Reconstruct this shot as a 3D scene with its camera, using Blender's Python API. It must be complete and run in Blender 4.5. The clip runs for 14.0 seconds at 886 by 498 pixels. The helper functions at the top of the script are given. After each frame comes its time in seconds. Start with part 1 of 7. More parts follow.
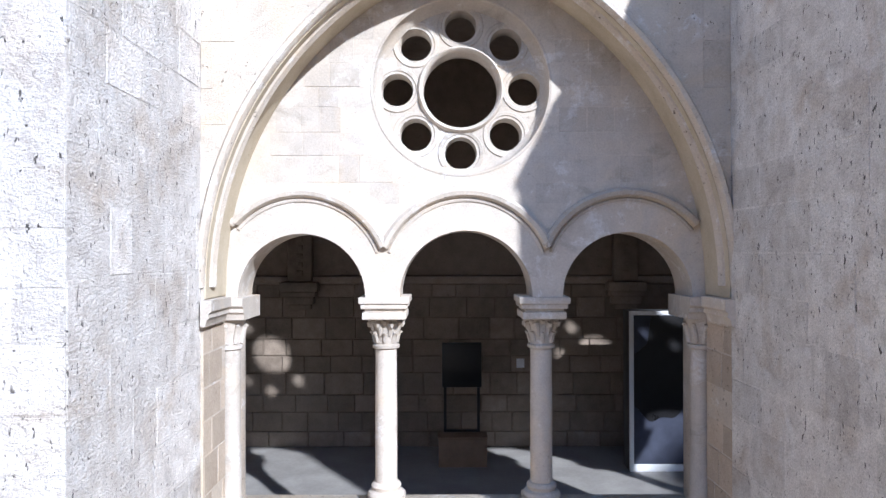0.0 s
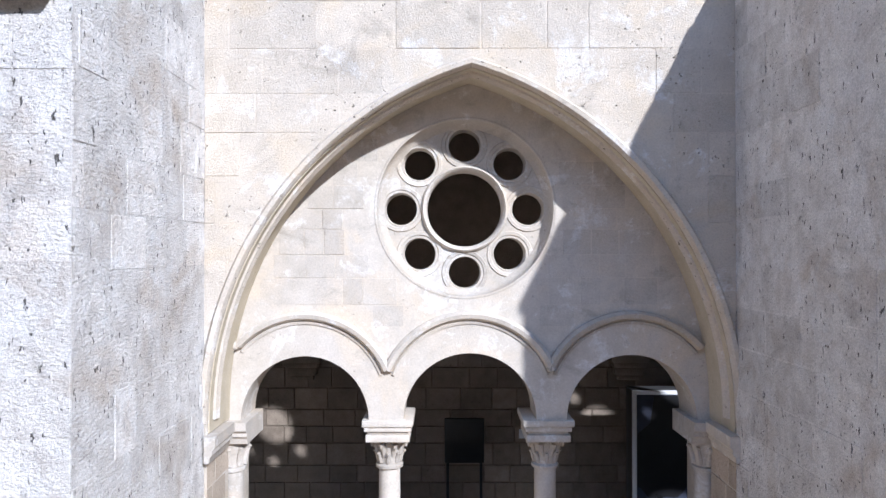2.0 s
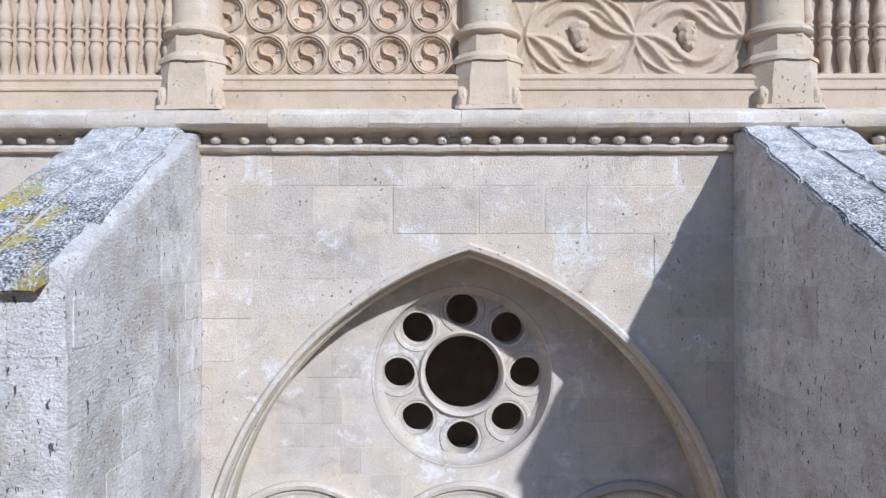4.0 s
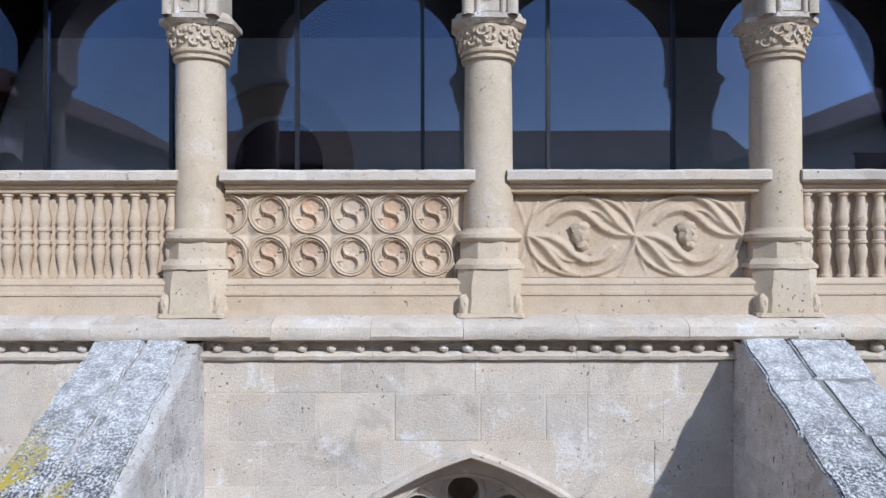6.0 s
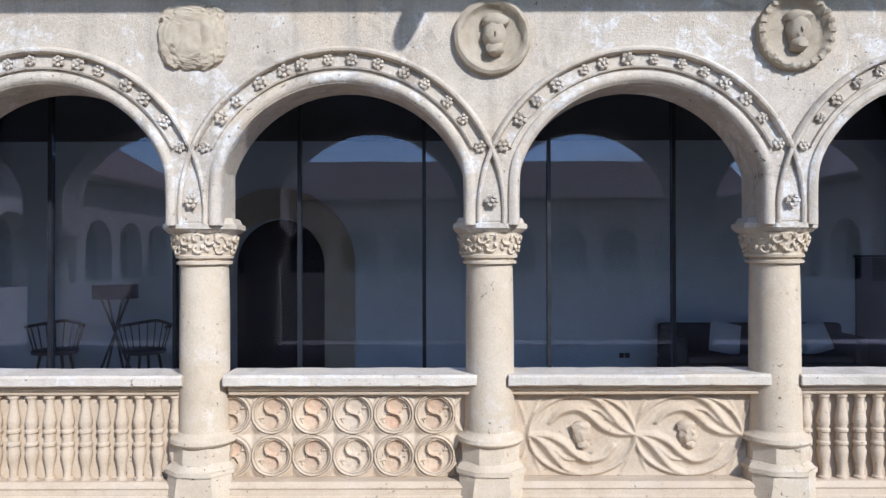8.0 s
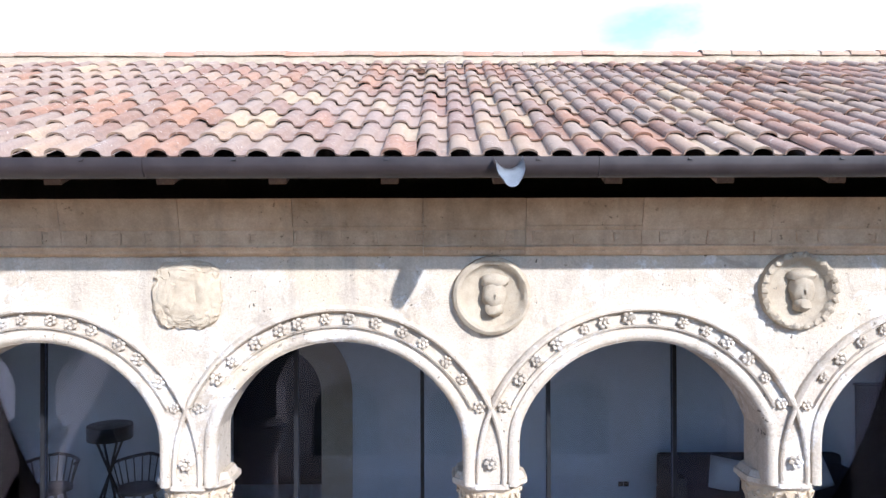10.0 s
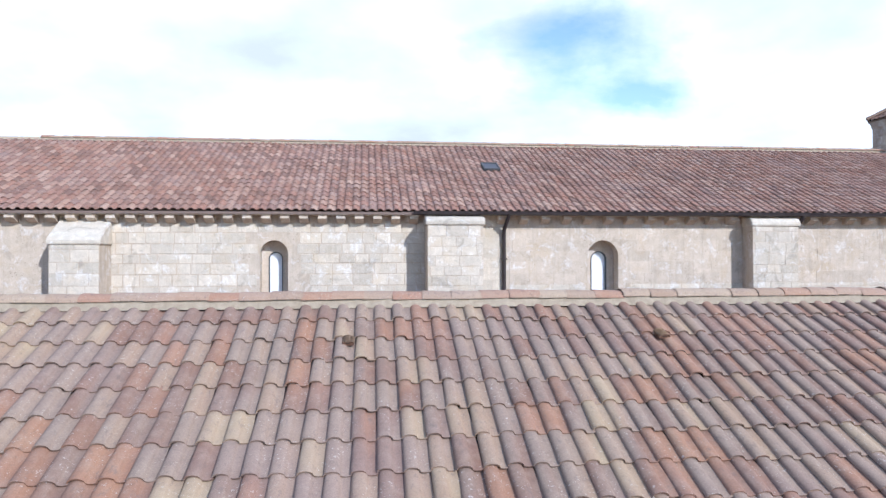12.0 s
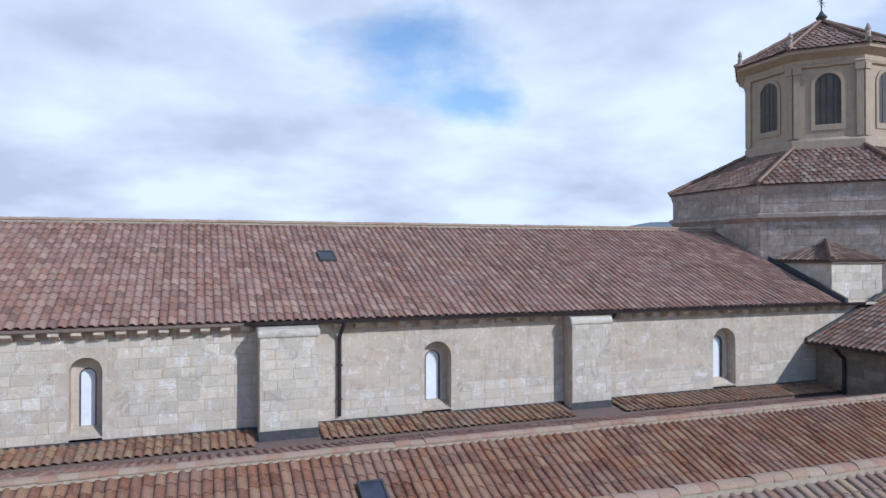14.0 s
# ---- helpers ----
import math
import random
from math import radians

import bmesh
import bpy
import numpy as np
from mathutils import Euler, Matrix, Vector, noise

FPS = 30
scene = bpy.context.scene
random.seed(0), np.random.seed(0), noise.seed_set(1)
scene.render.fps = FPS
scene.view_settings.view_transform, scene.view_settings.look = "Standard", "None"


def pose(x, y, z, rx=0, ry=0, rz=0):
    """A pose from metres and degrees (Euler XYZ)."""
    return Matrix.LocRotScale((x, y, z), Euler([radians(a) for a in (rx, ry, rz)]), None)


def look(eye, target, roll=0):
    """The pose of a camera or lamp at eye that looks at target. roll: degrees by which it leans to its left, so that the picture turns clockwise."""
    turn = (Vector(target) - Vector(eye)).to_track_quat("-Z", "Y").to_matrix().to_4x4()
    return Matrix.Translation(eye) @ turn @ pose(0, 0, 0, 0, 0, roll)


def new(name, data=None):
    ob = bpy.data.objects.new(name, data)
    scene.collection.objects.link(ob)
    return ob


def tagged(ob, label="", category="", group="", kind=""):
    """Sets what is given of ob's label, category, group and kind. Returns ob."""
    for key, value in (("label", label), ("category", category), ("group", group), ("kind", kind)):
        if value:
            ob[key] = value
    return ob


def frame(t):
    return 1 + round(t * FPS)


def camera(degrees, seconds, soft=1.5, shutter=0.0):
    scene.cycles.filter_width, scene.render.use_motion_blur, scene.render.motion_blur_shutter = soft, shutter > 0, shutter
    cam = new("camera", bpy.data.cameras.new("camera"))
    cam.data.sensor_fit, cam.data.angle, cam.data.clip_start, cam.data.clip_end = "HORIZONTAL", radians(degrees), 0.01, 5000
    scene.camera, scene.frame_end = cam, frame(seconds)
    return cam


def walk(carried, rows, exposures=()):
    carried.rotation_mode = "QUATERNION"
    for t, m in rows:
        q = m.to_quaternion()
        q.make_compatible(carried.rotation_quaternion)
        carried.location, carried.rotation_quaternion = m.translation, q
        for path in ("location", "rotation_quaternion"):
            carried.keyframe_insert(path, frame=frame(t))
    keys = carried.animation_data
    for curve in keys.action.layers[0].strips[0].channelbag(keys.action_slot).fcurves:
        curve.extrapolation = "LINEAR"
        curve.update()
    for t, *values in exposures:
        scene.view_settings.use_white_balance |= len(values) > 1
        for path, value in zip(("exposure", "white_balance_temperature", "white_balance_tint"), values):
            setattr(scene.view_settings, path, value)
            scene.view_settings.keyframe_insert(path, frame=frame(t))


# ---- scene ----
cam = camera(66.18, 14.0, soft=1.45)
# seconds, x, y, z, yaw, pitch, roll
ROWS = [
    (0, -0.007, 0.181, 2.329, 0.03, 0.31, 0.11),
    (0.5, -0.020, 0.168, 2.568, 0.06, 0.32, 0.14),
    (1, -0.030, 0.173, 2.825, 0.07, 0.31, 0.13),
    (1.5, -0.030, 0.181, 3.092, 0.10, 0.33, 0.12),
    (2, -0.032, 0.188, 3.412, 0.10, 0.33, 0.06),
    (2.2, -0.028, 0.192, 3.547, 0.15, 0.33, 0.04),
    (4.3, 0.001, 0.196, 5.162, 0.16, 0.28, 0.09),
    (4.5, 0.004, 0.192, 5.336, 0.20, 0.28, 0.07),
    (5, -0.019, 0.194, 5.775, 0.12, 0.31, 0.13),
    (5.5, -0.033, 0.184, 6.165, 0.05, 0.31, 0.07),
    (6, -0.034, 0.162, 6.569, -0.04, 0.32, 0.09),
    (6.5, -0.023, 0.145, 6.943, 0.02, 0.30, 0.08),
    (7, -0.035, 0.125, 7.370, -0.01, 0.30, 0.08),
    (7.5, -0.033, 0.113, 7.797, 0.04, 0.31, 0.06),
    (7.7, -0.035, 0.110, 7.977, 0.03, 0.31, 0.10),
    (9.8, -0.043, 0.163, 10.060, 0.05, 0.38, 0.21),
    (10, -0.048, 0.176, 10.309, -0.23, 0.41, 0.16),
    (10.5, -0.059, 0.187, 10.971, -0.93, 0.44, 0.12),
    (11, -0.091, 0.204, 11.796, -1.68, 0.44, 0.13),
    (11.5, -0.098, 0.208, 12.542, -3.40, 0.47, 0.06),
    (12, -0.076, 0.140, 13.351, -6.43, 0.48, 0.13),
    (12.5, -0.057, 0.077, 14.144, -9.45, 0.43, 0.15),
    (13, -0.053, 0.064, 14.981, -12.71, 0.46, 0.11),
    (13.5, -0.027, 0.062, 15.727, -15.68, 0.47, 0.06),
    (14, 0.026, 0.089, 16.497, -19.90, 0.50, 0.05),
]
# seconds, stops, white balance
EXPOSURES = [(0.0, 0.6, 5630, 12), (2.2, 0.35, 5630, 12), (4.5, -0.14, 5580, 11), (5.5, -0.21, 5630, 11), (6.4, -0.16, 5690, 10), (7.0, 0.02, 5730, 10), (7.7, 0.06, 5780, 10), (9.8, 0.76, 5880, 13), (10.5, 0.61, 5890, 12), (11.0, 0.41, 5760, 12), (12.0, -0.05, 5780, 12), (13.0, -0.34, 5690, 12), (14.0, -0.61, 5660, 11)]
walk(cam, [(t, pose(x, y, z, 90 + pitch, roll, yaw)) for t, x, y, z, yaw, pitch, roll in ROWS], EXPOSURES)

# ---- world and sun ----
SUN = Vector((0.66, -1.0, 0.715)).normalized()
world = bpy.data.worlds.new("sky")
scene.world = world
world.use_nodes = True
wn, wl = world.node_tree.nodes, world.node_tree.links
wn.clear()


w_out = wn.new("ShaderNodeOutputWorld")
w_bg = wn.new("ShaderNodeBackground")
w_sky = wn.new("ShaderNodeTexSky")
w_sky.sky_type, w_sky.sun_disc = "NISHITA", False
w_sky.sun_elevation, w_sky.sun_rotation = math.asin(SUN.z), math.atan2(SUN.x, SUN.y)
w_sky.air_density, w_sky.dust_density = 1.0, 0.1
w_sky.ozone_density = 1.8
w_gain = wn.new("ShaderNodeVectorMath")
w_gain.operation = "SCALE"
w_gain.inputs["Scale"].default_value = 0.20
w_co = wn.new("ShaderNodeTexCoord")
w_sep = wn.new("ShaderNodeSeparateXYZ")
w_up = wn.new("ShaderNodeMath")
w_up.operation = "ADD"
w_up.inputs[1].default_value = 0.30
w_abs = wn.new("ShaderNodeMath")
w_abs.operation = "ABSOLUTE"
w_div = wn.new("ShaderNodeVectorMath")
w_div.operation = "DIVIDE"
w_comb = wn.new("ShaderNodeCombineXYZ")
w_n1 = wn.new("ShaderNodeTexNoise")
w_n1.inputs["Scale"].default_value, w_n1.inputs["Detail"].default_value, w_n1.inputs["Roughness"].default_value, w_n1.inputs["Distortion"].default_value = 1.15, 9.0, 0.56, 0.25
w_ramp = wn.new("ShaderNodeValToRGB")
w_ramp.color_ramp.elements[0].position, w_ramp.color_ramp.elements[1].position = 0.43, 0.60
w_n2 = wn.new("ShaderNodeTexNoise")
w_n2.inputs["Scale"].default_value, w_n2.inputs["Detail"].default_value = 1.9, 7.0
w_shade = wn.new("ShaderNodeValToRGB")
w_shade.color_ramp.elements[0].position, w_shade.color_ramp.elements[0].color = 0.35, (0.70, 0.765, 0.90, 1)
w_shade.color_ramp.elements[1].position, w_shade.color_ramp.elements[1].color = 0.62, (1.07, 1.165, 1.27, 1)
w_mix = wn.new("ShaderNodeMix")
w_mix.data_type = "RGBA"
wl.new(w_co.outputs["Generated"], w_sep.inputs[0])
wl.new(w_sep.outputs["Z"], w_abs.inputs[0])
wl.new(w_abs.outputs[0], w_up.inputs[0])
for k in range(3):
    wl.new(w_up.outputs[0], w_comb.inputs[k])
wl.new(w_co.outputs["Generated"], w_div.inputs[0])
wl.new(w_comb.outputs[0], w_div.inputs[1])
w_turn = wn.new("ShaderNodeMapping")
w_turn.inputs["Rotation"].default_value = (0.0, 0.0, radians(10))
wl.new(w_div.outputs[0], w_turn.inputs["Vector"])
wl.new(w_turn.outputs[0], w_n1.inputs["Vector"])
wl.new(w_div.outputs[0], w_n2.inputs["Vector"])
w_bias = wn.new("ShaderNodeMath")
w_bias.operation = "MULTIPLY_ADD"
w_bias.inputs[1].default_value = 0.20
wl.new(w_sep.outputs["Y"], w_bias.inputs[0])
wl.new(w_n1.outputs["Fac"], w_bias.inputs[2])
w_n3 = wn.new("ShaderNodeTexNoise")
w_n3.inputs["Scale"].default_value, w_n3.inputs["Detail"].default_value = 7.0, 6.0
wl.new(w_co.outputs["Generated"], w_n3.inputs["Vector"])
w_off = wn.new("ShaderNodeVectorMath")
w_off.operation = "MULTIPLY_ADD"
w_off.inputs[1].default_value, w_off.inputs[2].default_value = (0.16, 0.16, 0.10), (-0.08, -0.08, -0.05)
wl.new(w_n3.outputs["Color"], w_off.inputs[0])
w_way = wn.new("ShaderNodeVectorMath")
w_way.operation = "ADD"
wl.new(w_co.outputs["Generated"], w_way.inputs[0])
wl.new(w_off.outputs[0], w_way.inputs[1])


def sky_gap(fac, azimuth, height, wide, tall, amount):
    """Thins the clouds round one direction: degrees east of +y and up, half sizes as sines."""
    a, e = radians(azimuth), radians(height)
    total = None
    for axis, size in (((math.cos(a), -math.sin(a), 0.0), wide), ((-math.sin(a) * math.sin(e), -math.cos(a) * math.sin(e), math.cos(e)), tall)):
        d = wn.new("ShaderNodeVectorMath")
        d.operation = "DOT_PRODUCT"
        d.inputs[1].default_value = axis
        wl.new(w_way.outputs[0], d.inputs[0])
        q = wn.new("ShaderNodeMath")
        q.operation = "DIVIDE"
        q.inputs[1].default_value = size
        wl.new(d.outputs["Value"], q.inputs[0])
        sq = wn.new("ShaderNodeMath")
        sq.operation = "MULTIPLY"
        wl.new(q.outputs[0], sq.inputs[0])
        wl.new(q.outputs[0], sq.inputs[1])
        if total:
            add = wn.new("ShaderNodeMath")
            add.operation = "ADD"
            wl.new(total, add.inputs[0])
            wl.new(sq.outputs[0], add.inputs[1])
            total = add.outputs[0]
        else:
            total = sq.outputs[0]
    fall = wn.new("ShaderNodeMath")
    fall.operation = "POWER"
    fall.inputs[0].default_value = 0.37
    wl.new(total, fall.inputs[1])
    out = wn.new("ShaderNodeMath")
    out.operation = "MULTIPLY_ADD"
    out.inputs[1].default_value = -amount
    wl.new(fall.outputs[0], out.inputs[0])
    wl.new(fac, out.inputs[2])
    return out.outputs[0]


w_cover = sky_gap(w_bias.outputs[0], 15.0, 18.0, 0.20, 0.062, 0.285)
w_cover = sky_gap(w_cover, 24.0, 12.5, 0.09, 0.035, 0.19)
w_cover = sky_gap(w_cover, 8.0, 9.0, 0.30, 0.06, -0.10)
wl.new(w_cover, w_ramp.inputs[0])
wl.new(w_n2.outputs["Fac"], w_shade.inputs[0])
wl.new(w_sky.outputs[0], w_gain.inputs[0])
wl.new(w_gain.outputs[0], w_mix.inputs[6])
wl.new(w_shade.outputs[0], w_mix.inputs[7])
wl.new(w_ramp.outputs[0], w_mix.inputs[0])
wl.new(w_mix.outputs[2], w_bg.inputs["Color"])
w_bg.inputs["Strength"].default_value = 1.22
wl.new(w_bg.outputs[0], w_out.inputs[0])

sun_lamp = bpy.data.lights.new("sun", "SUN")
sun_lamp.energy, sun_lamp.angle, sun_lamp.color = 5.0, radians(1.1), (1.0, 0.97, 0.925)
sun = new("sun", sun_lamp)
sun.matrix_world = look((0, 0, 0), -SUN)


# ---- materials ----
class Mat:
    """A small builder of node materials in world-space metres."""

    def __init__(self, name):
        self.m = bpy.data.materials.new(name)
        self.m.use_nodes = True
        self.n, self.l = self.m.node_tree.nodes, self.m.node_tree.links
        self.b = self.n["Principled BSDF"]
        self.geo = self.n.new("ShaderNodeNewGeometry")
        self.pos = self.geo.outputs["Position"]
        self.info = self.n.new("ShaderNodeObjectInfo")

    def noise(self, scale, detail=4, rough=0.55, stretch=None, distort=0.0):
        t = self.n.new("ShaderNodeTexNoise")
        t.inputs["Scale"].default_value, t.inputs["Detail"].default_value = scale, detail
        t.inputs["Roughness"].default_value, t.inputs["Distortion"].default_value = rough, distort
        v = self.pos
        if stretch:
            mp = self.n.new("ShaderNodeMapping")
            mp.inputs["Scale"].default_value = stretch
            self.l.new(v, mp.inputs["Vector"])
            v = mp.outputs[0]
        self.l.new(v, t.inputs["Vector"])
        return t.outputs["Fac"]

    def ramp(self, fac, *stops):
        r = self.n.new("ShaderNodeValToRGB")
        e = r.color_ramp.elements
        while len(e) < len(stops):
            e.new(0.5)
        for el, (p, c) in zip(e, stops):
            el.position = p
            el.color = (c, c, c, 1) if isinstance(c, (int, float)) else (*c, 1)
        self.l.new(fac, r.inputs[0])
        return r.outputs[0]

    def mix(self, fac, a, b, kind="MIX"):
        x = self.n.new("ShaderNodeMix")
        x.data_type, x.blend_type = "RGBA", kind
        for sock, v in ((x.inputs[0], fac), (x.inputs[6], a), (x.inputs[7], b)):
            if isinstance(v, tuple):
                sock.default_value = (*v, 1)
            elif isinstance(v, (int, float)):
                sock.default_value = v
            else:
                self.l.new(v, sock)
        return x.outputs[2]

    def math(self, op, a, b=0.0):
        x = self.n.new("ShaderNodeMath")
        x.operation = op
        for sock, v in ((x.inputs[0], a), (x.inputs[1], b)):
            if isinstance(v, (int, float)):
                sock.default_value = v
            else:
                self.l.new(v, sock)
        return x.outputs[0]

    def done(self, color, rough=0.85, heights=(), metal=0.0, spec=0.35):
        if isinstance(color, tuple):
            self.b.inputs["Base Color"].default_value = (*color, 1)
        else:
            self.l.new(color, self.b.inputs["Base Color"])
        if isinstance(rough, (int, float)):
            self.b.inputs["Roughness"].default_value = rough
        else:
            self.l.new(rough, self.b.inputs["Roughness"])
        self.b.inputs["Metallic"].default_value = metal
        self.b.inputs["Specular IOR Level"].default_value = spec
        last = None
        for h, dist, strength in heights:
            bump = self.n.new("ShaderNodeBump")
            bump.inputs["Distance"].default_value, bump.inputs["Strength"].default_value = dist, strength
            self.l.new(h, bump.inputs["Height"])
            if last:
                self.l.new(last, bump.inputs["Normal"])
            last = bump.outputs[0]
        if last:
            self.l.new(last, self.b.inputs["Normal"])
        return self.m


def stone(name, light, dark, stain, scale=1.0, pits=0.5, relief=0.012, vary=0.12, streak=0.0, grain=0.3, warm=None, patch=0.0, long_pits=False, tooled=0.0):
    """Limestone: cloudy tone, grain, dark pits, rain streaks; each block a little different."""
    m = Mat(name)
    big = m.noise(0.9 * scale, 5, 0.6)
    mid = m.noise(5.0 * scale, 6, 0.65)
    fine = m.noise(60.0 * scale, 4, 0.7)
    col = m.mix(m.ramp(mid, (0.3, 0.0), (0.72, 1.0)), dark, light)
    col = m.mix(m.math("MULTIPLY", m.ramp(big, (0.45, 0.0), (0.75, 1.0)), 0.55), col, stain)
    if warm:
        w = m.noise(1.7, 4, 0.6, distort=0.6)
        col = m.mix(m.ramp(w, (0.52, 0.0), (0.7, 0.7)), col, warm)
    if patch:
        w = m.math("MULTIPLY", m.ramp(m.noise(2.6, 6, 0.7, distort=0.5), (0.55, 0.0), (0.60, 1.0)), m.ramp(m.noise(18.0, 5, 0.7), (0.40, 0.15), (0.58, 1.0)))
        col = m.mix(m.math("MULTIPLY", w, patch), col, (0.74, 0.73, 0.72))
        g = m.math("MULTIPLY", m.ramp(m.noise(1.9, 6, 0.7, distort=0.9), (0.57, 0.0), (0.66, 1.0)), patch)
        col = m.mix(g, col, tuple(0.72 * c for c in dark))
    if streak:
        s = m.noise(1.0, 5, 0.6, stretch=(7.0, 7.0, 0.55))
        col = m.mix(m.math("MULTIPLY", m.ramp(s, (0.5, 0.0), (0.72, 1.0)), streak), col, tuple(0.45 * c for c in stain))
    col = m.mix(grain, col, m.ramp(fine, (0.3, 0.55), (0.7, 1.25)), "MULTIPLY")
    rnd = m.ramp(m.info.outputs["Random"], (0.0, 1.0 - vary), (1.0, 1.0 + vary))
    col = m.mix(1.0, col, rnd, "MULTIPLY")
    p = m.noise(26.0 * scale, 3, 0.6)
    pit = m.ramp(p, (0.30, 1.0), (0.36, 0.0))
    gate = m.ramp(m.noise(2.3, 3), (0.45, 0.0), (0.62, 1.0))
    pit = m.math("MULTIPLY", pit, gate)
    if long_pits:
        q = m.ramp(m.noise(24.0, 4, 0.6, stretch=(1.4, 1.4, 0.55), distort=0.3), (0.315, 1.0), (0.352, 0.0))
        q = m.math("MULTIPLY", q, m.ramp(m.noise(1.6, 4, 0.6), (0.34, 0.0), (0.46, 1.0)))
        pit = m.math("MAXIMUM", pit, q)
    col = m.mix(m.math("MULTIPLY", pit, pits), col, tuple(0.22 * c for c in dark))
    heights = [(m.mix(0.5, mid, fine), relief, 0.6), (m.math("SUBTRACT", 1.0, pit), 0.012, pits)]
    if tooled:
        pecks = m.ramp(m.noise(30.0, 3, 0.6, stretch=(0.8, 0.8, 1.5), distort=0.4), (0.32, 0.0), (0.62, 1.0))
        heights.append((pecks, 0.03, tooled))
    return m.done(col, 0.9, heights, spec=0.2)


def plain(name, a, b, scale=8.0, rough=0.6, metal=0.0, relief=0.0, spec=0.35, stretch=None):
    m = Mat(name)
    f = m.noise(scale, 5, 0.6, stretch=stretch)
    g = m.noise(scale * 9, 3, 0.6)
    col = m.mix(m.ramp(f, (0.3, 0.0), (0.7, 1.0)), a, b)
    col = m.mix(0.25, col, m.ramp(g, (0.3, 0.7), (0.7, 1.2)), "MULTIPLY")
    r = m.ramp(f, (0.2, max(0.03, rough - 0.12)), (0.8, min(1.0, rough + 0.1)))
    return m.done(col, r, ((f, relief, 0.5),) if relief else (), metal, spec)


def tile_clay(name, stops, random_output, moss=0.2, drift=0.0):
    m = Mat(name)
    src = m.info.outputs["Random"] if random_output == "object" else m.geo.outputs["Random Per Island"]
    if drift:
        # neighbours in a column come from one batch
        batch = m.ramp(m.noise(1.0, 2, 0.5, stretch=(1.5, 0.42, 0.42)), (0.30, 0.0), (0.70, 1.0))
        src = m.math("ADD", m.math("MULTIPLY", src, 1.0 - drift), m.math("MULTIPLY", batch, drift))
    col = m.ramp(src, *stops)
    f, g = m.noise(7.0, 5, 0.65), m.noise(70.0, 3, 0.6)
    big = m.noise(0.55, 3, 0.6)
    col = m.mix(m.ramp(f, (0.45, 0.0), (0.75, 0.35)), col, (0.41, 0.32, 0.25))
    col = m.mix(m.ramp(big, (0.45, 0.0), (0.7, 0.35)), col, (0.30, 0.21, 0.19))
    col = m.mix(m.math("MULTIPLY", m.ramp(m.noise(16.0, 4, 0.7), (0.58, 0.0), (0.68, 1.0)), moss), col, (0.10, 0.09, 0.075))
    col = m.mix(0.35, col, m.ramp(g, (0.3, 0.6), (0.7, 1.2)), "MULTIPLY")
    fleck = m.math("MULTIPLY", m.ramp(m.noise(34.0, 5, 0.7, distort=0.4), (0.60, 0.0), (0.66, 0.75)), m.ramp(m.noise(2.7, 3), (0.42, 0.0), (0.58, 1.0)))
    col = m.mix(fleck, col, (0.56, 0.51, 0.46))
    scuff = m.ramp(m.noise(11.0, 5, 0.7, stretch=(1.6, 0.7, 1.0)), (0.32, 0.45), (0.44, 0.0))
    col = m.mix(scuff, col, (0.155, 0.12, 0.11))
    return m.done(col, 0.88, ((f, 0.010, 0.6), (g, 0.003, 0.5)), spec=0.2)


WALL = stone("limestone_wall", (0.607, 0.530, 0.440), (0.478, 0.414, 0.338), (0.516, 0.469, 0.418), pits=1.0, relief=0.036, vary=0.09, grain=0.3, warm=(0.575, 0.469, 0.344), patch=0.55)
# WALL about an eighth lighter: sun on upward faces put into the colour
WALL_LIT = stone("limestone_wall_lit", (0.686, 0.599, 0.497), (0.540, 0.468, 0.382), (0.583, 0.530, 0.472), pits=1.0, relief=0.036, vary=0.09, grain=0.3, warm=(0.650, 0.530, 0.389), patch=0.55)
TYMP = stone("limestone_dressed", (0.558, 0.502, 0.437), (0.446, 0.395, 0.335), (0.465, 0.428, 0.391), pits=0.3, relief=0.010, vary=0.17, grain=0.25, warm=(0.558, 0.465, 0.358), patch=0.5)
# the yellow is partly stain, partly warm bounced light painted in
SOFFIT = stone("bounce_tinted_limestone", (0.58, 0.505, 0.385), (0.46, 0.39, 0.28), (0.53, 0.465, 0.36), pits=0.3, relief=0.008, vary=0.05, grain=0.2)
TYMP_B = stone("limestone_panel_block", (0.577, 0.525, 0.465), (0.428, 0.381, 0.326), (0.456, 0.414, 0.372), pits=0.3, relief=0.012, vary=0.07, grain=0.3, warm=(0.539, 0.456, 0.363), patch=0.5)
BUTT = stone("limestone_weathered", (0.832, 0.801, 0.764), (0.572, 0.530, 0.489), (0.676, 0.640, 0.603), scale=1.3, pits=1.15, relief=0.05, vary=0.11, grain=0.6, warm=(0.478, 0.400, 0.322), streak=0.15, patch=0.5, long_pits=True, tooled=0.32)
CARVE = stone("limestone_carved", (0.568, 0.449, 0.322), (0.464, 0.352, 0.241), (0.530, 0.449, 0.370), pits=0.7, relief=0.016, vary=0.04, grain=0.22, streak=0.10)
COLUMN = stone("limestone_column", (0.592, 0.483, 0.354), (0.485, 0.385, 0.270), (0.544, 0.461, 0.365), pits=0.9, relief=0.012, vary=0.04, grain=0.25, patch=0.2)
UPPER = stone("limestone_upper", (0.58, 0.50, 0.405), (0.45, 0.375, 0.295), (0.50, 0.445, 0.385), pits=1.0, relief=0.03, vary=0.06, grain=0.34, streak=0.38, warm=(0.564, 0.460, 0.339), patch=0.6)
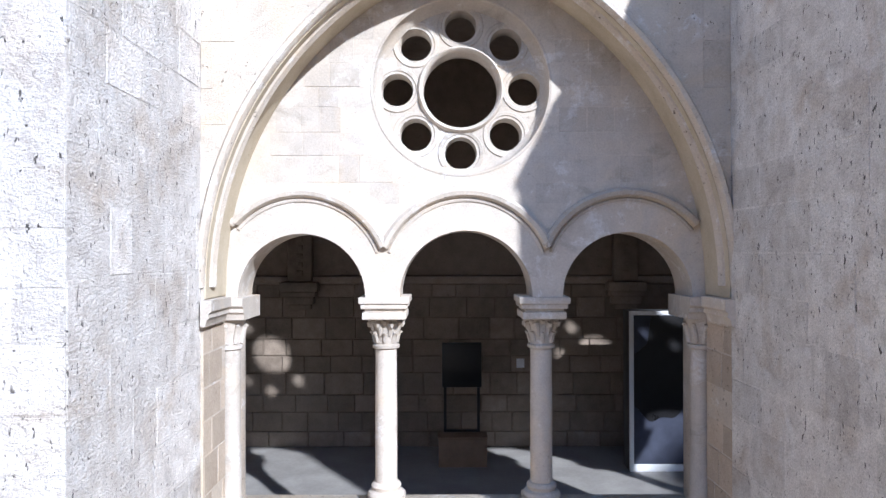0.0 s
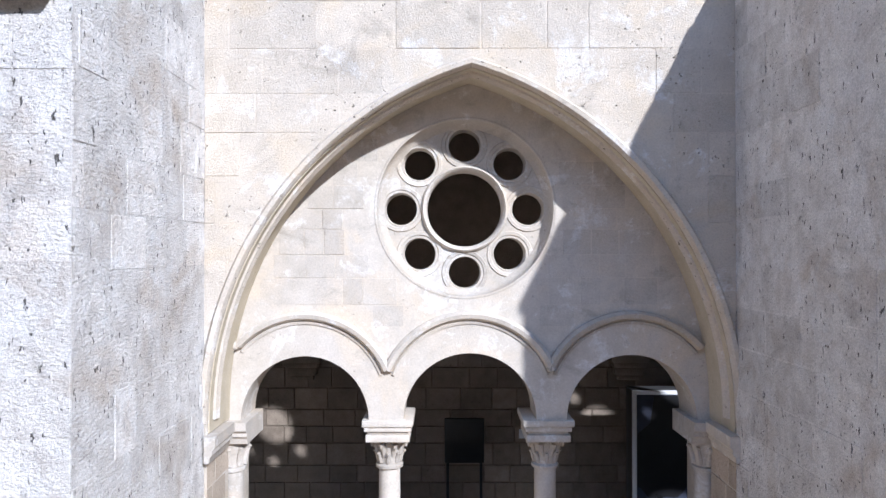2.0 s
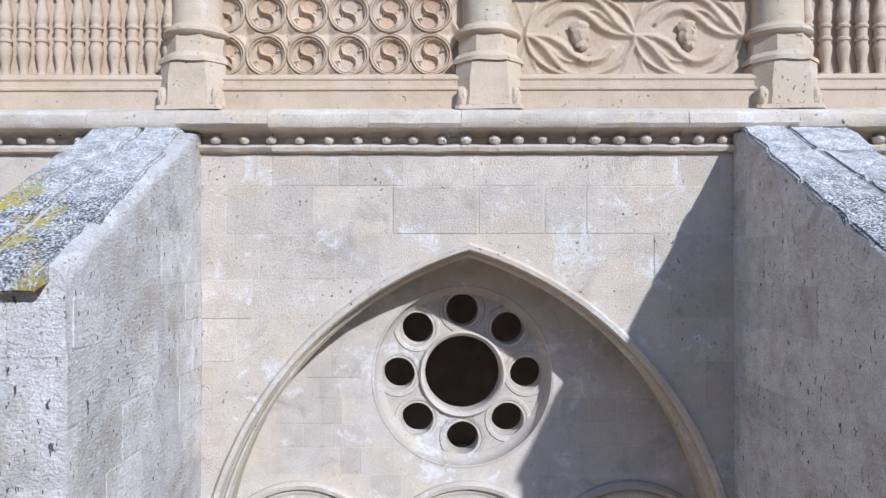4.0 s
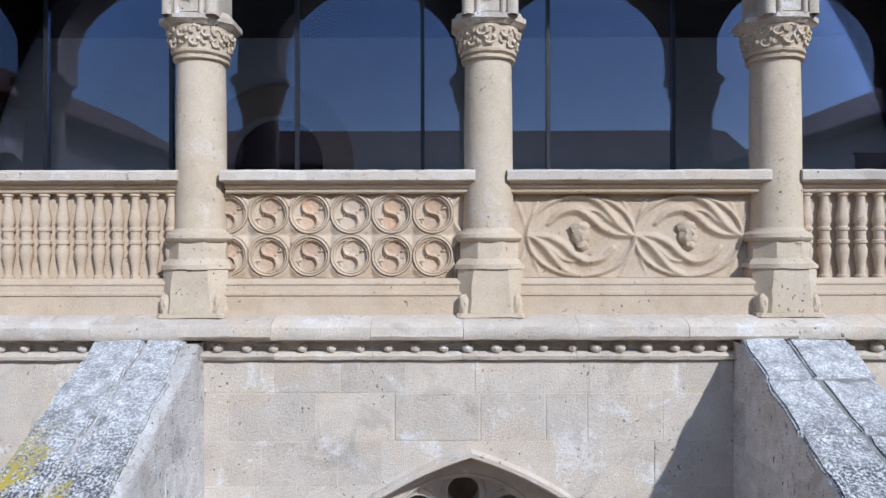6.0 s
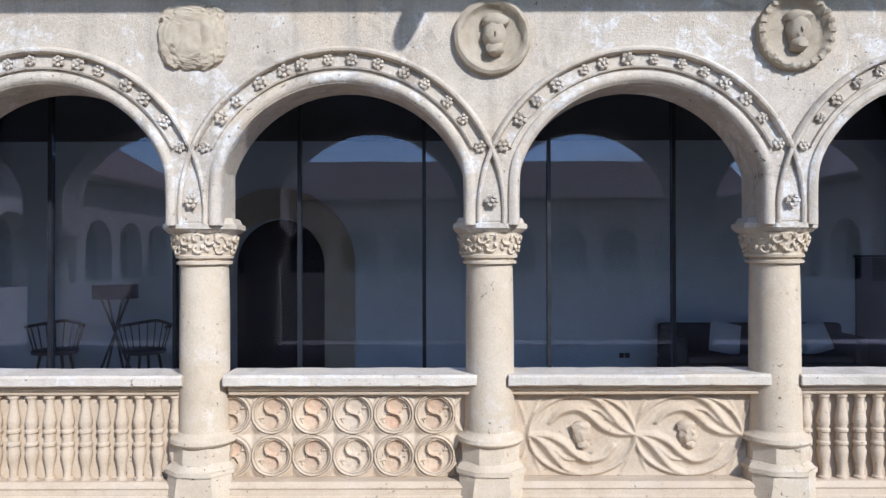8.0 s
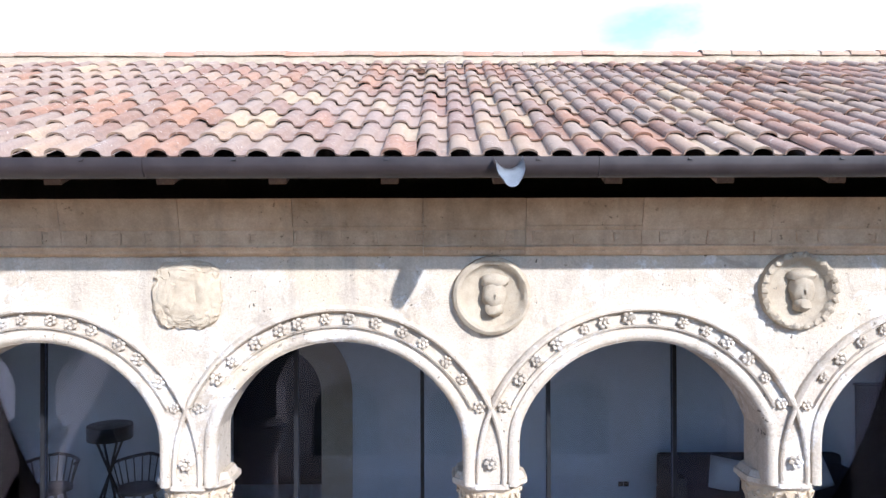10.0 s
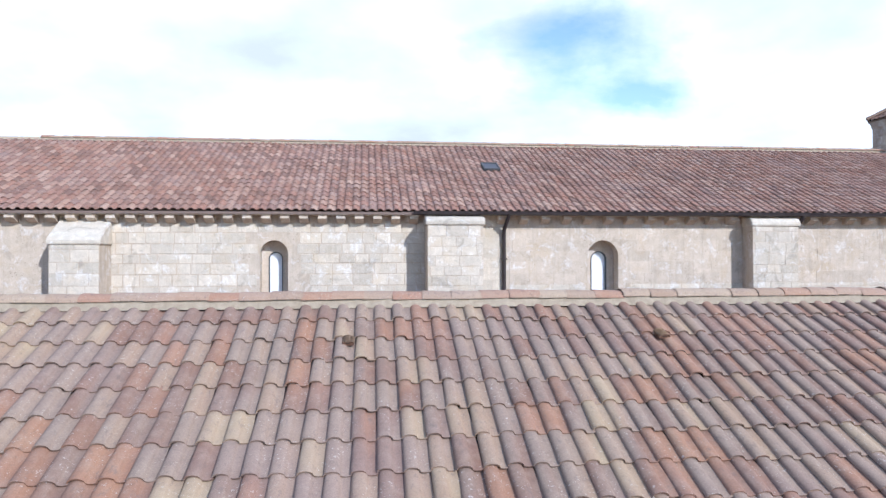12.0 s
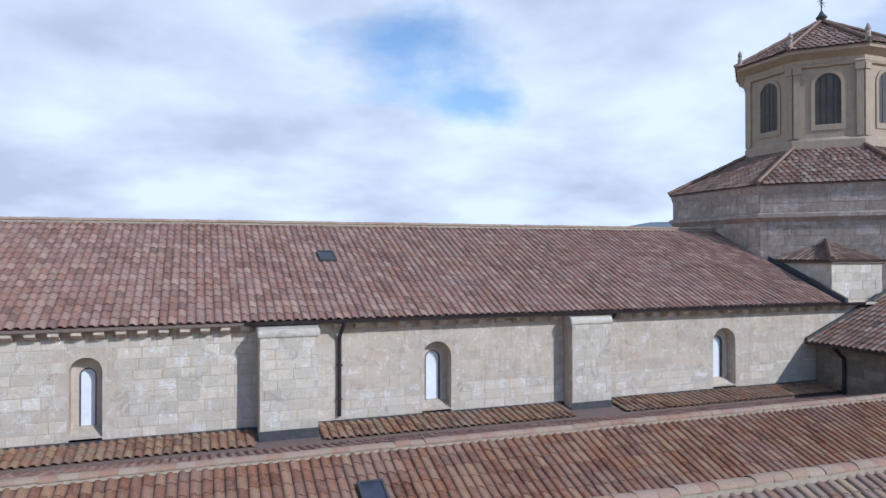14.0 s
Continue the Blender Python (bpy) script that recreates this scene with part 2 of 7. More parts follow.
OCHRE = stone("limestone_with_ochre_traces", (0.551, 0.414, 0.290), (0.446, 0.324, 0.220), (0.551, 0.360, 0.238), scale=1.6, pits=0.4, relief=0.010, warm=(0.532, 0.297, 0.176))
CORNICE = stone("stained_cornice_stone", (0.592, 0.427, 0.285), (0.384, 0.258, 0.159), (0.480, 0.362, 0.266), pits=0.6, relief=0.010, streak=0.4)
ROUNDEL = stone("roundel_stone", (0.47, 0.395, 0.295), (0.35, 0.28, 0.20), (0.40, 0.355, 0.295), scale=2.0, pits=0.6, relief=0.012)
JAMBS = stone("brown_jamb_stone", (0.560, 0.470, 0.375), (0.426, 0.347, 0.269), (0.493, 0.414, 0.336), pits=0.8, relief=0.03, vary=0.14, grain=0.4)
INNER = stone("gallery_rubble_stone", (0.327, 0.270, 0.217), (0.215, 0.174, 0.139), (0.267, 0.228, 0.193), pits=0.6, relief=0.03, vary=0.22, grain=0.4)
CHURCH = stone("church_ashlar", (0.634, 0.559, 0.463), (0.499, 0.437, 0.359), (0.544, 0.488, 0.400), pits=0.5, relief=0.03, vary=0.13, grain=0.4, streak=0.15, warm=(0.544, 0.445, 0.324), patch=0.6)
CHURCH2 = stone("church_smooth_ashlar", (0.590, 0.495, 0.402), (0.466, 0.388, 0.306), (0.532, 0.448, 0.364), scale=0.8, pits=0.9, relief=0.02, vary=0.08, grain=0.3, streak=0.25, warm=(0.494, 0.388, 0.278), patch=0.5)
DRUM = stone("drum_stone", (0.504, 0.414, 0.351), (0.324, 0.257, 0.216), (0.387, 0.315, 0.270), pits=0.5, relief=0.02, vary=0.15, streak=0.4, patch=0.4)
LANTERN = stone("lantern_stone", (0.464, 0.367, 0.271), (0.383, 0.297, 0.212), (0.392, 0.326, 0.256), scale=0.6, pits=0.2, relief=0.01, streak=0.25)


def coping_material():
    m = Mat("lichened_coping")
    f, g = m.noise(9.0, 6, 0.7), m.noise(55.0, 4, 0.75)
    col = m.mix(m.ramp(f, (0.35, 0.0), (0.65, 1.0)), (0.38, 0.375, 0.365), (0.80, 0.79, 0.77))
    lich = m.math("MULTIPLY", m.ramp(m.noise(1.9, 4, 0.6, distort=0.2), (0.50, 0.0), (0.56, 1.0)), m.ramp(m.noise(30.0, 4), (0.42, 0.1), (0.55, 1.0)))
    low = m.n.new("ShaderNodeSeparateXYZ")
    m.l.new(m.pos, low.inputs[0])
    crust = m.ramp(m.math("MULTIPLY", low.outputs["Y"], 0.2), (0.84, 1.0), (1.04, 0.48))
    col = m.mix(m.math("MULTIPLY", m.ramp(g, (0.445, 0.0), (0.53, 1.0)), m.math("MULTIPLY", crust, m.ramp(m.noise(5.0, 4, 0.6), (0.30, 0.6), (0.55, 1.0)))), col, (0.06, 0.06, 0.062))
    band = m.ramp(m.math("MULTIPLY", low.outputs["Y"], 0.2), (0.88, 1.0), (0.95, 0.0))
    west = m.ramp(m.math("ADD", m.math("MULTIPLY", low.outputs["X"], 0.1), 0.5), (0.42, 1.0), (0.52, 0.0))
    col = m.mix(m.math("MULTIPLY", m.math("MULTIPLY", lich, band), west), col, (0.42, 0.33, 0.07))
    return m.done(col, 0.95, ((f, 0.02, 0.7), (g, 0.008, 0.8)), spec=0.15)


COPING = coping_material()
PINK = [(0.0, (0.355, 0.255, 0.166)), (0.12, (0.396, 0.298, 0.196)), (0.25, (0.335, 0.230, 0.159)), (0.36, (0.303, 0.220, 0.167)), (0.48, (0.275, 0.202, 0.159)), (0.58, (0.247, 0.166, 0.130)), (0.68, (0.233, 0.138, 0.102)), (0.78, (0.297, 0.163, 0.109)), (0.88, (0.330, 0.184, 0.120)), (1.0, (0.329, 0.228, 0.159))]
BROWN = [(0.0, (0.180, 0.102, 0.080)), (0.2, (0.257, 0.133, 0.098)), (0.38, (0.308, 0.156, 0.112)), (0.55, (0.285, 0.168, 0.128)), (0.7, (0.385, 0.238, 0.177)), (0.82, (0.254, 0.156, 0.128)), (0.92, (0.414, 0.272, 0.208)), (1.0, (0.313, 0.156, 0.111))]
TILE = tile_clay("clay_tile", PINK, "object", drift=0.42)
TILE_J = tile_clay("clay_tile_field", PINK, "island", drift=0.42)
TILE_O = tile_clay("orange_clay_tile", [(0.0, (0.16, 0.085, 0.055)), (0.35, (0.30, 0.145, 0.08)), (0.6, (0.34, 0.215, 0.12)), (0.8, (0.24, 0.175, 0.105)), (1.0, (0.30, 0.165, 0.11))], "island", 0.35)
# darkened copy of the nave tile; on the annex it paints in shade
TILE_D = tile_clay("darkened_clay_tile", [(0.0, (0.086, 0.052, 0.041)), (0.2, (0.163, 0.087, 0.062)), (0.38, (0.215, 0.111, 0.077)), (0.55, (0.192, 0.125, 0.095)), (0.7, (0.292, 0.202, 0.148)), (0.82, (0.16, 0.112, 0.095)), (0.92, (0.321, 0.24, 0.181)), (1.0, (0.22, 0.112, 0.076))], "island", 0.5)
TILE_C = tile_clay("old_clay_tile", BROWN, "island", 0.45)
AISLE = [(0.0, (0.147, 0.063, 0.037)), (0.2, (0.220, 0.091, 0.050)), (0.4, (0.279, 0.121, 0.062)), (0.6, (0.242, 0.124, 0.073)), (0.8, (0.338, 0.190, 0.108)), (1.0, (0.192, 0.091, 0.058))]
TILE_A = tile_clay("aisle_clay_tile", AISLE, "island", 0.4)
TILE_AS = tile_clay("aisle_single_tile", AISLE, "object", 0.4)
TILE_CS = tile_clay("nave_single_tile", BROWN, "object", 0.45)
TILE_OS = tile_clay("orange_single_tile", [(0.0, (0.16, 0.085, 0.055)), (0.35, (0.30, 0.145, 0.08)), (0.6, (0.34, 0.215, 0.12)), (0.8, (0.24, 0.175, 0.105)), (1.0, (0.30, 0.165, 0.11))], "object", 0.35)
RIDGE = tile_clay("ridge_clay", [(0.0, (0.34, 0.235, 0.165)), (0.4, (0.41, 0.31, 0.225)), (0.7, (0.36, 0.20, 0.13)), (1.0, (0.39, 0.28, 0.205))], "object", 0.3)
BEDDING = stone("grey_bedding", (0.34, 0.33, 0.305), (0.18, 0.175, 0.16), (0.25, 0.24, 0.22), scale=2.0, relief=0.02, pits=0.3)
MORTAR = stone("lime_mortar", (0.46, 0.375, 0.28), (0.31, 0.25, 0.18), (0.37, 0.31, 0.235), scale=2.0, relief=0.02)
GUTTER = plain("dark_painted_metal", (0.022, 0.016, 0.017), (0.038, 0.028, 0.028), 5.0, 0.45, 0.0, spec=0.4)
ZINC = plain("weathered_zinc", (0.42, 0.45, 0.48), (0.55, 0.57, 0.60), 12.0, 0.42, 0.85)
LEAD = plain("dark_lead_flashing", (0.055, 0.055, 0.06), (0.10, 0.10, 0.105), 6.0, 0.6, 0.3)
WOOD = plain("dark_eaves_wood", (0.13, 0.092, 0.08), (0.22, 0.16, 0.13), 6.0, 0.7, stretch=(6, 1, 6))
FRAME = plain("black_window_frame", (0.012, 0.013, 0.016), (0.022, 0.023, 0.027), 5.0, 0.4)
PLASTER = plain("white_plaster", (0.68, 0.68, 0.67), (0.76, 0.76, 0.75), 2.0, 0.8)
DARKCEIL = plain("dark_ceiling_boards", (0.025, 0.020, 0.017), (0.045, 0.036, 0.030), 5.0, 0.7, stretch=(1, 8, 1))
FLOORING = plain("stone_floor_tiles", (0.26, 0.25, 0.24), (0.36, 0.35, 0.335), 2.5, 0.6)
GRAVEL = stone("courtyard_gravel", (0.470, 0.360, 0.255), (0.347, 0.260, 0.180), (0.403, 0.305, 0.216), scale=2.0, relief=0.03)
FABRIC = plain("dark_grey_fabric", (0.035, 0.036, 0.040), (0.055, 0.056, 0.062), 30.0, 0.9, relief=0.002)
CUSHION = plain("pale_linen", (0.55, 0.55, 0.54), (0.64, 0.64, 0.63), 40.0, 0.9)
DARKWOOD = plain("dark_stained_wood", (0.05, 0.042, 0.037), (0.085, 0.072, 0.062), 12.0, 0.55)
BOXWOOD = plain("brown_fibreboard", (0.20, 0.135, 0.09), (0.26, 0.18, 0.125), 6.0, 0.7)
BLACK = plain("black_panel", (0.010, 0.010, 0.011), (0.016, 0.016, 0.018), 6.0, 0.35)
OLDPANE = plain("dusty_brown_pane", (0.05, 0.042, 0.033), (0.09, 0.078, 0.062), 1.2, 0.45)
WHITE = plain("white_metal", (0.72, 0.73, 0.75), (0.80, 0.81, 0.83), 6.0, 0.4)
POSTER = plain("dark_blue_poster", (0.016, 0.018, 0.030), (0.060, 0.068, 0.10), 1.3, 0.42, spec=0.3)
ALABASTER = plain("white_window_sheet", (0.72, 0.74, 0.77), (0.82, 0.83, 0.86), 1.5, 0.35)
HILL = plain("distant_hill", (0.16, 0.20, 0.24), (0.20, 0.24, 0.28), 0.01, 0.95)


def glass_material(name, tint=(0.82, 0.88, 0.94)):
    m = bpy.data.materials.new(name)
    m.use_nodes = True
    n, l = m.node_tree.nodes, m.node_tree.links
    n.clear()
    out, mixer = n.new("ShaderNodeOutputMaterial"), n.new("ShaderNodeMixShader")
    clear, gloss, fr = n.new("ShaderNodeBsdfTransparent"), n.new("ShaderNodeBsdfGlossy"), n.new("ShaderNodeFresnel")
    clear.inputs["Color"].default_value = (*tint, 1)
    gloss.inputs["Roughness"].default_value = 0.0
    fr.inputs["IOR"].default_value = 1.78
    gloss.inputs["Color"].default_value = (0.46, 0.46, 0.60, 1)
    l.new(fr.outputs[0], mixer.inputs[0])
    l.new(clear.outputs[0], mixer.inputs[1])
    l.new(gloss.outputs[0], mixer.inputs[2])
    l.new(mixer.outputs[0], out.inputs[0])
    return m


GLASS = glass_material("window_glass")


# ---- mesh helpers ----
from mathutils.geometry import delaunay_2d_cdt as mathutils_cdt


def finish(me, mat, smooth):
    me.materials.append(mat)
    if smooth:
        for p in me.polygons:
            p.use_smooth = True
        me.set_sharp_from_angle(angle=radians(smooth))


def mesh_of(name, bm, mat, smooth=38):
    bmesh.ops.recalc_face_normals(bm, faces=bm.faces[:])
    me = bpy.data.meshes.new(name)
    bm.to_mesh(me)
    bm.free()
    finish(me, mat, smooth)
    return me


def part(name, bm, mat, parent=None, label="", smooth=38):
    """Links a bmesh as one mesh object, under a thing or a part."""
    ob = new(name, mesh_of(name, bm, mat, smooth))
    ob.parent = parent
    if label:
        tagged(ob, label)
    return ob


def piece(name, me, m, parent):
    """An object of its own on a shared mesh."""
    ob = new(name, me)
    ob.matrix_basis = m
    ob.parent = parent
    return ob


def thing(name, label, category, group="", kind="", at=(0, 0, 0)):
    ob = new(name)
    ob.location = at
    ob.empty_display_size = 0.1
    return tagged(ob, label, category, group, kind)


def struct(name, bm, mat, label, category, smooth=38):
    return tagged(part(name, bm, mat, None, "", smooth), label, category, kind="structure")


def box(bm, x0, x1, y0, y1, z0, z1, bevel=0.0):
    r = bmesh.ops.create_cube(bm, size=1.0, matrix=Matrix.Translation(((x0 + x1) / 2, (y0 + y1) / 2, (z0 + z1) / 2)) @ Matrix.Diagonal((x1 - x0, y1 - y0, z1 - z0, 1)))
    if bevel:
        es = list({e for v in r["verts"] for e in v.link_edges})
        bmesh.ops.bevel(bm, geom=es, offset=bevel, segments=2, profile=0.5, affect="EDGES")
    return bm


def boxed(*a, bevel=0.0):
    return box(bmesh.new(), *a, bevel=bevel)


def prism(bm, poly, a, b, axis="x"):
    """A closed polygon of (u, v) pushed from a to b: x axis (y, z), y axis (x, z), z axis (x, y)."""
    def at(u, v, w):
        return {"x": (w, u, v), "y": (u, w, v), "z": (u, v, w)}[axis]
    lo, hi = [bm.verts.new(at(u, v, a)) for u, v in poly], [bm.verts.new(at(u, v, b)) for u, v in poly]
    n = len(poly)
    for i in range(n):
        bm.faces.new((lo[i], lo[(i + 1) % n], hi[(i + 1) % n], hi[i]))
    bm.faces.new(lo[::-1])
    bm.faces.new(hi)
    return bm


def slab(bm, outline, holes, y0, y1):
    """A plate in the x-z plane with holes right through it, from y0 to y1."""
    from_loops, verts, edges = [outline, *holes], [], []
    for loop in from_loops:
        k = len(verts)
        verts += [Vector(p) for p in loop]
        edges += [(k + i, k + (i + 1) % len(loop)) for i in range(len(loop))]
    vs, es, fs, *_ = mathutils_cdt(verts, edges, [], 0, 1e-6)
    def inside(p, loop):
        hit = False
        for (ax, ay), (bx, by) in zip(loop, loop[1:] + loop[:1]):
            if (ay > p.y) != (by > p.y) and p.x < ax + (p.y - ay) * (bx - ax) / (by - ay):
                hit = not hit
        return hit
    mids = [sum((vs[i] for i in f), Vector((0.0, 0.0))) / len(f) for f in fs]
    fs = [f for f, c in zip(fs, mids) if inside(c, outline) and not any(inside(c, o) for o in holes)]
    front = [bm.verts.new((p.x, y0, p.y)) for p in vs]
    back = [bm.verts.new((p.x, y1, p.y)) for p in vs]
    count = {}
    for f in fs:
        bm.faces.new([front[i] for i in f])
        bm.faces.new([back[i] for i in reversed(f)])
        for i in range(len(f)):
            e = tuple(sorted((f[i], f[(i + 1) % len(f)])))
            count[e] = count.get(e, 0) + 1
    for (i, j), c in count.items():
        if c == 1:
            bm.faces.new((front[i], front[j], back[j], back[i]))
    for v in front + back:
        if not v.link_faces:
            bm.verts.remove(v)
    return bm


def circle(cx, cz, r, n=48, a0=0.0, a1=360.0, closed=True):
    k = n if closed else n + 1
    return [(cx + r * math.cos(radians(a0 + (a1 - a0) * i / n)), cz + r * math.sin(radians(a0 + (a1 - a0) * i / n))) for i in range(k)]


def ring(bm, cx, cz, profile, a0, a1, n):
    """A closed profile of (radius, y) swept round (cx, cz) from a0 to a1 degrees in the x-z plane."""
    full = abs(a1 - a0) >= 359.9
    rows = []
    for i in range(n if full else n + 1):
        a = radians(a0 + (a1 - a0) * i / n)
        rows.append([bm.verts.new((cx + r * math.cos(a), y, cz + r * math.sin(a))) for r, y in profile])
    m = len(profile)
    for i in range(n):
        p, q = rows[i], rows[(i + 1) % len(rows)]
        for j in range(m):
            bm.faces.new((p[j], p[(j + 1) % m], q[(j + 1) % m], q[j]))
    if not full:
        bm.faces.new(rows[0])
        bm.faces.new(rows[-1][::-1])
    return bm


def lathe(bm, profile, n=24, at=(0, 0, 0), a0=0.0, squash=1.0):
    """A profile of (radius, z) turned round the upright axis at that place."""
    rows = []
    for r, z in profile:
        rows.append([bm.verts.new((at[0] + r * math.cos(radians(a0) + 2 * math.pi * i / n), at[1] + squash * r * math.sin(radians(a0) + 2 * math.pi * i / n), at[2] + z)) for i in range(n)])
    for p, q in zip(rows, rows[1:]):
        for i in range(n):
            bm.faces.new((p[i], p[(i + 1) % n], q[(i + 1) % n], q[i]))
    bm.faces.new(rows[0][::-1])
    bm.faces.new(rows[-1])
    return bm


def tube(bm, points, radii, n=8, flat=1.0):
    """A round bar along points, tapering by radii; flat squeezes it along y."""
    rows = []
    for i, p in enumerate(points):
        p = Vector(p)
        d = (Vector(points[min(i + 1, len(points) - 1)]) - Vector(points[max(i - 1, 0)])).normalized()
        side = d.cross(Vector((0, 1, 0)))
        side = side.normalized() if side.length > 1e-4 else Vector((1, 0, 0))
        up = side.cross(d).normalized()
        rows.append([bm.verts.new(p + radii[i] * (math.cos(2 * math.pi * k / n) * side + flat * math.sin(2 * math.pi * k / n) * up)) for k in range(n)])
    for p, q in zip(rows, rows[1:]):
        for k in range(n):
            bm.faces.new((p[k], p[(k + 1) % n], q[(k + 1) % n], q[k]))
    bm.faces.new(rows[0][::-1])
    bm.faces.new(rows[-1])
    return bm


def blob(bm, cx, cy, cz, rx, ry, rz, sub=2, rough=0.0):
    r = bmesh.ops.create_icosphere(bm, subdivisions=sub, radius=1.0)
    for v in r["verts"]:
        k = 1.0 + rough * noise.noise(v.co * 2.3 + Vector((cx * 7, cy * 3, cz * 5)))
        v.co = Vector((cx + v.co.x * rx * k, cy + v.co.y * ry * k, cz + v.co.z * rz * k))
    return bm


def rough_up(bm, amount, scale=3.0):
    for v in bm.verts:
        v.co += amount * noise.noise_vector(v.co * scale)
    return bm


# one chamfered unit block, shared by all laid stones
def unit_block():
    bm = bmesh.new()
    c, f = 0.5, 0.488
    lo = [bm.verts.new(p) for p in ((-c, 0.5, -c), (c, 0.5, -c), (c, 0.5, c), (-c, 0.5, c))]
    mid = [bm.verts.new(p) for p in ((-c, -0.1, -c), (c, -0.1, -c), (c, -0.1, c), (-c, -0.1, c))]
    hi = [bm.verts.new(p) for p in ((-f, -0.5, -f), (f, -0.5, -f), (f, -0.5, f), (-f, -0.5, f))]
    for i in range(4):
        j = (i + 1) % 4
        bm.faces.new((lo[i], lo[j], mid[j], mid[i]))
        bm.faces.new((mid[i], mid[j], hi[j], hi[i]))
    bm.faces.new(hi)
    return bm


BLOCKS = {}


def lay_stones(parent, mat, turn, u0, u1, z0, z1, course, length, rnd, keep=None, depth=0.03, joint=0.010, proud=0.006):
    """Lays courses of chamfered stones on a face. turn is the pose whose x runs along the wall and whose -y faces out."""
    if mat.name not in BLOCKS:
        BLOCKS[mat.name] = mesh_of("stone", unit_block(), mat, 0)
    z = z0
    while z < z1 - 0.06:
        h = min(rnd.uniform(*course), z1 - z)
        if z1 - z - h < 0.1:
            h = z1 - z
        u = u0 - rnd.uniform(0.0, length[1])
        while u < u1:
            w = rnd.uniform(*length)
            a, b = max(u, u0), min(u + w, u1)
            u += w
            if b - a < 0.08 or (keep and not keep(a, b, z, z + h)):
                continue
            out = proud + rnd.uniform(-0.003, 0.004)
            m = turn @ Matrix.LocRotScale(((a + b) / 2, depth / 2 - out, z + h / 2), None, (b - a - joint, depth, h - joint))
            piece("stone", BLOCKS[mat.name], m, parent)
        z += h


# ---- ground and the lower gallery ----
LX0, LX1 = -14.0, 16.0  # how far the wing runs to both sides
FLOOR = -0.68
WALL_Y, SCREEN_Y, BACK_Y = 5.65, 6.20, 10.75

bm = bmesh.new()
box(bm, -2500, 2500, -2500, 2500, FLOOR - 0.9, FLOOR - 0.03)
ground = struct("ground", bm, GRAVEL, "pale gravel courtyard ground", "ground", 0)
struct("floor", boxed(LX0, LX1, WALL_Y, BACK_Y, FLOOR - 0.03, FLOOR), FLOORING, "grey stone slab floor of the lower gallery", "floor", 0)


def pointed(cx, spring, half, rise, n=26, foot=None):
    """The outline of a two-centred arch, from the left foot over the point to the right foot."""
    r = (half * half + rise * rise) / (2 * half)
    top = math.degrees(math.atan2(rise, r - half))
    left = circle(cx - half + r, spring, r, n, 180.0, 180.0 - top, False)
    right = circle(cx + half - r, spring, r, n, top, 0.0, False)
    pts = left + right[1:]
    if foot is not None:
        pts = [(cx - half, foot)] + pts + [(cx + half, foot)]
    return pts


CX, SPRING, HALF, RISE = 0.19, 2.05, 2.13, 2.87
BAY = [CX + 5.05 * k for k in (-2, -1, 0, 1, 2)]
bm = bmesh.new()
slab(bm, [(LX0, FLOOR - 0.5), (LX1, FLOOR - 0.5), (LX1, 5.715), (LX0, 5.715)], [pointed(c, SPRING, HALF, RISE, foot=FLOOR - 0.2) for c in BAY], WALL_Y, SCREEN_Y)
wall_lower = struct("wall_lower", bm, WALL, "cream limestone cloister wall with pointed arches", "wall", 0)


def arch_moulding(cx):
    """A thin hood roll and a hollow step that follow the pointed arch."""
    bm = bmesh.new()
    r = (HALF * HALF + RISE * RISE) / (2 * HALF)
    top = math.degrees(math.atan2(RISE, r - HALF))
    y = WALL_Y
    hood = [(r - 0.005, y - 0.02), (r + 0.012, y - 0.045), (r + 0.045, y - 0.05), (r + 0.065, y - 0.025), (r + 0.07, y + 0.03), (r - 0.005, y + 0.03)]
    inner = [(r + 0.01, y + 0.10), (r - 0.03, y + 0.12), (r - 0.05, y + 0.17), (r - 0.03, y + 0.22), (r + 0.01, y + 0.24)]
    for prof in (hood, inner):
        ring(bm, cx - HALF + r, SPRING, prof, 180.0, 180.0 - top - 0.4, 30)
        ring(bm, cx + HALF - r, SPRING, prof, 0.0, top + 0.4, 30)
    return bm


for c in BAY:
    part("arch_moulding", arch_moulding(c), WALL, wall_lower, "thin rolled hood moulding")


# the pierced screen in each bay: rose above three round arches
ROSE = (0.153, 3.81)
ARCHES = [(-1.265, 0.565), (0.195, 0.59), (1.625, 0.575)]
A_SPRING = 1.935


def hole_places():
    return [(ROSE[0] + 0.578 * math.cos(radians(45 * k)), ROSE[1] + 0.578 * math.sin(radians(45 * k))) for k in range(8)]


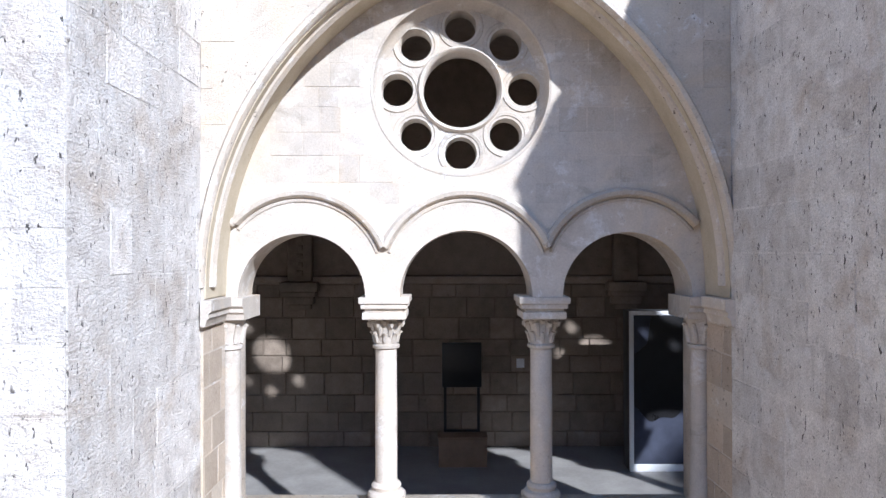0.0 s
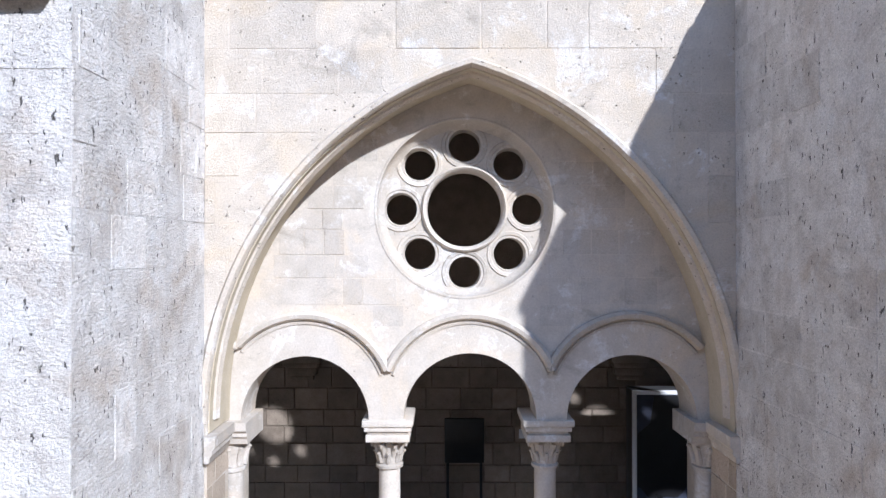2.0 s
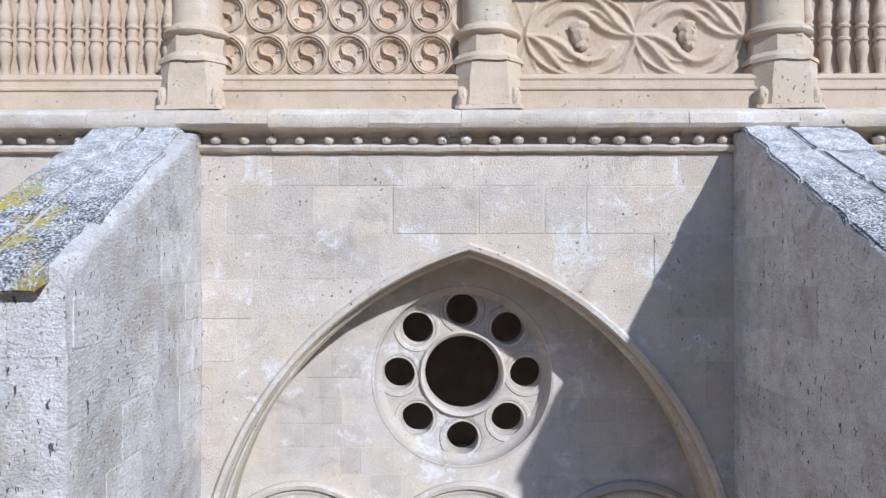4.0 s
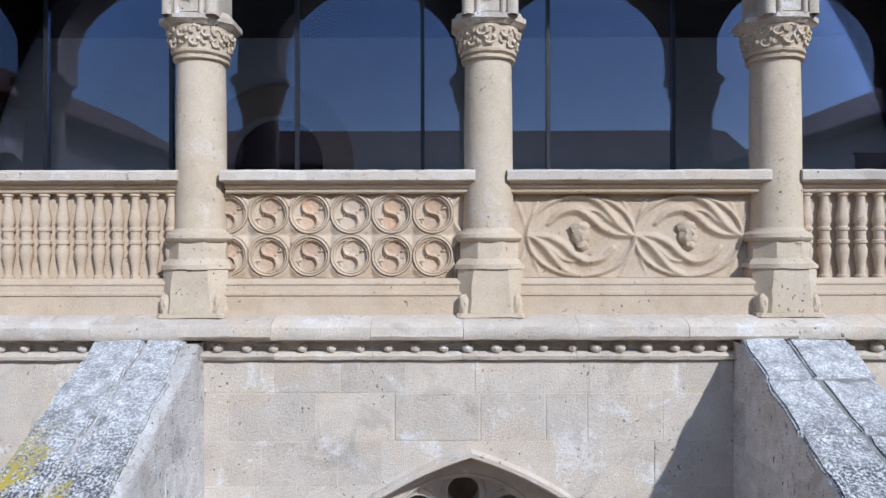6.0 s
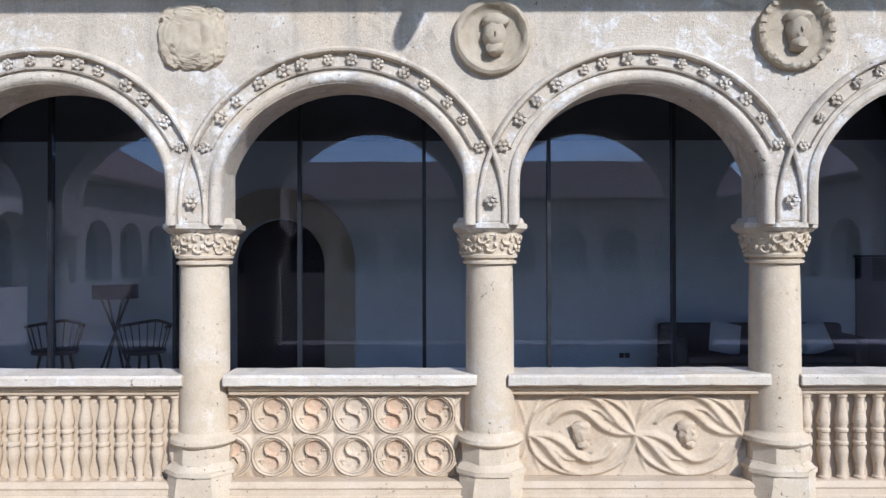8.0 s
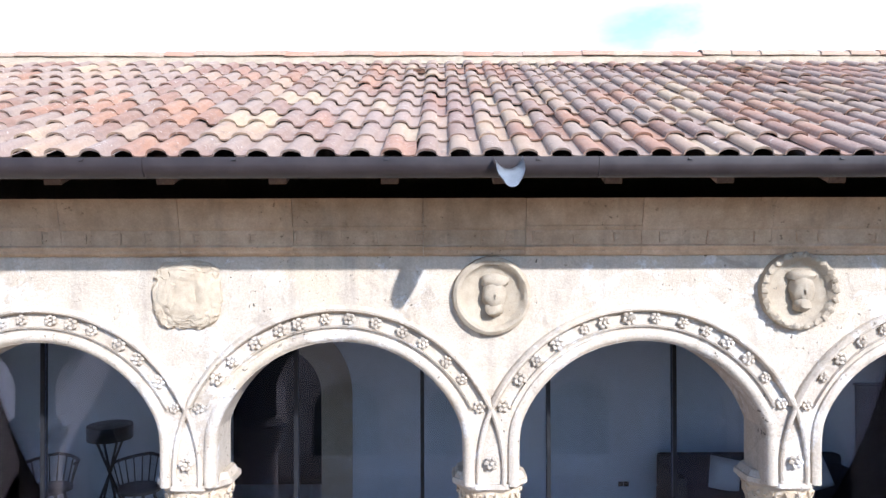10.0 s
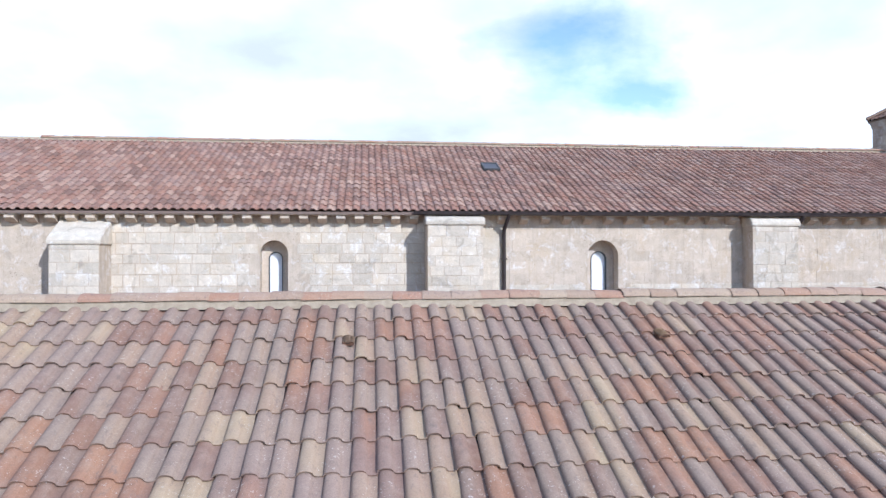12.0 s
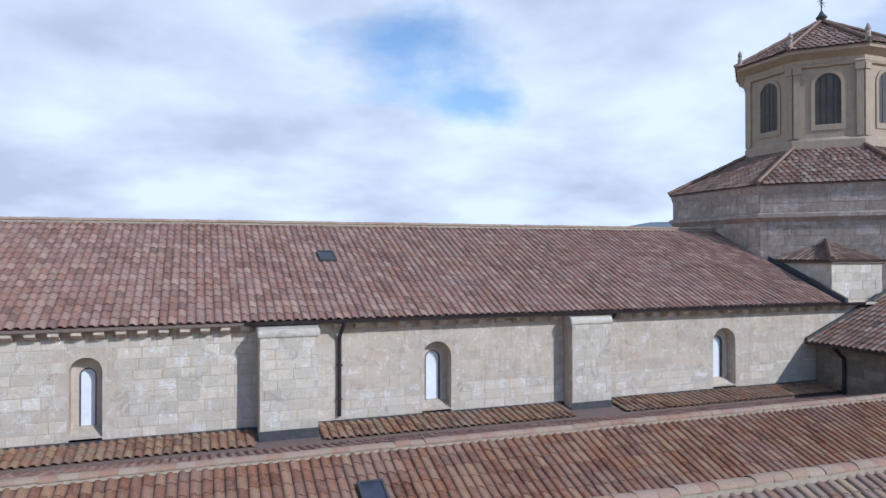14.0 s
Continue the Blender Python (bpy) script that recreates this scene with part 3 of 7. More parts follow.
def tracery_screen(dx):
    t = thing("tracery_screen", "pale limestone arch screen with a pierced rose of eight small roundels", "tracery", "gothic bays of the cloister")
    outline = pointed(CX, SPRING, HALF + 0.04, RISE + 0.04, foot=A_SPRING)
    outline = [p for p in outline if p[1] >= A_SPRING - 1e-6]
    pts = [(outline[0][0], A_SPRING)] + outline[1:-1] + [(outline[-1][0], A_SPRING)]
    # the springing line runs round the three openings
    low = []
    for cx, half in reversed(ARCHES):
        low += circle(cx, A_SPRING, half, 30, 0.0, 180.0, False)
    bm = slab(bmesh.new(), pts + low, [circle(*ROSE, 0.785, 64)], SCREEN_Y + 0.004, SCREEN_Y + 0.46)
    part("panel", bm, TYMP, t)
    rose = part("rose", slab(bmesh.new(), circle(*ROSE, 0.795, 64), [circle(*ROSE, 0.345, 48)] + [circle(x, z, 0.148, 28) for x, z in hole_places()], SCREEN_Y + 0.155, SCREEN_Y + 0.36), TYMP, t, "round stone plate pierced by nine openings")
    y = SCREEN_Y
    dish = [(0.812, y + 0.012), (0.806, y + 0.0), (0.796, y - 0.001), (0.787, y + 0.012), (0.783, y + 0.05), (0.772, y + 0.09), (0.752, y + 0.12), (0.72, y + 0.145), (0.72, y + 0.18), (0.812, y + 0.18)]
    part("dished_rim", ring(bmesh.new(), *ROSE, dish, 0, 360, 72), TYMP, rose)
    rim = [(0.340, y + 0.30), (0.340, y + 0.175), (0.352, y + 0.130), (0.374, y + 0.112), (0.390, y + 0.128), (0.395, y + 0.16), (0.38, y + 0.2)]
    part("centre_rim", ring(bmesh.new(), *ROSE, rim, 0, 360, 56), TYMP, rose)
    small = [(0.143, y + 0.34), (0.143, y + 0.20), (0.160, y + 0.165), (0.176, y + 0.146), (0.203, y + 0.143), (0.213, y + 0.16), (0.20, y + 0.2)]
    for x, z in hole_places():
        part("roundel_rim", ring(bmesh.new(), x, z, small, 0, 360, 32), TYMP, rose)
    for k, (cx, half) in enumerate(ARCHES):
        zc = 2.073
        left, right = (138.0 if k == 0 else 180.0 - 22.9), (40.0 if k == 2 else 22.9)
        prof = [(0.745, y + 0.03), (0.745, y - 0.02), (0.765, y - 0.055), (0.80, y - 0.065), (0.825, y - 0.04), (0.83, y + 0.03)]
        bm = ring(bmesh.new(), cx, zc, prof, left, right, 30)
        prof2 = [(0.71, y + 0.03), (0.71, y - 0.008), (0.73, y - 0.014), (0.745, y + 0.0), (0.745, y + 0.03)]
        ring(bm, cx, zc, prof2, left + 2, right - 2, 30)
        if k == 0:
            a = radians(left)
            blob(bm, cx + 0.80 * math.cos(a) - 0.02, y - 0.03, zc + 0.80 * math.sin(a) - 0.01, 0.045, 0.04, 0.045, 2, 0.2)
        part("hood_mould", bm, TYMP, t, "moulded hood over a round arch")
        edge = [(half + 0.0, y + 0.03), (half - 0.006, y + 0.06), (half - 0.006, y + 0.10), (half + 0.02, y + 0.12)]
        part("arch_edge", ring(bmesh.new(), cx, A_SPRING, edge, 180.0, 0.0, 30), TYMP, t)
    t.location.x = dx
    return t


for k, c in enumerate(BAY):
    tracery_screen(c - CX)
    outer, inner = pointed(c, SPRING, HALF + 0.02, RISE + 0.02, foot=1.96), pointed(c, SPRING, HALF - 0.012, RISE - 0.012, foot=1.96)
    part("arch_soffit", slab(bmesh.new(), outer + inner[::-1], [], WALL_Y + 0.03, SCREEN_Y + 0.002), SOFFIT, wall_lower, "stone soffit of the pointed arch, yellow partly from stain, partly painted bounce light")


def leaf_ring(bm, cx, cy, z0, r0, r1, h, n, size, a0=0.0):
    """Rows of curling leaves round a capital."""
    for k in range(n):
        a = a0 + 2 * math.pi * k / n
        pts = []
        for i in range(5):
            f = i / 4
            r = r0 + (r1 - r0) * f ** 1.6 + 0.015
            pts.append((cx + r * math.cos(a), cy + r * math.sin(a), z0 + h * f))
        tube(bm, pts, [size * 0.8, size, size * 0.9, size * 0.7, size * 0.75], 6)
        blob(bm, pts[-1][0], pts[-1][1], pts[-1][2] - 0.01, size * 0.9, size * 0.9, size * 0.7, 1, 0.3)
    return bm


def gothic_column(x, y=SCREEN_Y + 0.24):
    t = thing("cloister_column", "slender pale limestone column with a leafy capital", "column", "columns of the gothic screen", at=(x, y, 0.0))
    part("base", lathe(box(bmesh.new(), -0.17, 0.17, -0.17, 0.17, 0.02, 0.10, 0.012), [(0.165, 0.10), (0.172, 0.125), (0.16, 0.15), (0.125, 0.165), (0.13, 0.185), (0.138, 0.20), (0.125, 0.225), (0.105, 0.235)], 24), TYMP, t)
    part("shaft", lathe(bmesh.new(), [(0.101, 0.235), (0.101, 0.8), (0.097, 1.46)], 28), TYMP, t)
    bm = lathe(bmesh.new(), [(0.095, 1.45), (0.122, 1.46), (0.124, 1.485), (0.098, 1.50), (0.102, 1.56), (0.118, 1.66), (0.145, 1.74)], 24)
    leaf_ring(bm, 0, 0, 1.51, 0.082, 0.118, 0.10, 8, 0.022)
    for k in range(8):
        a = math.pi * k / 4 + math.pi / 8
        c, d = math.cos(a), math.sin(a)
        pts = [(r * c, r * d, z) for r, z in ((0.105, 1.58), (0.125, 1.65), (0.15, 1.70), (0.165, 1.69), (0.162, 1.665), (0.148, 1.665))]
        tube(bm, pts, [0.016, 0.021, 0.022, 0.020, 0.017, 0.014], 6)
        blob(bm, 0.135 * math.cos(a + 0.39), 0.135 * math.sin(a + 0.39), 1.705, 0.03, 0.03, 0.026, 1, 0.3)
    part("capital", rough_up(bm, 0.006, 18.0), TYMP, t, "carved leaf capital")
    bm = bmesh.new()
    w = 0.195
    for a, b, g in ((1.735, 1.80, 0.0), (1.80, 1.83, -0.02), (1.83, 1.875, 0.012), (1.875, 1.935, 0.03)):
        box(bm, -w - g, w + g, -0.235 - g, 0.235 + g, a, b, 0.008)
    part("abacus", bm, TYMP, t, "stepped square abacus")
    return t


for c in BAY:
    for dx in (-0.725, 0.70):
        gothic_column(c + dx)


def respond(c, side):
    """The half column and its impost against the buttress side."""
    x = c + side * HALF
    t = thing("respond", "engaged limestone half column with a moulded impost", "column", "responds of the gothic screen", at=(x, SCREEN_Y, 0.0))
    s = -side
    o = s * 0.008
    part("shaft", lathe(bmesh.new(), [(0.125, 0.0), (0.125, 0.08), (0.10, 0.14), (0.092, 0.7), (0.092, 1.46), (0.115, 1.47), (0.115, 1.50), (0.092, 1.51)], 20, (o, 0.12, 0)), TYMP, t)
    part("jamb", box(bmesh.new(), min(0, s * 0.05), max(0, s * 0.05), 0.10, 0.46, FLOOR, 1.74, 0.01), WALL, t)
    bm = lathe(bmesh.new(), [(0.092, 1.50), (0.10, 1.58), (0.13, 1.70), (0.14, 1.75)], 16, (o, 0.12, 0))
    leaf_ring(bm, o, 0.12, 1.52, 0.085, 0.13, 0.17, 8, 0.026)
    part("capital", rough_up(bm, 0.006, 18.0), TYMP, t)
    xs = sorted((0.0, s * 0.185))
    part("impost", prism(bmesh.new(), [(-0.05, 1.74), (-0.06, 1.79), (-0.085, 1.81), (-0.08, 1.84), (-0.11, 1.865), (-0.11, 1.935), (0.46, 1.935), (0.46, 1.74)], *xs), TYMP, t, "moulded impost block")
    part("impost_return", prism(bmesh.new(), [(0.0, 1.74), (s * 0.04, 1.74), (s * 0.05, 1.79), (s * 0.07, 1.81), (s * 0.065, 1.84), (s * 0.09, 1.865), (s * 0.09, 1.95), (0.0, 1.95)], -0.62, -0.112, "y"), TYMP, t, "impost band along the jamb")
    return t


for c in BAY:
    respond(c, -1)
    respond(c, 1)
for c in BAY:
    bm = boxed(c - HALF, c + HALF, SCREEN_Y - 0.02, SCREEN_Y + 0.50, FLOOR - 0.2, 0.02, bevel=0.015)
    tagged(part("sill_wall", bm, WALL), "low limestone sill wall under the columns", "wall", kind="structure")

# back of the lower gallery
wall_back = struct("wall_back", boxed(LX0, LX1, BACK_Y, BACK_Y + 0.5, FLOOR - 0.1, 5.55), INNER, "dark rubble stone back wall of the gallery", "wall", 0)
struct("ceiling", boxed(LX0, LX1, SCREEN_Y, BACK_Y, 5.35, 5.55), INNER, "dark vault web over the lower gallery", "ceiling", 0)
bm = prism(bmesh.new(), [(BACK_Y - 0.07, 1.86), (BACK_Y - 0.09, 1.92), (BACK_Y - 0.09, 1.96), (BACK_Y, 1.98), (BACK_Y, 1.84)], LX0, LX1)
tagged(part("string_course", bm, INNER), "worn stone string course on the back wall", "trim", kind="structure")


def vault_rib(x):
    t = thing("vault_shaft", "carved wall shaft and corbel that carry vault ribs", "corbel", "vault shafts", at=(x, BACK_Y, 0))
    bm = bmesh.new()
    for a, b, w, d in ((1.46, 1.54, 0.17, 0.14), (1.54, 1.66, 0.22, 0.19), (1.66, 1.74, 0.25, 0.22), (1.74, 1.88, 0.29, 0.26)):
        box(bm, -w, w, -d, 0.0, a, b, 0.015)
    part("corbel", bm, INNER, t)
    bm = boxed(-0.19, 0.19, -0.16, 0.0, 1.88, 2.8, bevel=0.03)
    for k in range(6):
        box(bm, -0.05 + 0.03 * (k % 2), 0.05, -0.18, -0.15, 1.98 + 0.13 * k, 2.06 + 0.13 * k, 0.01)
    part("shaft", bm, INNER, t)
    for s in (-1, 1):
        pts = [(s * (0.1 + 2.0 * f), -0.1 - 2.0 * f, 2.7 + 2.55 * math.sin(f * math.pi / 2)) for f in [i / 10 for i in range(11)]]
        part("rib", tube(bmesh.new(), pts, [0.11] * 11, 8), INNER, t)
    return t


for x in (-7.3, -2.21, 2.79, 7.9):
    vault_rib(x)

# display panel, reading stand and its box in the gallery
t = thing("display_case", "tall display case with white metal frame and dark glossy front", "display case", at=(2.55, 9.55, FLOOR))
part("body", boxed(0.0, 1.35, 0.02, 0.32, 0.0, 2.20, bevel=0.008), LEAD, t, "dark grey side panels")
for a in ((0.0, 0.055, 0.0, 2.2), (1.295, 1.35, 0.0, 2.2), (0.055, 1.295, 2.145, 2.2), (0.055, 1.295, 0.0, 0.10)):
    part("frame_bar", boxed(a[0], a[1], -0.03, 0.02, a[2], a[3], bevel=0.006), WHITE, t, "white metal frame bar")
front_panel = part("front", boxed(0.055, 1.295, -0.012, 0.015, 0.10, 2.145), POSTER, t, "dark blue glossy front")
edge = [(0.06 + 1.23 * i / 24, 0.86 - 0.16 * math.sin(0.24 * i) + 0.04 * math.sin(0.9 * i + 1.0)) for i in range(25)]
part("dark_print", slab(bmesh.new(), edge + [(1.29, 2.13), (0.30, 2.13), (0.24, 1.75), (0.06, 1.60)], [], -0.0165, -0.0125), BLACK, front_panel, "large black shape with a wavy lower edge on the front", 0)
t = thing("reading_stand", "black information panel on two thin metal legs", "information stand", at=(0.255, 10.0, FLOOR))
part("panel", rough_up(boxed(-0.285, 0.285, -0.03, 0.03, 1.07, 1.71, bevel=0.012), 0.0), BLACK, t)
for s in (-1, 1):
    part("leg", boxed(s * 0.24 - 0.02, s * 0.24 + 0.02, -0.02, 0.02, 0.0, 1.08), FRAME, t)
part("foot_bar", boxed(-0.24, 0.24, -0.025, 0.025, 0.42, 0.46), FRAME, t)
t = thing("plinth_box", "low brown fibreboard box on the gallery floor", "box", at=(0.26, 9.85, FLOOR))
part("carcass", boxed(-0.34, 0.34, -0.14, 0.14, 0.0, 0.40, bevel=0.008), BOXWOOD, t)
part("lid", boxed(-0.35, 0.35, -0.15, 0.15, 0.404, 0.43, bevel=0.006), BOXWOOD, t)
t = thing("wall_label", "small white label plate on the dark wall", "sign", at=(1.18, BACK_Y - 0.055, 0.62))
part("plate", boxed(-0.06, 0.06, -0.004, 0.006, -0.07, 0.07), WHITE, t)

# ---- buttresses ----
B_W, B_FRONT = 0.80, 3.70


def buttress(x0, detailed, inner):
    """A buttress whose weathered slope runs down from the string course to an overhanging drip."""
    x1 = x0 + B_W
    t = thing("buttress", "weathered grey-white limestone buttress with a sloping lichened coping", "buttress", "buttresses of the cloister")
    prof = [(B_FRONT, FLOOR), (WALL_Y, FLOOR), (WALL_Y, 5.858), (5.50, 5.845), (B_FRONT, 4.842)]
    bm = prism(bmesh.new(), prof, x0, x1)
    xi = x1 if inner > 0 else x0
    worn = [e for e in bm.edges if all(abs(v.co.x - xi) < 1e-4 and 4.8 < v.co.z < 5.85 for v in e.verts)]
    bmesh.ops.bevel(bm, geom=worn, offset=0.10 if inner > 0 else 0.03, segments=4, profile=0.5, affect="EDGES")
    part("body", bm, BUTT, t)
    fill = -0.012 if inner > 0 else -0.003
    part("coping_bed", prism(bmesh.new(), [(B_FRONT, 4.852 + fill), (5.46, 5.833 + fill), (5.50, 5.80), (B_FRONT, 4.80)], x0 + 0.03, x1 - (0.15 if inner > 0 else 0.03)), BEDDING, t, "grey mortar bed")
    slope = (5.86 - 4.79) / (5.50 - 3.58)
    ys = [3.58, 4.10, 4.62, 5.10, 5.50]
    rnd = random.Random(int(x0 * 100))
    for a, b in zip(ys, ys[1:]):
        za, zb = 4.79 + slope * (a - 3.58), 4.79 + slope * (b - 3.58)
        split = x0 + B_W * rnd.uniform(0.42, 0.52)
        lo = x0 + (rnd.uniform(-0.02, 0.02) if inner > 0 else rnd.uniform(-0.03, 0.02))
        hi = x1 + (rnd.uniform(-0.095, -0.065) if inner > 0 else rnd.uniform(-0.02, 0.03))
        if b == ys[-1]:
            b, zb = 5.56, zb + 0.055
        for u, v in ((lo, split - 0.013), (split + 0.013, hi - rnd.uniform(-0.02, 0.03))):
            th = 0.09
            bm = prism(bmesh.new(), [(a + 0.02, za + 0.022), (b, zb + 0.006), (b, zb - th), (a + 0.02, za - th)], u, v)
            bmesh.ops.bevel(bm, geom=bm.edges[:], offset=0.014, segments=2, affect="EDGES")
            bmesh.ops.subdivide_edges(bm, edges=bm.edges[:], cuts=5, use_grid_fill=True)
            part("coping_stone", rough_up(rough_up(bm, 0.022, 4.5), 0.010, 17.0), COPING, t, "speckled coping stone with lichen")
    if detailed:
        rnd = random.Random(7)
        lay_stones(t, BUTT, Matrix.Translation((0, B_FRONT, 0)), x0, x1, FLOOR, 4.66, (0.26, 0.42), (0.30, 0.62), rnd, joint=0.009, proud=0.0012)
        top = lambda y: 4.70 + (y - B_FRONT) * slope
        for s, x in ((1, x1), (-1, x0)):
            turn = Matrix.Translation((x, 0, 0)) @ Matrix.Rotation(radians(90 * s), 4, "Z")
            lay_stones(t, BUTT, turn, *((B_FRONT, WALL_Y) if s > 0 else (-WALL_Y, -B_FRONT)), FLOOR, 5.72, (0.26, 0.42), (0.28, 0.62), rnd, keep=lambda a, b, z, w, s=s: w < top(min(abs(a), abs(b))) , joint=0.009, proud=0.0012)
    return t


for k, x0 in enumerate((-2.76 - 5.05, -2.76, 2.31, 2.31 + 5.05)):
    buttress(x0, k in (1, 2), 1 if k < 2 else -1)

# ---- string course under the upper gallery ----
prof = [(5.66, 5.70), (5.60, 5.715), (5.585, 5.745), (5.62, 5.765), (5.69, 5.785), (5.70, 5.835), (5.66, 5.865), (5.57, 5.875), (5.50, 5.885), (5.478, 5.915), (5.478, 5.985), (5.50, 6.01), (5.66, 6.065), (5.80, 6.065), (5.80, 5.70)]
rnd = random.Random(3)
string = thing("string_course", "worn moulded limestone string course with small ball flowers", "trim", kind="structure")
x = LX0
while x < LX1:
    w = rnd.uniform(0.55, 0.95)
    bm = prism(bmesh.new(), [(y + rnd.uniform(-0.004, 0.004), z) for y, z in prof], x + 0.0015, min(x + w, LX1) - 0.0015)
    bmesh.ops.subdivide_edges(bm, edges=[e for e in bm.edges if abs(e.verts[0].co.x - e.verts[1].co.x) > 0.3], cuts=14)
    rough_up(bm, 0.007, 8.0)
    # lighter wall copy, sun on the ledge painted in
    part("ledge_stone", bm, WALL_LIT, string)
    x += w
x = -4.6
ball = mesh_of("ball_flower", rough_up(blob(blob(bmesh.new(), 0, 0, 0, 0.040, 0.035, 0.034, 2), 0, -0.022, 0.004, 0.022, 0.02, 0.02, 1), 0.006, 25), WALL)
while x < 5.2:
    gap = (-1.95 < x < 2.27) or x < -2.8 or x > 3.13
    if gap:
        piece("ball_flower", ball, Matrix.LocRotScale((x, 5.625, 5.806), Euler((0, rnd.uniform(-0.5, 0.5), 0)), Vector((1, 1, 1)) * rnd.uniform(0.95, 1.35)), string)
    x += rnd.choice((0.19, 0.215, 0.23))

# ---- upper gallery: balustrade ----
PITCH, COL0 = 2.405, 0.352
COLS = [COL0 + PITCH * k for k in range(-5, 7)]
PAN_Y = 5.79


def rail_and_plinth(t, x0, x1):
    part("plinth", prism(bmesh.new(), [(5.70, 6.05), (5.70, 6.215), (5.685, 6.225), (5.685, 6.245), (5.70, 6.255), (5.705, 6.30), (5.695, 6.315), (5.70, 6.335), (5.73, 6.36), (5.98, 6.36), (5.98, 6.05)], x0, x1), CARVE, t)
    part("moulding", prism(bmesh.new(), [(5.79, 7.06), (5.765, 7.07), (5.76, 7.085), (5.775, 7.095), (5.745, 7.105), (5.735, 7.12), (5.74, 7.135), (5.70, 7.15), (6.02, 7.15), (6.02, 7.06)], x0, x1), CARVE, t)
    bm = prism(bmesh.new(), [(5.69, 7.152), (5.668, 7.162), (5.665, 7.225), (5.685, 7.245), (6.04, 7.245), (6.05, 7.23), (6.05, 7.152)], x0 - 0.02, x1 + 0.02)
    bmesh.ops.subdivide_edges(bm, edges=[e for e in bm.edges if abs(e.verts[0].co.x - e.verts[1].co.x) > 0.5], cuts=40)
    part("coping", rough_up(bm, 0.006, 7.0), WALL_LIT, t, "worn coping slab, brightened for the sun on its top")


def balusters(x0, x1):
    t = thing("balustrade", "limestone balustrade with double-bellied turned balusters", "balustrade", "balustrades of the upper gallery")
    rail_and_plinth(t, x0, x1)
    half = [(0.047, 0.0), (0.047, 0.018), (0.035, 0.026), (0.031, 0.05), (0.034, 0.10), (0.044, 0.155), (0.0525, 0.205), (0.052, 0.24), (0.041, 0.265), (0.043, 0.278), (0.053, 0.287), (0.053, 0.305), (0.042, 0.317), (0.042, 0.35)]
    prof = [(r, z) for r, z in half] + [(r, 0.70 - z) for r, z in reversed(half)][1:]
    me = mesh_of("baluster", lathe(bmesh.new(), prof, 16, (0, 0, 0)), CARVE)
    n = round((x1 - x0 - 0.02) / 0.147)
    for k in range(n):
        piece("baluster", me, Matrix.Translation((x0 + (k + 0.5) * (x1 - x0) / n, 5.80, 6.36)), t)
    part("back_slab", boxed(x0, x1, 5.838, 5.98, 6.36, 7.06), CARVE, t)
    return t


def spline(ctrl, per=10):
    """A smooth line through control points."""
    pts, n = [], len(ctrl) - 1
    for i in range(per * n + 1):
        k = min(i // per, n - 1)
        u = i / per - k
        q = [Vector(ctrl[min(max(k + d, 0), n)]) for d in (-1, 0, 1, 2)]
        p = 0.5 * (2 * q[1] + (q[2] - q[0]) * u + (2 * q[0] - 5 * q[1] + 4 * q[2] - q[3]) * u * u + (3 * q[1] - q[0] - 3 * q[2] + q[3]) * u ** 3)
        pts.append((p.x, p.y))
    return np.array(pts)


def ridge_height(px, pz, line, wide, high, taper=True):
    """Height of an arris that runs along a line, over a grid of places."""
    best = np.zeros_like(px)
    n = len(line)
    for k, (u, v) in enumerate(line):
        g = k / (n - 1)
        f = (0.25 + 0.75 * math.sin(math.pi * (0.06 + 0.88 * g)) ** 0.7) if taper else 1.0
        d = np.hypot(px - u, pz - v)
        best = np.maximum(best, high * f ** 0.6 * np.clip(1.0 - d / (wide * f), 0, 1) ** 1.15)
    return best


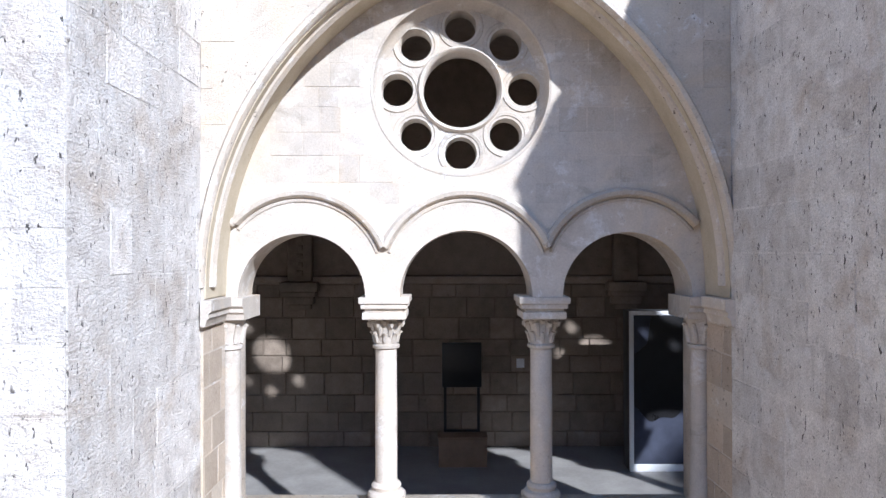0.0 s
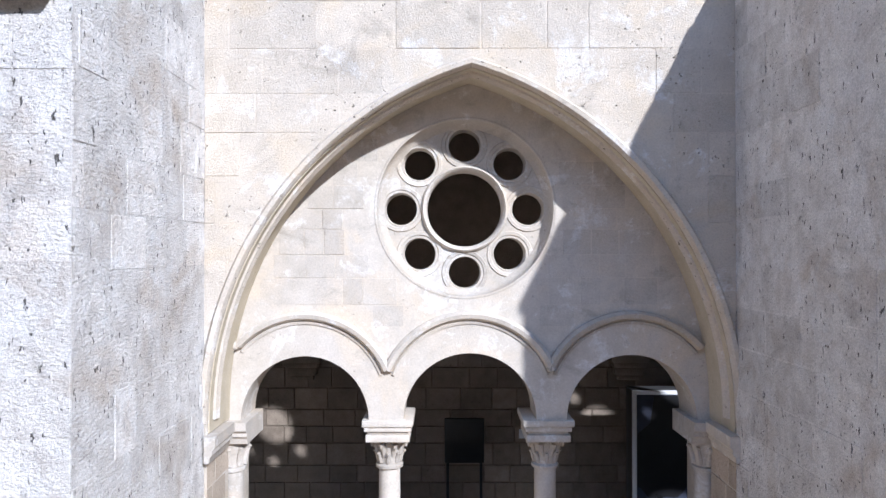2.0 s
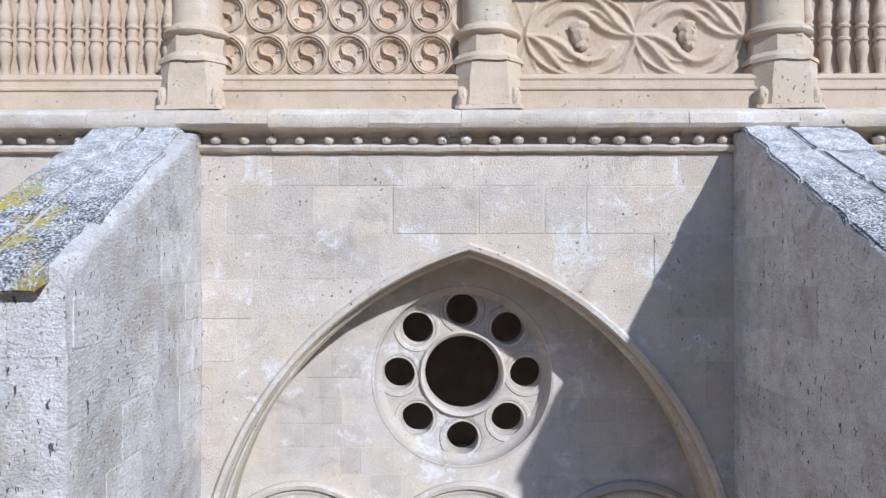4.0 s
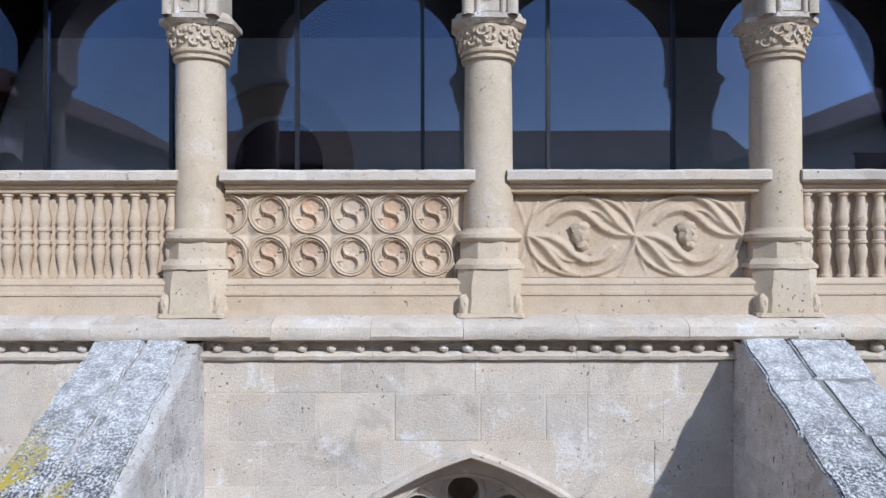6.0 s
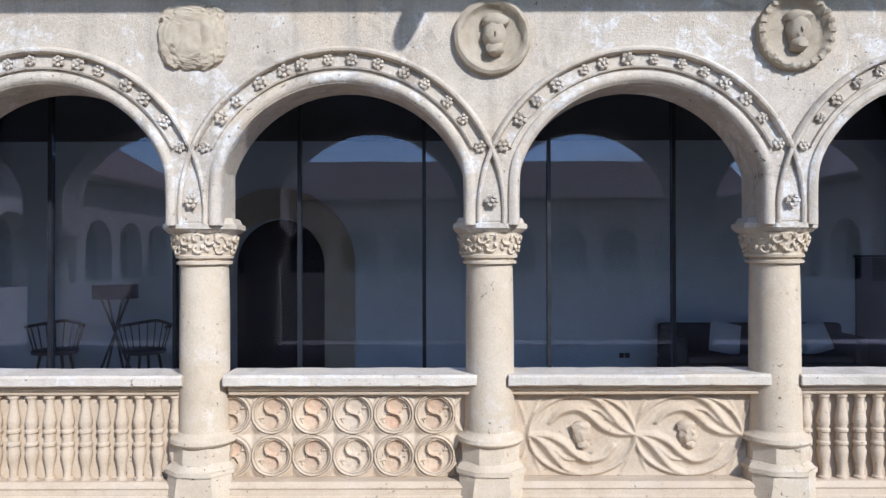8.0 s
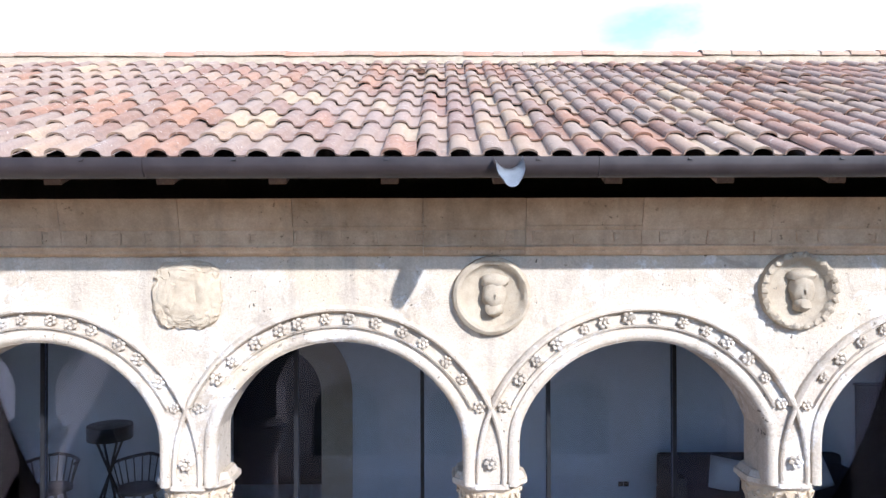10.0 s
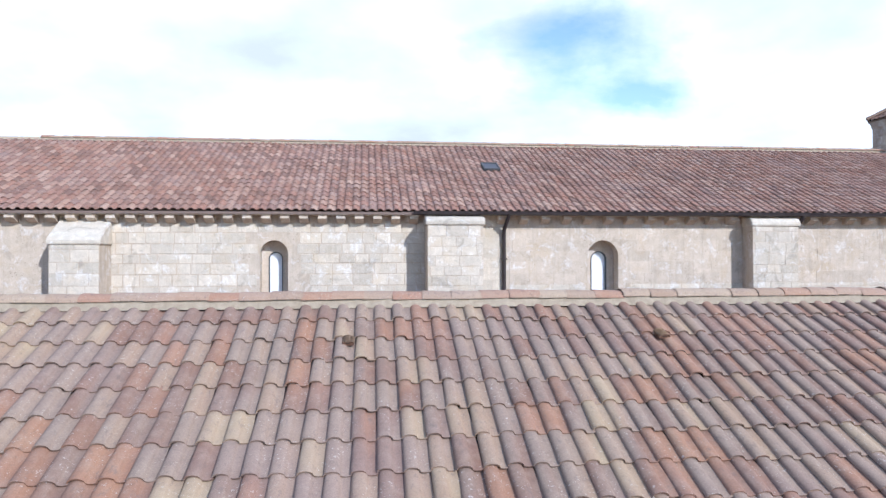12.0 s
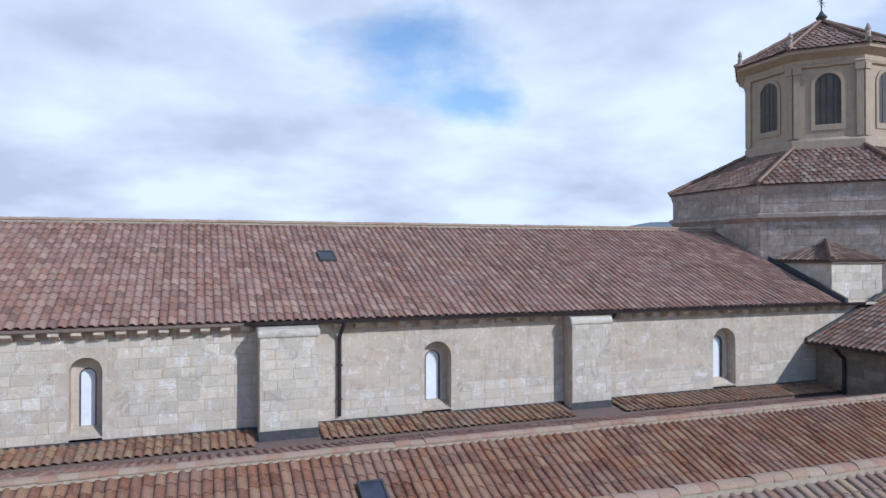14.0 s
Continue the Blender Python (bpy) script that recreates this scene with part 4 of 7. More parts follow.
def s_roundel(seed):
    """A carved disc: a double rim round two comma-shaped hollows that meet along an S."""
    rad = np.concatenate((np.linspace(0.004, 0.13, 32), np.linspace(0.133, 0.178, 22)))
    ang = np.linspace(0, 2 * math.pi, 97)[:-1]
    r, a = np.meshgrid(rad, ang, indexing="ij")
    u, v = r * np.cos(a), r * np.sin(a)
    # dished floor with an S-shaped bar across it and small cusps
    h = 0.006 + 0.014 * np.clip(r / 0.135, 0, 1) ** 3
    bar = spline([(0.016, 0.132), (-0.034, 0.116), (-0.061, 0.070), (-0.048, 0.022), (-0.014, 0.002)], 8)
    cusp = spline([(0.136, 0.056), (0.106, 0.046), (0.082, 0.040)], 6)
    beak = spline([(-0.020, 0.008), (-0.046, -0.004), (-0.060, -0.016)], 5)
    spur = spline([(0.104, 0.046), (0.090, 0.066), (0.086, 0.090)], 6)
    low = np.zeros_like(u)
    for s in (1, -1):
        h = np.maximum(h, ridge_height(u, v, s * bar, 0.024, 0.052, False))
        h = np.maximum(h, ridge_height(u, v, s * cusp, 0.019, 0.040, False))
        h = np.maximum(h, ridge_height(u, v, s * spur, 0.016, 0.034))
        h = np.maximum(h, ridge_height(u, v, s * beak, 0.015, 0.036))
        low = np.maximum(low, np.clip((0.074 - np.hypot(u - s * 0.012, v - s * 0.062)) / 0.012, 0, 1))
    h = np.maximum(h, ridge_height(u, v, np.array([(-0.014 + 0.004 * k, 0.002 - 0.0006 * k) for k in range(8)]), 0.024, 0.052, False))
    rim = np.maximum(0.050 * np.clip(1 - (np.abs(r - 0.141) / 0.0135) ** 2, 0, 1) ** 0.6, 0.066 * np.clip(1 - (np.abs(r - 0.160) / 0.0165) ** 2, 0, 1) ** 0.6)
    h = np.where(r > 0.137, np.maximum(rim, np.where(r < 0.158, 0.040, 0.0)), np.maximum(h, rim))
    off = Vector((seed * 3.7, seed * 1.3, 0.0))
    worn = np.array([[noise.noise(Vector((x * 14, 0, z * 14)) + off) + 0.6 * noise.noise(Vector((x * 45, 3, z * 45)) + off) for x, z in zip(ru, rv)] for ru, rv in zip(u, v)])
    h = h + 0.0042 * worn
    n, m = len(rad), len(ang)
    verts = [tuple(p) for p in np.stack((u, PAN_Y + 0.080 - h, v), 2).reshape(-1, 3)]
    faces = [(k * m + c, (k + 1) * m + c, (k + 1) * m + (c + 1) % m, k * m + (c + 1) % m) for k in range(n - 1) for c in range(m)] + [tuple(range(m))]
    me = bpy.data.meshes.new("s_roundel")
    me.from_pydata(verts, [], faces)
    finish(me, CARVE, 60)
    me.materials.append(OCHRE)
    tint = (low + 0.35 * worn > 0.55).reshape(-1)
    if seed < 3:
        for f in me.polygons:
            f.material_index = int(tint[f.vertices[0]])
    return me


def s_panel(x0, x1):
    """Two rows of circles, each with a sunk S of two lobes."""
    t = thing("balustrade", "carved limestone balustrade panel with rows of S-shaped tracery roundels", "balustrade", "balustrades of the upper gallery")
    rail_and_plinth(t, x0, x1)
    cx, step = -0.80, 0.342
    x0, x1 = x0 - 0.21, x1 + 0.12
    part("ground_slab", boxed(x0, x1, PAN_Y + 0.084, 5.98, 6.36, 7.06), CARVE, t)
    # the field between the circles, hollowed towards the middle of each spandrel
    xs, zs = np.linspace(x0, x1, 240), np.linspace(6.362, 7.058, 72)
    gx, gz = np.meshgrid(xs, zs)
    near = np.full_like(gx, 9.0)
    for z in (6.543, 6.897):
        for k in range(-4, 6):
            near = np.minimum(near, np.hypot(gx - cx - step * k, gz - z))
    h = 0.050 * np.clip((near - 0.156) / 0.020, 0, 1) - 0.036 * np.clip((near - 0.180) / 0.05, 0, 1)
    h = h + 0.0045 * np.array([[noise.noise(Vector((x * 11.0, 2.2, z * 11.0))) + 0.5 * noise.noise(Vector((x * 37.0, 5.0, z * 37.0))) for x in xs] for z in zs])
    nx = len(xs)
    me = bpy.data.meshes.new("field")
    me.from_pydata(np.stack((gx, PAN_Y + 0.080 - h, gz), 2).reshape(-1, 3).tolist(), [], [(r * nx + c, r * nx + c + 1, (r + 1) * nx + c + 1, (r + 1) * nx + c) for r in range(len(zs) - 1) for c in range(nx - 1)])
    finish(me, CARVE, 60)
    new("field", me).parent = t
    kinds = [s_roundel(k) for k in range(4)]
    for row, z in enumerate((6.543, 6.897)):
        for k in range(-3, 3):
            which = 3 if k == 0 else (k + 2 * row) % 3
            piece("s_roundel", kinds[which], Matrix.Translation((cx + step * k, 0, z)), t)
    return t


WHIRL = [  # control points of one half, half width, height
    ([(0.02, 0.335), (0.14, 0.285), (0.23, 0.19), (0.31, 0.09), (0.39, 0.025), (0.449, 0.0)], 0.060, 0.052),
    ([(-0.27, 0.10), (-0.18, 0.185), (-0.04, 0.215), (0.07, 0.155), (0.17, 0.065), (0.29, 0.012), (0.449, 0.0)], 0.056, 0.052),
    ([(0.03, 0.215), (0.14, 0.20), (0.24, 0.12), (0.33, 0.05), (0.43, 0.005)], 0.030, 0.034),
    ([(-0.36, 0.09), (-0.29, 0.19), (-0.19, 0.265)], 0.016, 0.013),
    ([(-0.32, 0.07), (-0.25, 0.155), (-0.16, 0.225)], 0.015, 0.012),
    ([(-0.40, 0.08), (-0.33, 0.20), (-0.24, 0.285)], 0.014, 0.011),
    ([(0.10, 0.15), (0.19, 0.13), (0.27, 0.06)], 0.016, 0.012),
]


def swirl_panel(x0, x1):
    """Two carved whirls of flame-shaped hollows, each round a small boss."""
    t = thing("balustrade", "carved limestone balustrade panel with two flamboyant whirls round carved bosses", "balustrade", "balustrades of the upper gallery")
    rail_and_plinth(t, x0, x1)
    part("ground_slab", boxed(x0 - 0.12, x1 + 0.11, PAN_Y + 0.084, 5.98, 6.36, 7.06), CARVE, t)
    mid, cz = 1.575, 6.71
    xs, zs = np.linspace(x0 - 0.12, x1 + 0.11, 210), np.linspace(6.362, 7.058, 76)
    gx, gz = np.meshgrid(xs, zs)
    h = np.zeros_like(gx)
    around = np.linspace(0, 2 * math.pi, 120)
    for cx in (mid - 0.449, mid + 0.449):
        u, v = gx - cx, gz - cz
        h = np.maximum(h, ridge_height(u, v, np.stack((0.449 * np.cos(around), 0.335 * np.sin(around)), 1), 0.030, 0.040, False))
        for ctrl, wide, high in WHIRL:
            line = spline(ctrl)
            for s in (1, -1):
                h = np.maximum(h, ridge_height(u, v, s * line, wide, high))
    for x in (mid - 0.898, mid, mid + 0.898):
        for s in (1, -1):
            for side in (-1, 1):
                line = np.array([(x + side * (0.02 + 0.09 * f ** 1.5), cz + s * (0.06 + 0.27 * f)) for f in np.linspace(0, 1, 12)])
                h = np.maximum(h, ridge_height(gx, gz, line, 0.022, 0.022))
    worn = np.array([[noise.noise(Vector((x * 9.0, 1.7, z * 9.0))) + 0.6 * noise.noise(Vector((x * 31.0, 4.1, z * 31.0))) for x in xs] for z in zs])
    h = h + 0.0035 * worn
    verts = np.stack((gx, PAN_Y + 0.080 - h, gz), 2).reshape(-1, 3)
    nx = len(xs)
    faces = [(r * nx + c, r * nx + c + 1, (r + 1) * nx + c + 1, (r + 1) * nx + c) for r in range(len(zs) - 1) for c in range(nx - 1)]
    me = bpy.data.meshes.new("whirl_relief")
    me.from_pydata(verts.tolist(), [], faces)
    finish(me, CARVE, 60)
    new("whirl_relief", me).parent = t
    y = PAN_Y + 0.066
    for cx in (mid - 0.449, mid + 0.449):
        bm = blob(bmesh.new(), cx, y + 0.0, cz + 0.02, 0.078, 0.055, 0.095, 3, 0.35)
        blob(bm, cx - 0.01, y - 0.015, cz + 0.075, 0.082, 0.05, 0.048, 2, 0.5)
        blob(bm, cx + 0.012, y + 0.0, cz - 0.075, 0.052, 0.045, 0.045, 2, 0.4)
        part("boss", rough_up(bm, 0.012, 30), CARVE, t, "small carved boss")
    return t


for k, (a, b) in enumerate(zip(COLS, COLS[1:])):
    x0, x1 = a + {4: 0.23, 5: 0.16}.get(k, 0.15), b - {4: 0.14, 5: 0.135}.get(k, 0.15)
    if k == 4:
        s_panel(x0, x1)
    elif k == 5:
        swirl_panel(x0, x1)
    elif 2 <= k <= 7:
        balusters(x0, x1)
    else:
        t = thing("balustrade", "limestone balustrade panel of the upper gallery", "balustrade", "balustrades of the upper gallery")
        rail_and_plinth(t, x0, x1)
        part("ground_slab", boxed(x0, x1, PAN_Y + 0.05, 5.98, 6.36, 7.06), CARVE, t)

# ---- upper columns ----
COL_Y = 5.86


def octagon(bm, w0, w1, z0, z1, y=0.0):
    return lathe(bm, [(w0 / 2 / math.cos(math.pi / 8), z0), (w1 / 2 / math.cos(math.pi / 8), z1)], 8, (0, y, 0), 22.5)


def cut_block(bm, h0, c0, z0, h1, c1, z1):
    """A square block with cut corners: half widths and cuts at both heights."""
    rows = []
    for h, c, z in ((h0, c0, z0), (h1, c1, z1)):
        pts = [(h - c, -h), (h, -h + c), (h, h - c), (h - c, h), (-h + c, h), (-h, h - c), (-h, -h + c), (-h + c, -h)]
        rows.append([bm.verts.new((x, y, z)) for x, y in pts])
    for k in range(8):
        bm.faces.new((rows[0][k], rows[0][(k + 1) % 8], rows[1][(k + 1) % 8], rows[1][k]))
    bm.faces.new(rows[0][::-1])
    bm.faces.new(rows[1])
    return bm


def gallery_column(x, seed):
    t = thing("gallery_column", "stout cream limestone column on an octagonal pedestal with a carved capital", "column", "columns of the upper gallery", at=(x, COL_Y, 0))
    bm = cut_block(bmesh.new(), 0.272, 0.02, 6.05, 0.270, 0.03, 6.085)
    cut_block(bm, 0.268, 0.105, 6.085, 0.262, 0.122, 6.44)
    cut_block(bm, 0.284, 0.15, 6.44, 0.284, 0.15, 6.475)
    cut_block(bm, 0.276, 0.147, 6.475, 0.242, 0.138, 6.52)
    cut_block(bm, 0.236, 0.134, 6.52, 0.236, 0.134, 6.66)
    for sx in (-1, 1):
        blob(bm, sx * 0.215, -0.215, 6.13, 0.045, 0.045, 0.105, 3, 0.3)
    bmesh.ops.subdivide_edges(bm, edges=bm.edges[:], cuts=3, use_grid_fill=True)
    part("pedestal", rough_up(bm, 0.011, 9.0), COLUMN, t, "octagonal pedestal with worn mouldings")
    part("base_ring", lathe(bmesh.new(), [(0.235, 6.655), (0.265, 6.665), (0.282, 6.69), (0.275, 6.72), (0.25, 6.735), (0.225, 6.75), (0.215, 6.77)], 32), COLUMN, t)
    part("shaft", lathe(bmesh.new(), [(0.213, 6.765), (0.210, 6.85), (0.205, 7.1), (0.203, 7.3), (0.202, 7.6), (0.198, 7.95), (0.193, 8.16)], 36), COLUMN, t)
    bm = lathe(bmesh.new(), [(0.195, 8.15), (0.225, 8.155), (0.228, 8.175), (0.205, 8.185), (0.205, 8.20), (0.232, 8.205), (0.236, 8.225), (0.222, 8.235), (0.235, 8.30), (0.255, 8.37), (0.265, 8.41)], 32)
    rnd = random.Random(seed)
    for k in range(16):
        a = 2 * math.pi * k / 16 + rnd.uniform(-0.08, 0.08)
        for j in range(2):
            r = 0.240 + 0.018 * j
            z = 8.285 + 0.072 * j + rnd.uniform(-0.01, 0.01)
            turn = 1 if (k + j) % 2 else -1
            pts = []
            for i in range(9):
                f = i / 8
                sw, rad = turn * (0.4 + 4.6 * f), 0.045 * (1 - 0.72 * f)
                pts.append((r * math.cos(a + rad / r * math.cos(sw)), r * math.sin(a + rad / r * math.cos(sw)), z + rad * math.sin(sw)))
            tube(bm, pts, [0.008, 0.012, 0.014, 0.014, 0.013, 0.012, 0.011, 0.010, 0.012], 5)
            blob(bm, (r + 0.008) * math.cos(a + 0.19), (r + 0.008) * math.sin(a + 0.19), z + 0.015, 0.016, 0.016, 0.022, 1, 0.3)
    part("capital", rough_up(bm, 0.005, 30), COLUMN, t, "drum capital with worn leaf carving")
    bm = octagon(bmesh.new(), 0.53, 0.60, 8.41, 8.445)
    octagon(bm, 0.61, 0.61, 8.445, 8.485)
    octagon(bm, 0.57, 0.52, 8.485, 8.535)
    part("abacus", rough_up(bm, 0.008, 9), UPPER, t, "chipped octagonal abacus")
    return t


for k, x in enumerate(COLS):
    gallery_column(x, k)

# ---- upper wall with round arches ----
UP_Y, UP_BACK = 5.575, 5.98
ARC_C = [(a + b) / 2 for a, b in zip(COLS, COLS[1:])]
A_Z, A_R, A_OUT = 8.575, 1.04, 1.335
JAMB = 0.985  # half width between the upright jambs below the curve


def stilted_roll(c, profile):
    """A moulding that climbs the upright jambs and bends without a break into the round arch."""
    path = []
    for i in range(57):
        a = math.pi * (i / 56) * 0.5
        d = JAMB - A_R * math.cos(a)
        path.append((JAMB - 0.5 * (math.sqrt(d * d + 0.0012) + d), A_Z + A_R * math.sin(a)))
    path = [(path[0][0], 8.47)] + path
    path += [(-x, z) for x, z in reversed(path[:-1])]
    bm = bmesh.new()
    rows = []
    for k, (x, z) in enumerate(path):
        p, q = path[max(k - 1, 0)], path[min(k + 1, len(path) - 1)]
        d = Vector((q[0] - p[0], q[1] - p[1])).normalized()
        rows.append([bm.verts.new((c + x + d.y * (r - A_R), y, z - d.x * (r - A_R))) for r, y in profile])
    for p, q in zip(rows, rows[1:]):
        for i in range(len(profile) - 1):
            bm.faces.new((p[i], p[i + 1], q[i + 1], q[i]))
    return bm


top_z = 10.72
outline = [(LX0, top_z), (LX0, 8.50)]
turn_up = math.degrees(math.acos(JAMB / A_R))
for c in ARC_C:
    outline += [(c - JAMB, 8.50)] + circle(c, A_Z, A_R, 36, 180.0 - turn_up, turn_up, False) + [(c + JAMB, 8.50)]
outline += [(LX1, 8.50), (LX1, top_z)]
wall_upper = struct("wall_upper", slab(bmesh.new(), outline[::-1], [], UP_Y, UP_BACK), UPPER, "pale limestone upper wall with round arches", "wall", 0)
meet = math.degrees(math.acos(PITCH / 2 / A_OUT))
for c in ARC_C:
    y = UP_Y
    hood = [(1.275, y + 0.02), (1.275, y - 0.034), (1.288, y - 0.054), (1.305, y - 0.058), (1.323, y - 0.043), (1.333, y - 0.024), (1.337, y + 0.02)]
    part("hood_moulding", ring(bmesh.new(), c, A_Z, hood, meet - 1.5, 180.0 - meet + 1.5, 44), UPPER, wall_upper, "rolled hood moulding")
    roll = [(1.043, y + 0.10), (1.038, y + 0.015), (1.05, y - 0.012), (1.072, y - 0.030), (1.102, y - 0.032), (1.125, y - 0.018), (1.134, y + 0.02)]
    part("arch_roll", stilted_roll(c, roll), UPPER, wall_upper)
    fillet = [(1.160, y + 0.02), (1.155, y - 0.022), (1.17, y - 0.03), (1.18, y + 0.02)]
    part("fillet", ring(bmesh.new(), c, A_Z, fillet, 26, 154, 40), UPPER, wall_upper)


def rosette():
    bm = blob(bmesh.new(), 0, -0.02, 0, 0.018, 0.018, 0.018, 1)
    for k in range(6):
        a = k * math.pi / 3
        blob(bm, 0.034 * math.cos(a), -0.008, 0.034 * math.sin(a), 0.020, 0.017, 0.020, 1)
    return rough_up(bm, 0.004, 40)


ros_me = mesh_of("rosette", rosette(), UPPER)
rnd = random.Random(11)
for c in ARC_C[2:9]:
    for a in (26, 37, 47, 57.5, 67, 76, 85, 94, 104, 113, 123, 133, 143, 154):
        a = radians(a + rnd.uniform(-1.3, 1.3))
        s = rnd.uniform(0.85, 1.15)
        piece("rosette", ros_me, Matrix.LocRotScale((c + 1.225 * math.cos(a), UP_Y - 0.012, A_Z + 1.225 * math.sin(a)), Euler((0, rnd.uniform(0, 6), 0)), (s, s, s)), wall_upper)
for x in COLS[2:10]:
    piece("rosette", ros_me, Matrix.LocRotScale((x, UP_Y - 0.03, 8.66), None, (1.1, 1.1, 1.1)), wall_upper)
    # pointed foot where two archivolts meet
    bm = bmesh.new()
    for s in (-1, 1):
        turns = [radians(-4.4 + 3.2 * i) for i in range(10)]
        pts = [(x + s * (1.304 * math.cos(a) - PITCH / 2), UP_Y - 0.006 - 0.028 * (i / 9) ** 2, A_Z + 1.304 * math.sin(a)) for i, a in enumerate(turns)]
        tube(bm, pts, [0.021] * 10, 9)
    part("foot_moulding", bm, UPPER, wall_upper)


def stone_roundel(x, z, kind):
    """A roundel in the spandrel; the carved head is left as one plain shape."""
    bm = bmesh.new()
    y = UP_Y
    if kind == "block":
        r = bmesh.ops.create_icosphere(bm, subdivisions=5, radius=1.0)
        for v in r["verts"]:
            u, d, w = (math.copysign(abs(c) ** 0.62, c) for c in v.co)
            v.co = Vector((x + 0.27 * u, y + 0.01 + 0.075 * d, z + 0.275 * w))
        rough_up(bm, 0.022, 9)
        rough_up(bm, 0.012, 27)
        rough_up(bm, 0.010, 55)
        label = "eroded lumpy stone boss set in the wall"
    else:
        prof = [(0.0001, y + 0.03), (0.0001, y - 0.005), (0.20, y - 0.008), (0.235, y - 0.025), (0.255, y - 0.06), (0.28, y - 0.07), (0.305, y - 0.055), (0.315, y + 0.03)]
        ring(bm, x, z, prof, 0, 360, 44)
        blob(bm, x + 0.02, y - 0.035, z + 0.01, 0.095, 0.075, 0.13, 3, 0.15)
        blob(bm, x + 0.02, y - 0.03, z + 0.12, 0.115, 0.07, 0.06, 2, 0.2)
        blob(bm, x + 0.02, y - 0.045, z - 0.10, 0.075, 0.06, 0.065, 2, 0.3)
        blob(bm, x + 0.02, y - 0.10, z + 0.0, 0.016, 0.025, 0.036, 1)
        if kind == "wreath":
            for k in range(22):
                a = 2 * math.pi * k / 22
                blob(bm, x + 0.282 * math.cos(a), y - 0.062, z + 0.282 * math.sin(a), 0.032, 0.022, 0.032, 1, 0.3)
        rough_up(bm, 0.008, 14)
        label = "worn stone roundel with a plain carved head"
    tagged(part("stone_roundel", bm, ROUNDEL, None, label), label, "relief", "roundels of the upper wall")


for x, z, kind in ((COLS[4] + 0.005, 9.99, "block"), (COLS[5] + 0.005, 9.975, "plain"), (COLS[6] + 0.03, 10.01, "wreath"), (COLS[3], 10.02, "plain"), (COLS[7], 10.02, "wreath")):
    stone_roundel(x, z, kind)
prof = [(5.60, 10.29), (5.54, 10.30), (5.522, 10.318), (5.522, 10.338), (5.498, 10.350), (5.490, 10.362), (5.495, 10.372), (5.51, 10.38), (5.505, 10.495), (5.488, 10.508), (5.480, 10.52), (5.482, 10.535), (5.465, 10.60), (5.43, 10.74), (6.2, 10.74), (6.2, 10.29)]
cornice = thing("cornice", "rain-stained brown stone cornice under the eaves", "trim", kind="structure")
x, rnd = LX0, random.Random(5)
while x < LX1:
    w = rnd.uniform(0.6, 1.3)
    part("cornice_stone", prism(bmesh.new(), [(y + rnd.uniform(-0.003, 0.003), z) for y, z in prof], x + 0.002, min(LX1, x + w) - 0.002), CORNICE, cornice)
    x += w

tab_bm = boxed(-0.008, 0.008, -0.014, 0.02, -0.045, 0.045, bevel=0.004)
box(tab_bm, 0.008, 0.05, -0.010, 0.02, 0.022, 0.038, 0.003)
box(tab_bm, 0.008, 0.04, -0.012, 0.02, -0.030, -0.014, 0.003)
tab_me = mesh_of("frieze_tab", tab_bm, CORNICE)
x = -5.4
while x < 5.6:
    piece("frieze_tab", tab_me, Matrix.LocRotScale((x, 5.507, 10.435 + rnd.uniform(-0.01, 0.01)), Euler((0, rnd.uniform(-0.15, 0.15), 0)), Vector((rnd.choice((-1.2, 1.0, 1.3)), 1, rnd.uniform(0.8, 1.15)))), cornice)
    x += rnd.uniform(0.16, 0.46)


# ---- cloister roof ----
EAVE_Y, EAVE_Z, R_SLOPE = 4.74, 10.955, 0.436
RIDGE_Y, RIDGE_Z = 8.83, 12.74


def tile_points(w, n=7):
    """Across one tile: a roll, then a shallow pan (u, height)."""
    roll = [(w * 0.64 * (0.5 - 0.5 * math.cos(math.pi * i / n)), 0.046 * math.sin(math.pi * i / n) ** 0.88 + 0.002) for i in range(n + 1)]
    return roll + [(w * 0.71, -0.005), (w * 0.82, -0.008), (w * 0.94, -0.005), (w * 1.06, 0.002)]


def tile_arrays(w, length, thick=0.014):
    """Vertices and faces of one tile; x across, y up the slope, z out of it."""
    pts = tile_points(w)
    k = len(pts)
    vs, fs = [], []
    for y, lift, squeeze in ((0.0, 0.023, 1.0), (length, 0.0, 0.94)):
        for u, h in pts:
            vs.append((w * 0.5 + (u - w * 0.5) * squeeze, y, h * squeeze + lift))
    for u, h in pts:
        vs.append((w * 0.5 + (u - w * 0.5) * 0.96, 0.004, h * 0.93 + 0.023 - thick))
    for i in range(k - 1):
        fs.append((i, i + 1, k + i + 1, k + i))
        fs.append((2 * k + i, 2 * k + i + 1, i + 1, i))
    return np.array(vs), np.array(fs)


def roof_frame(x, y, z, slope, back=False):
    """A pose at the eaves: x along them, y up the slope."""
    a = math.atan(slope)
    m = Matrix.Translation((x, y, z))
    if back:
        m = m @ Matrix.Rotation(math.pi, 4, "Z")
    return m @ Matrix.Rotation(a, 4, "X")


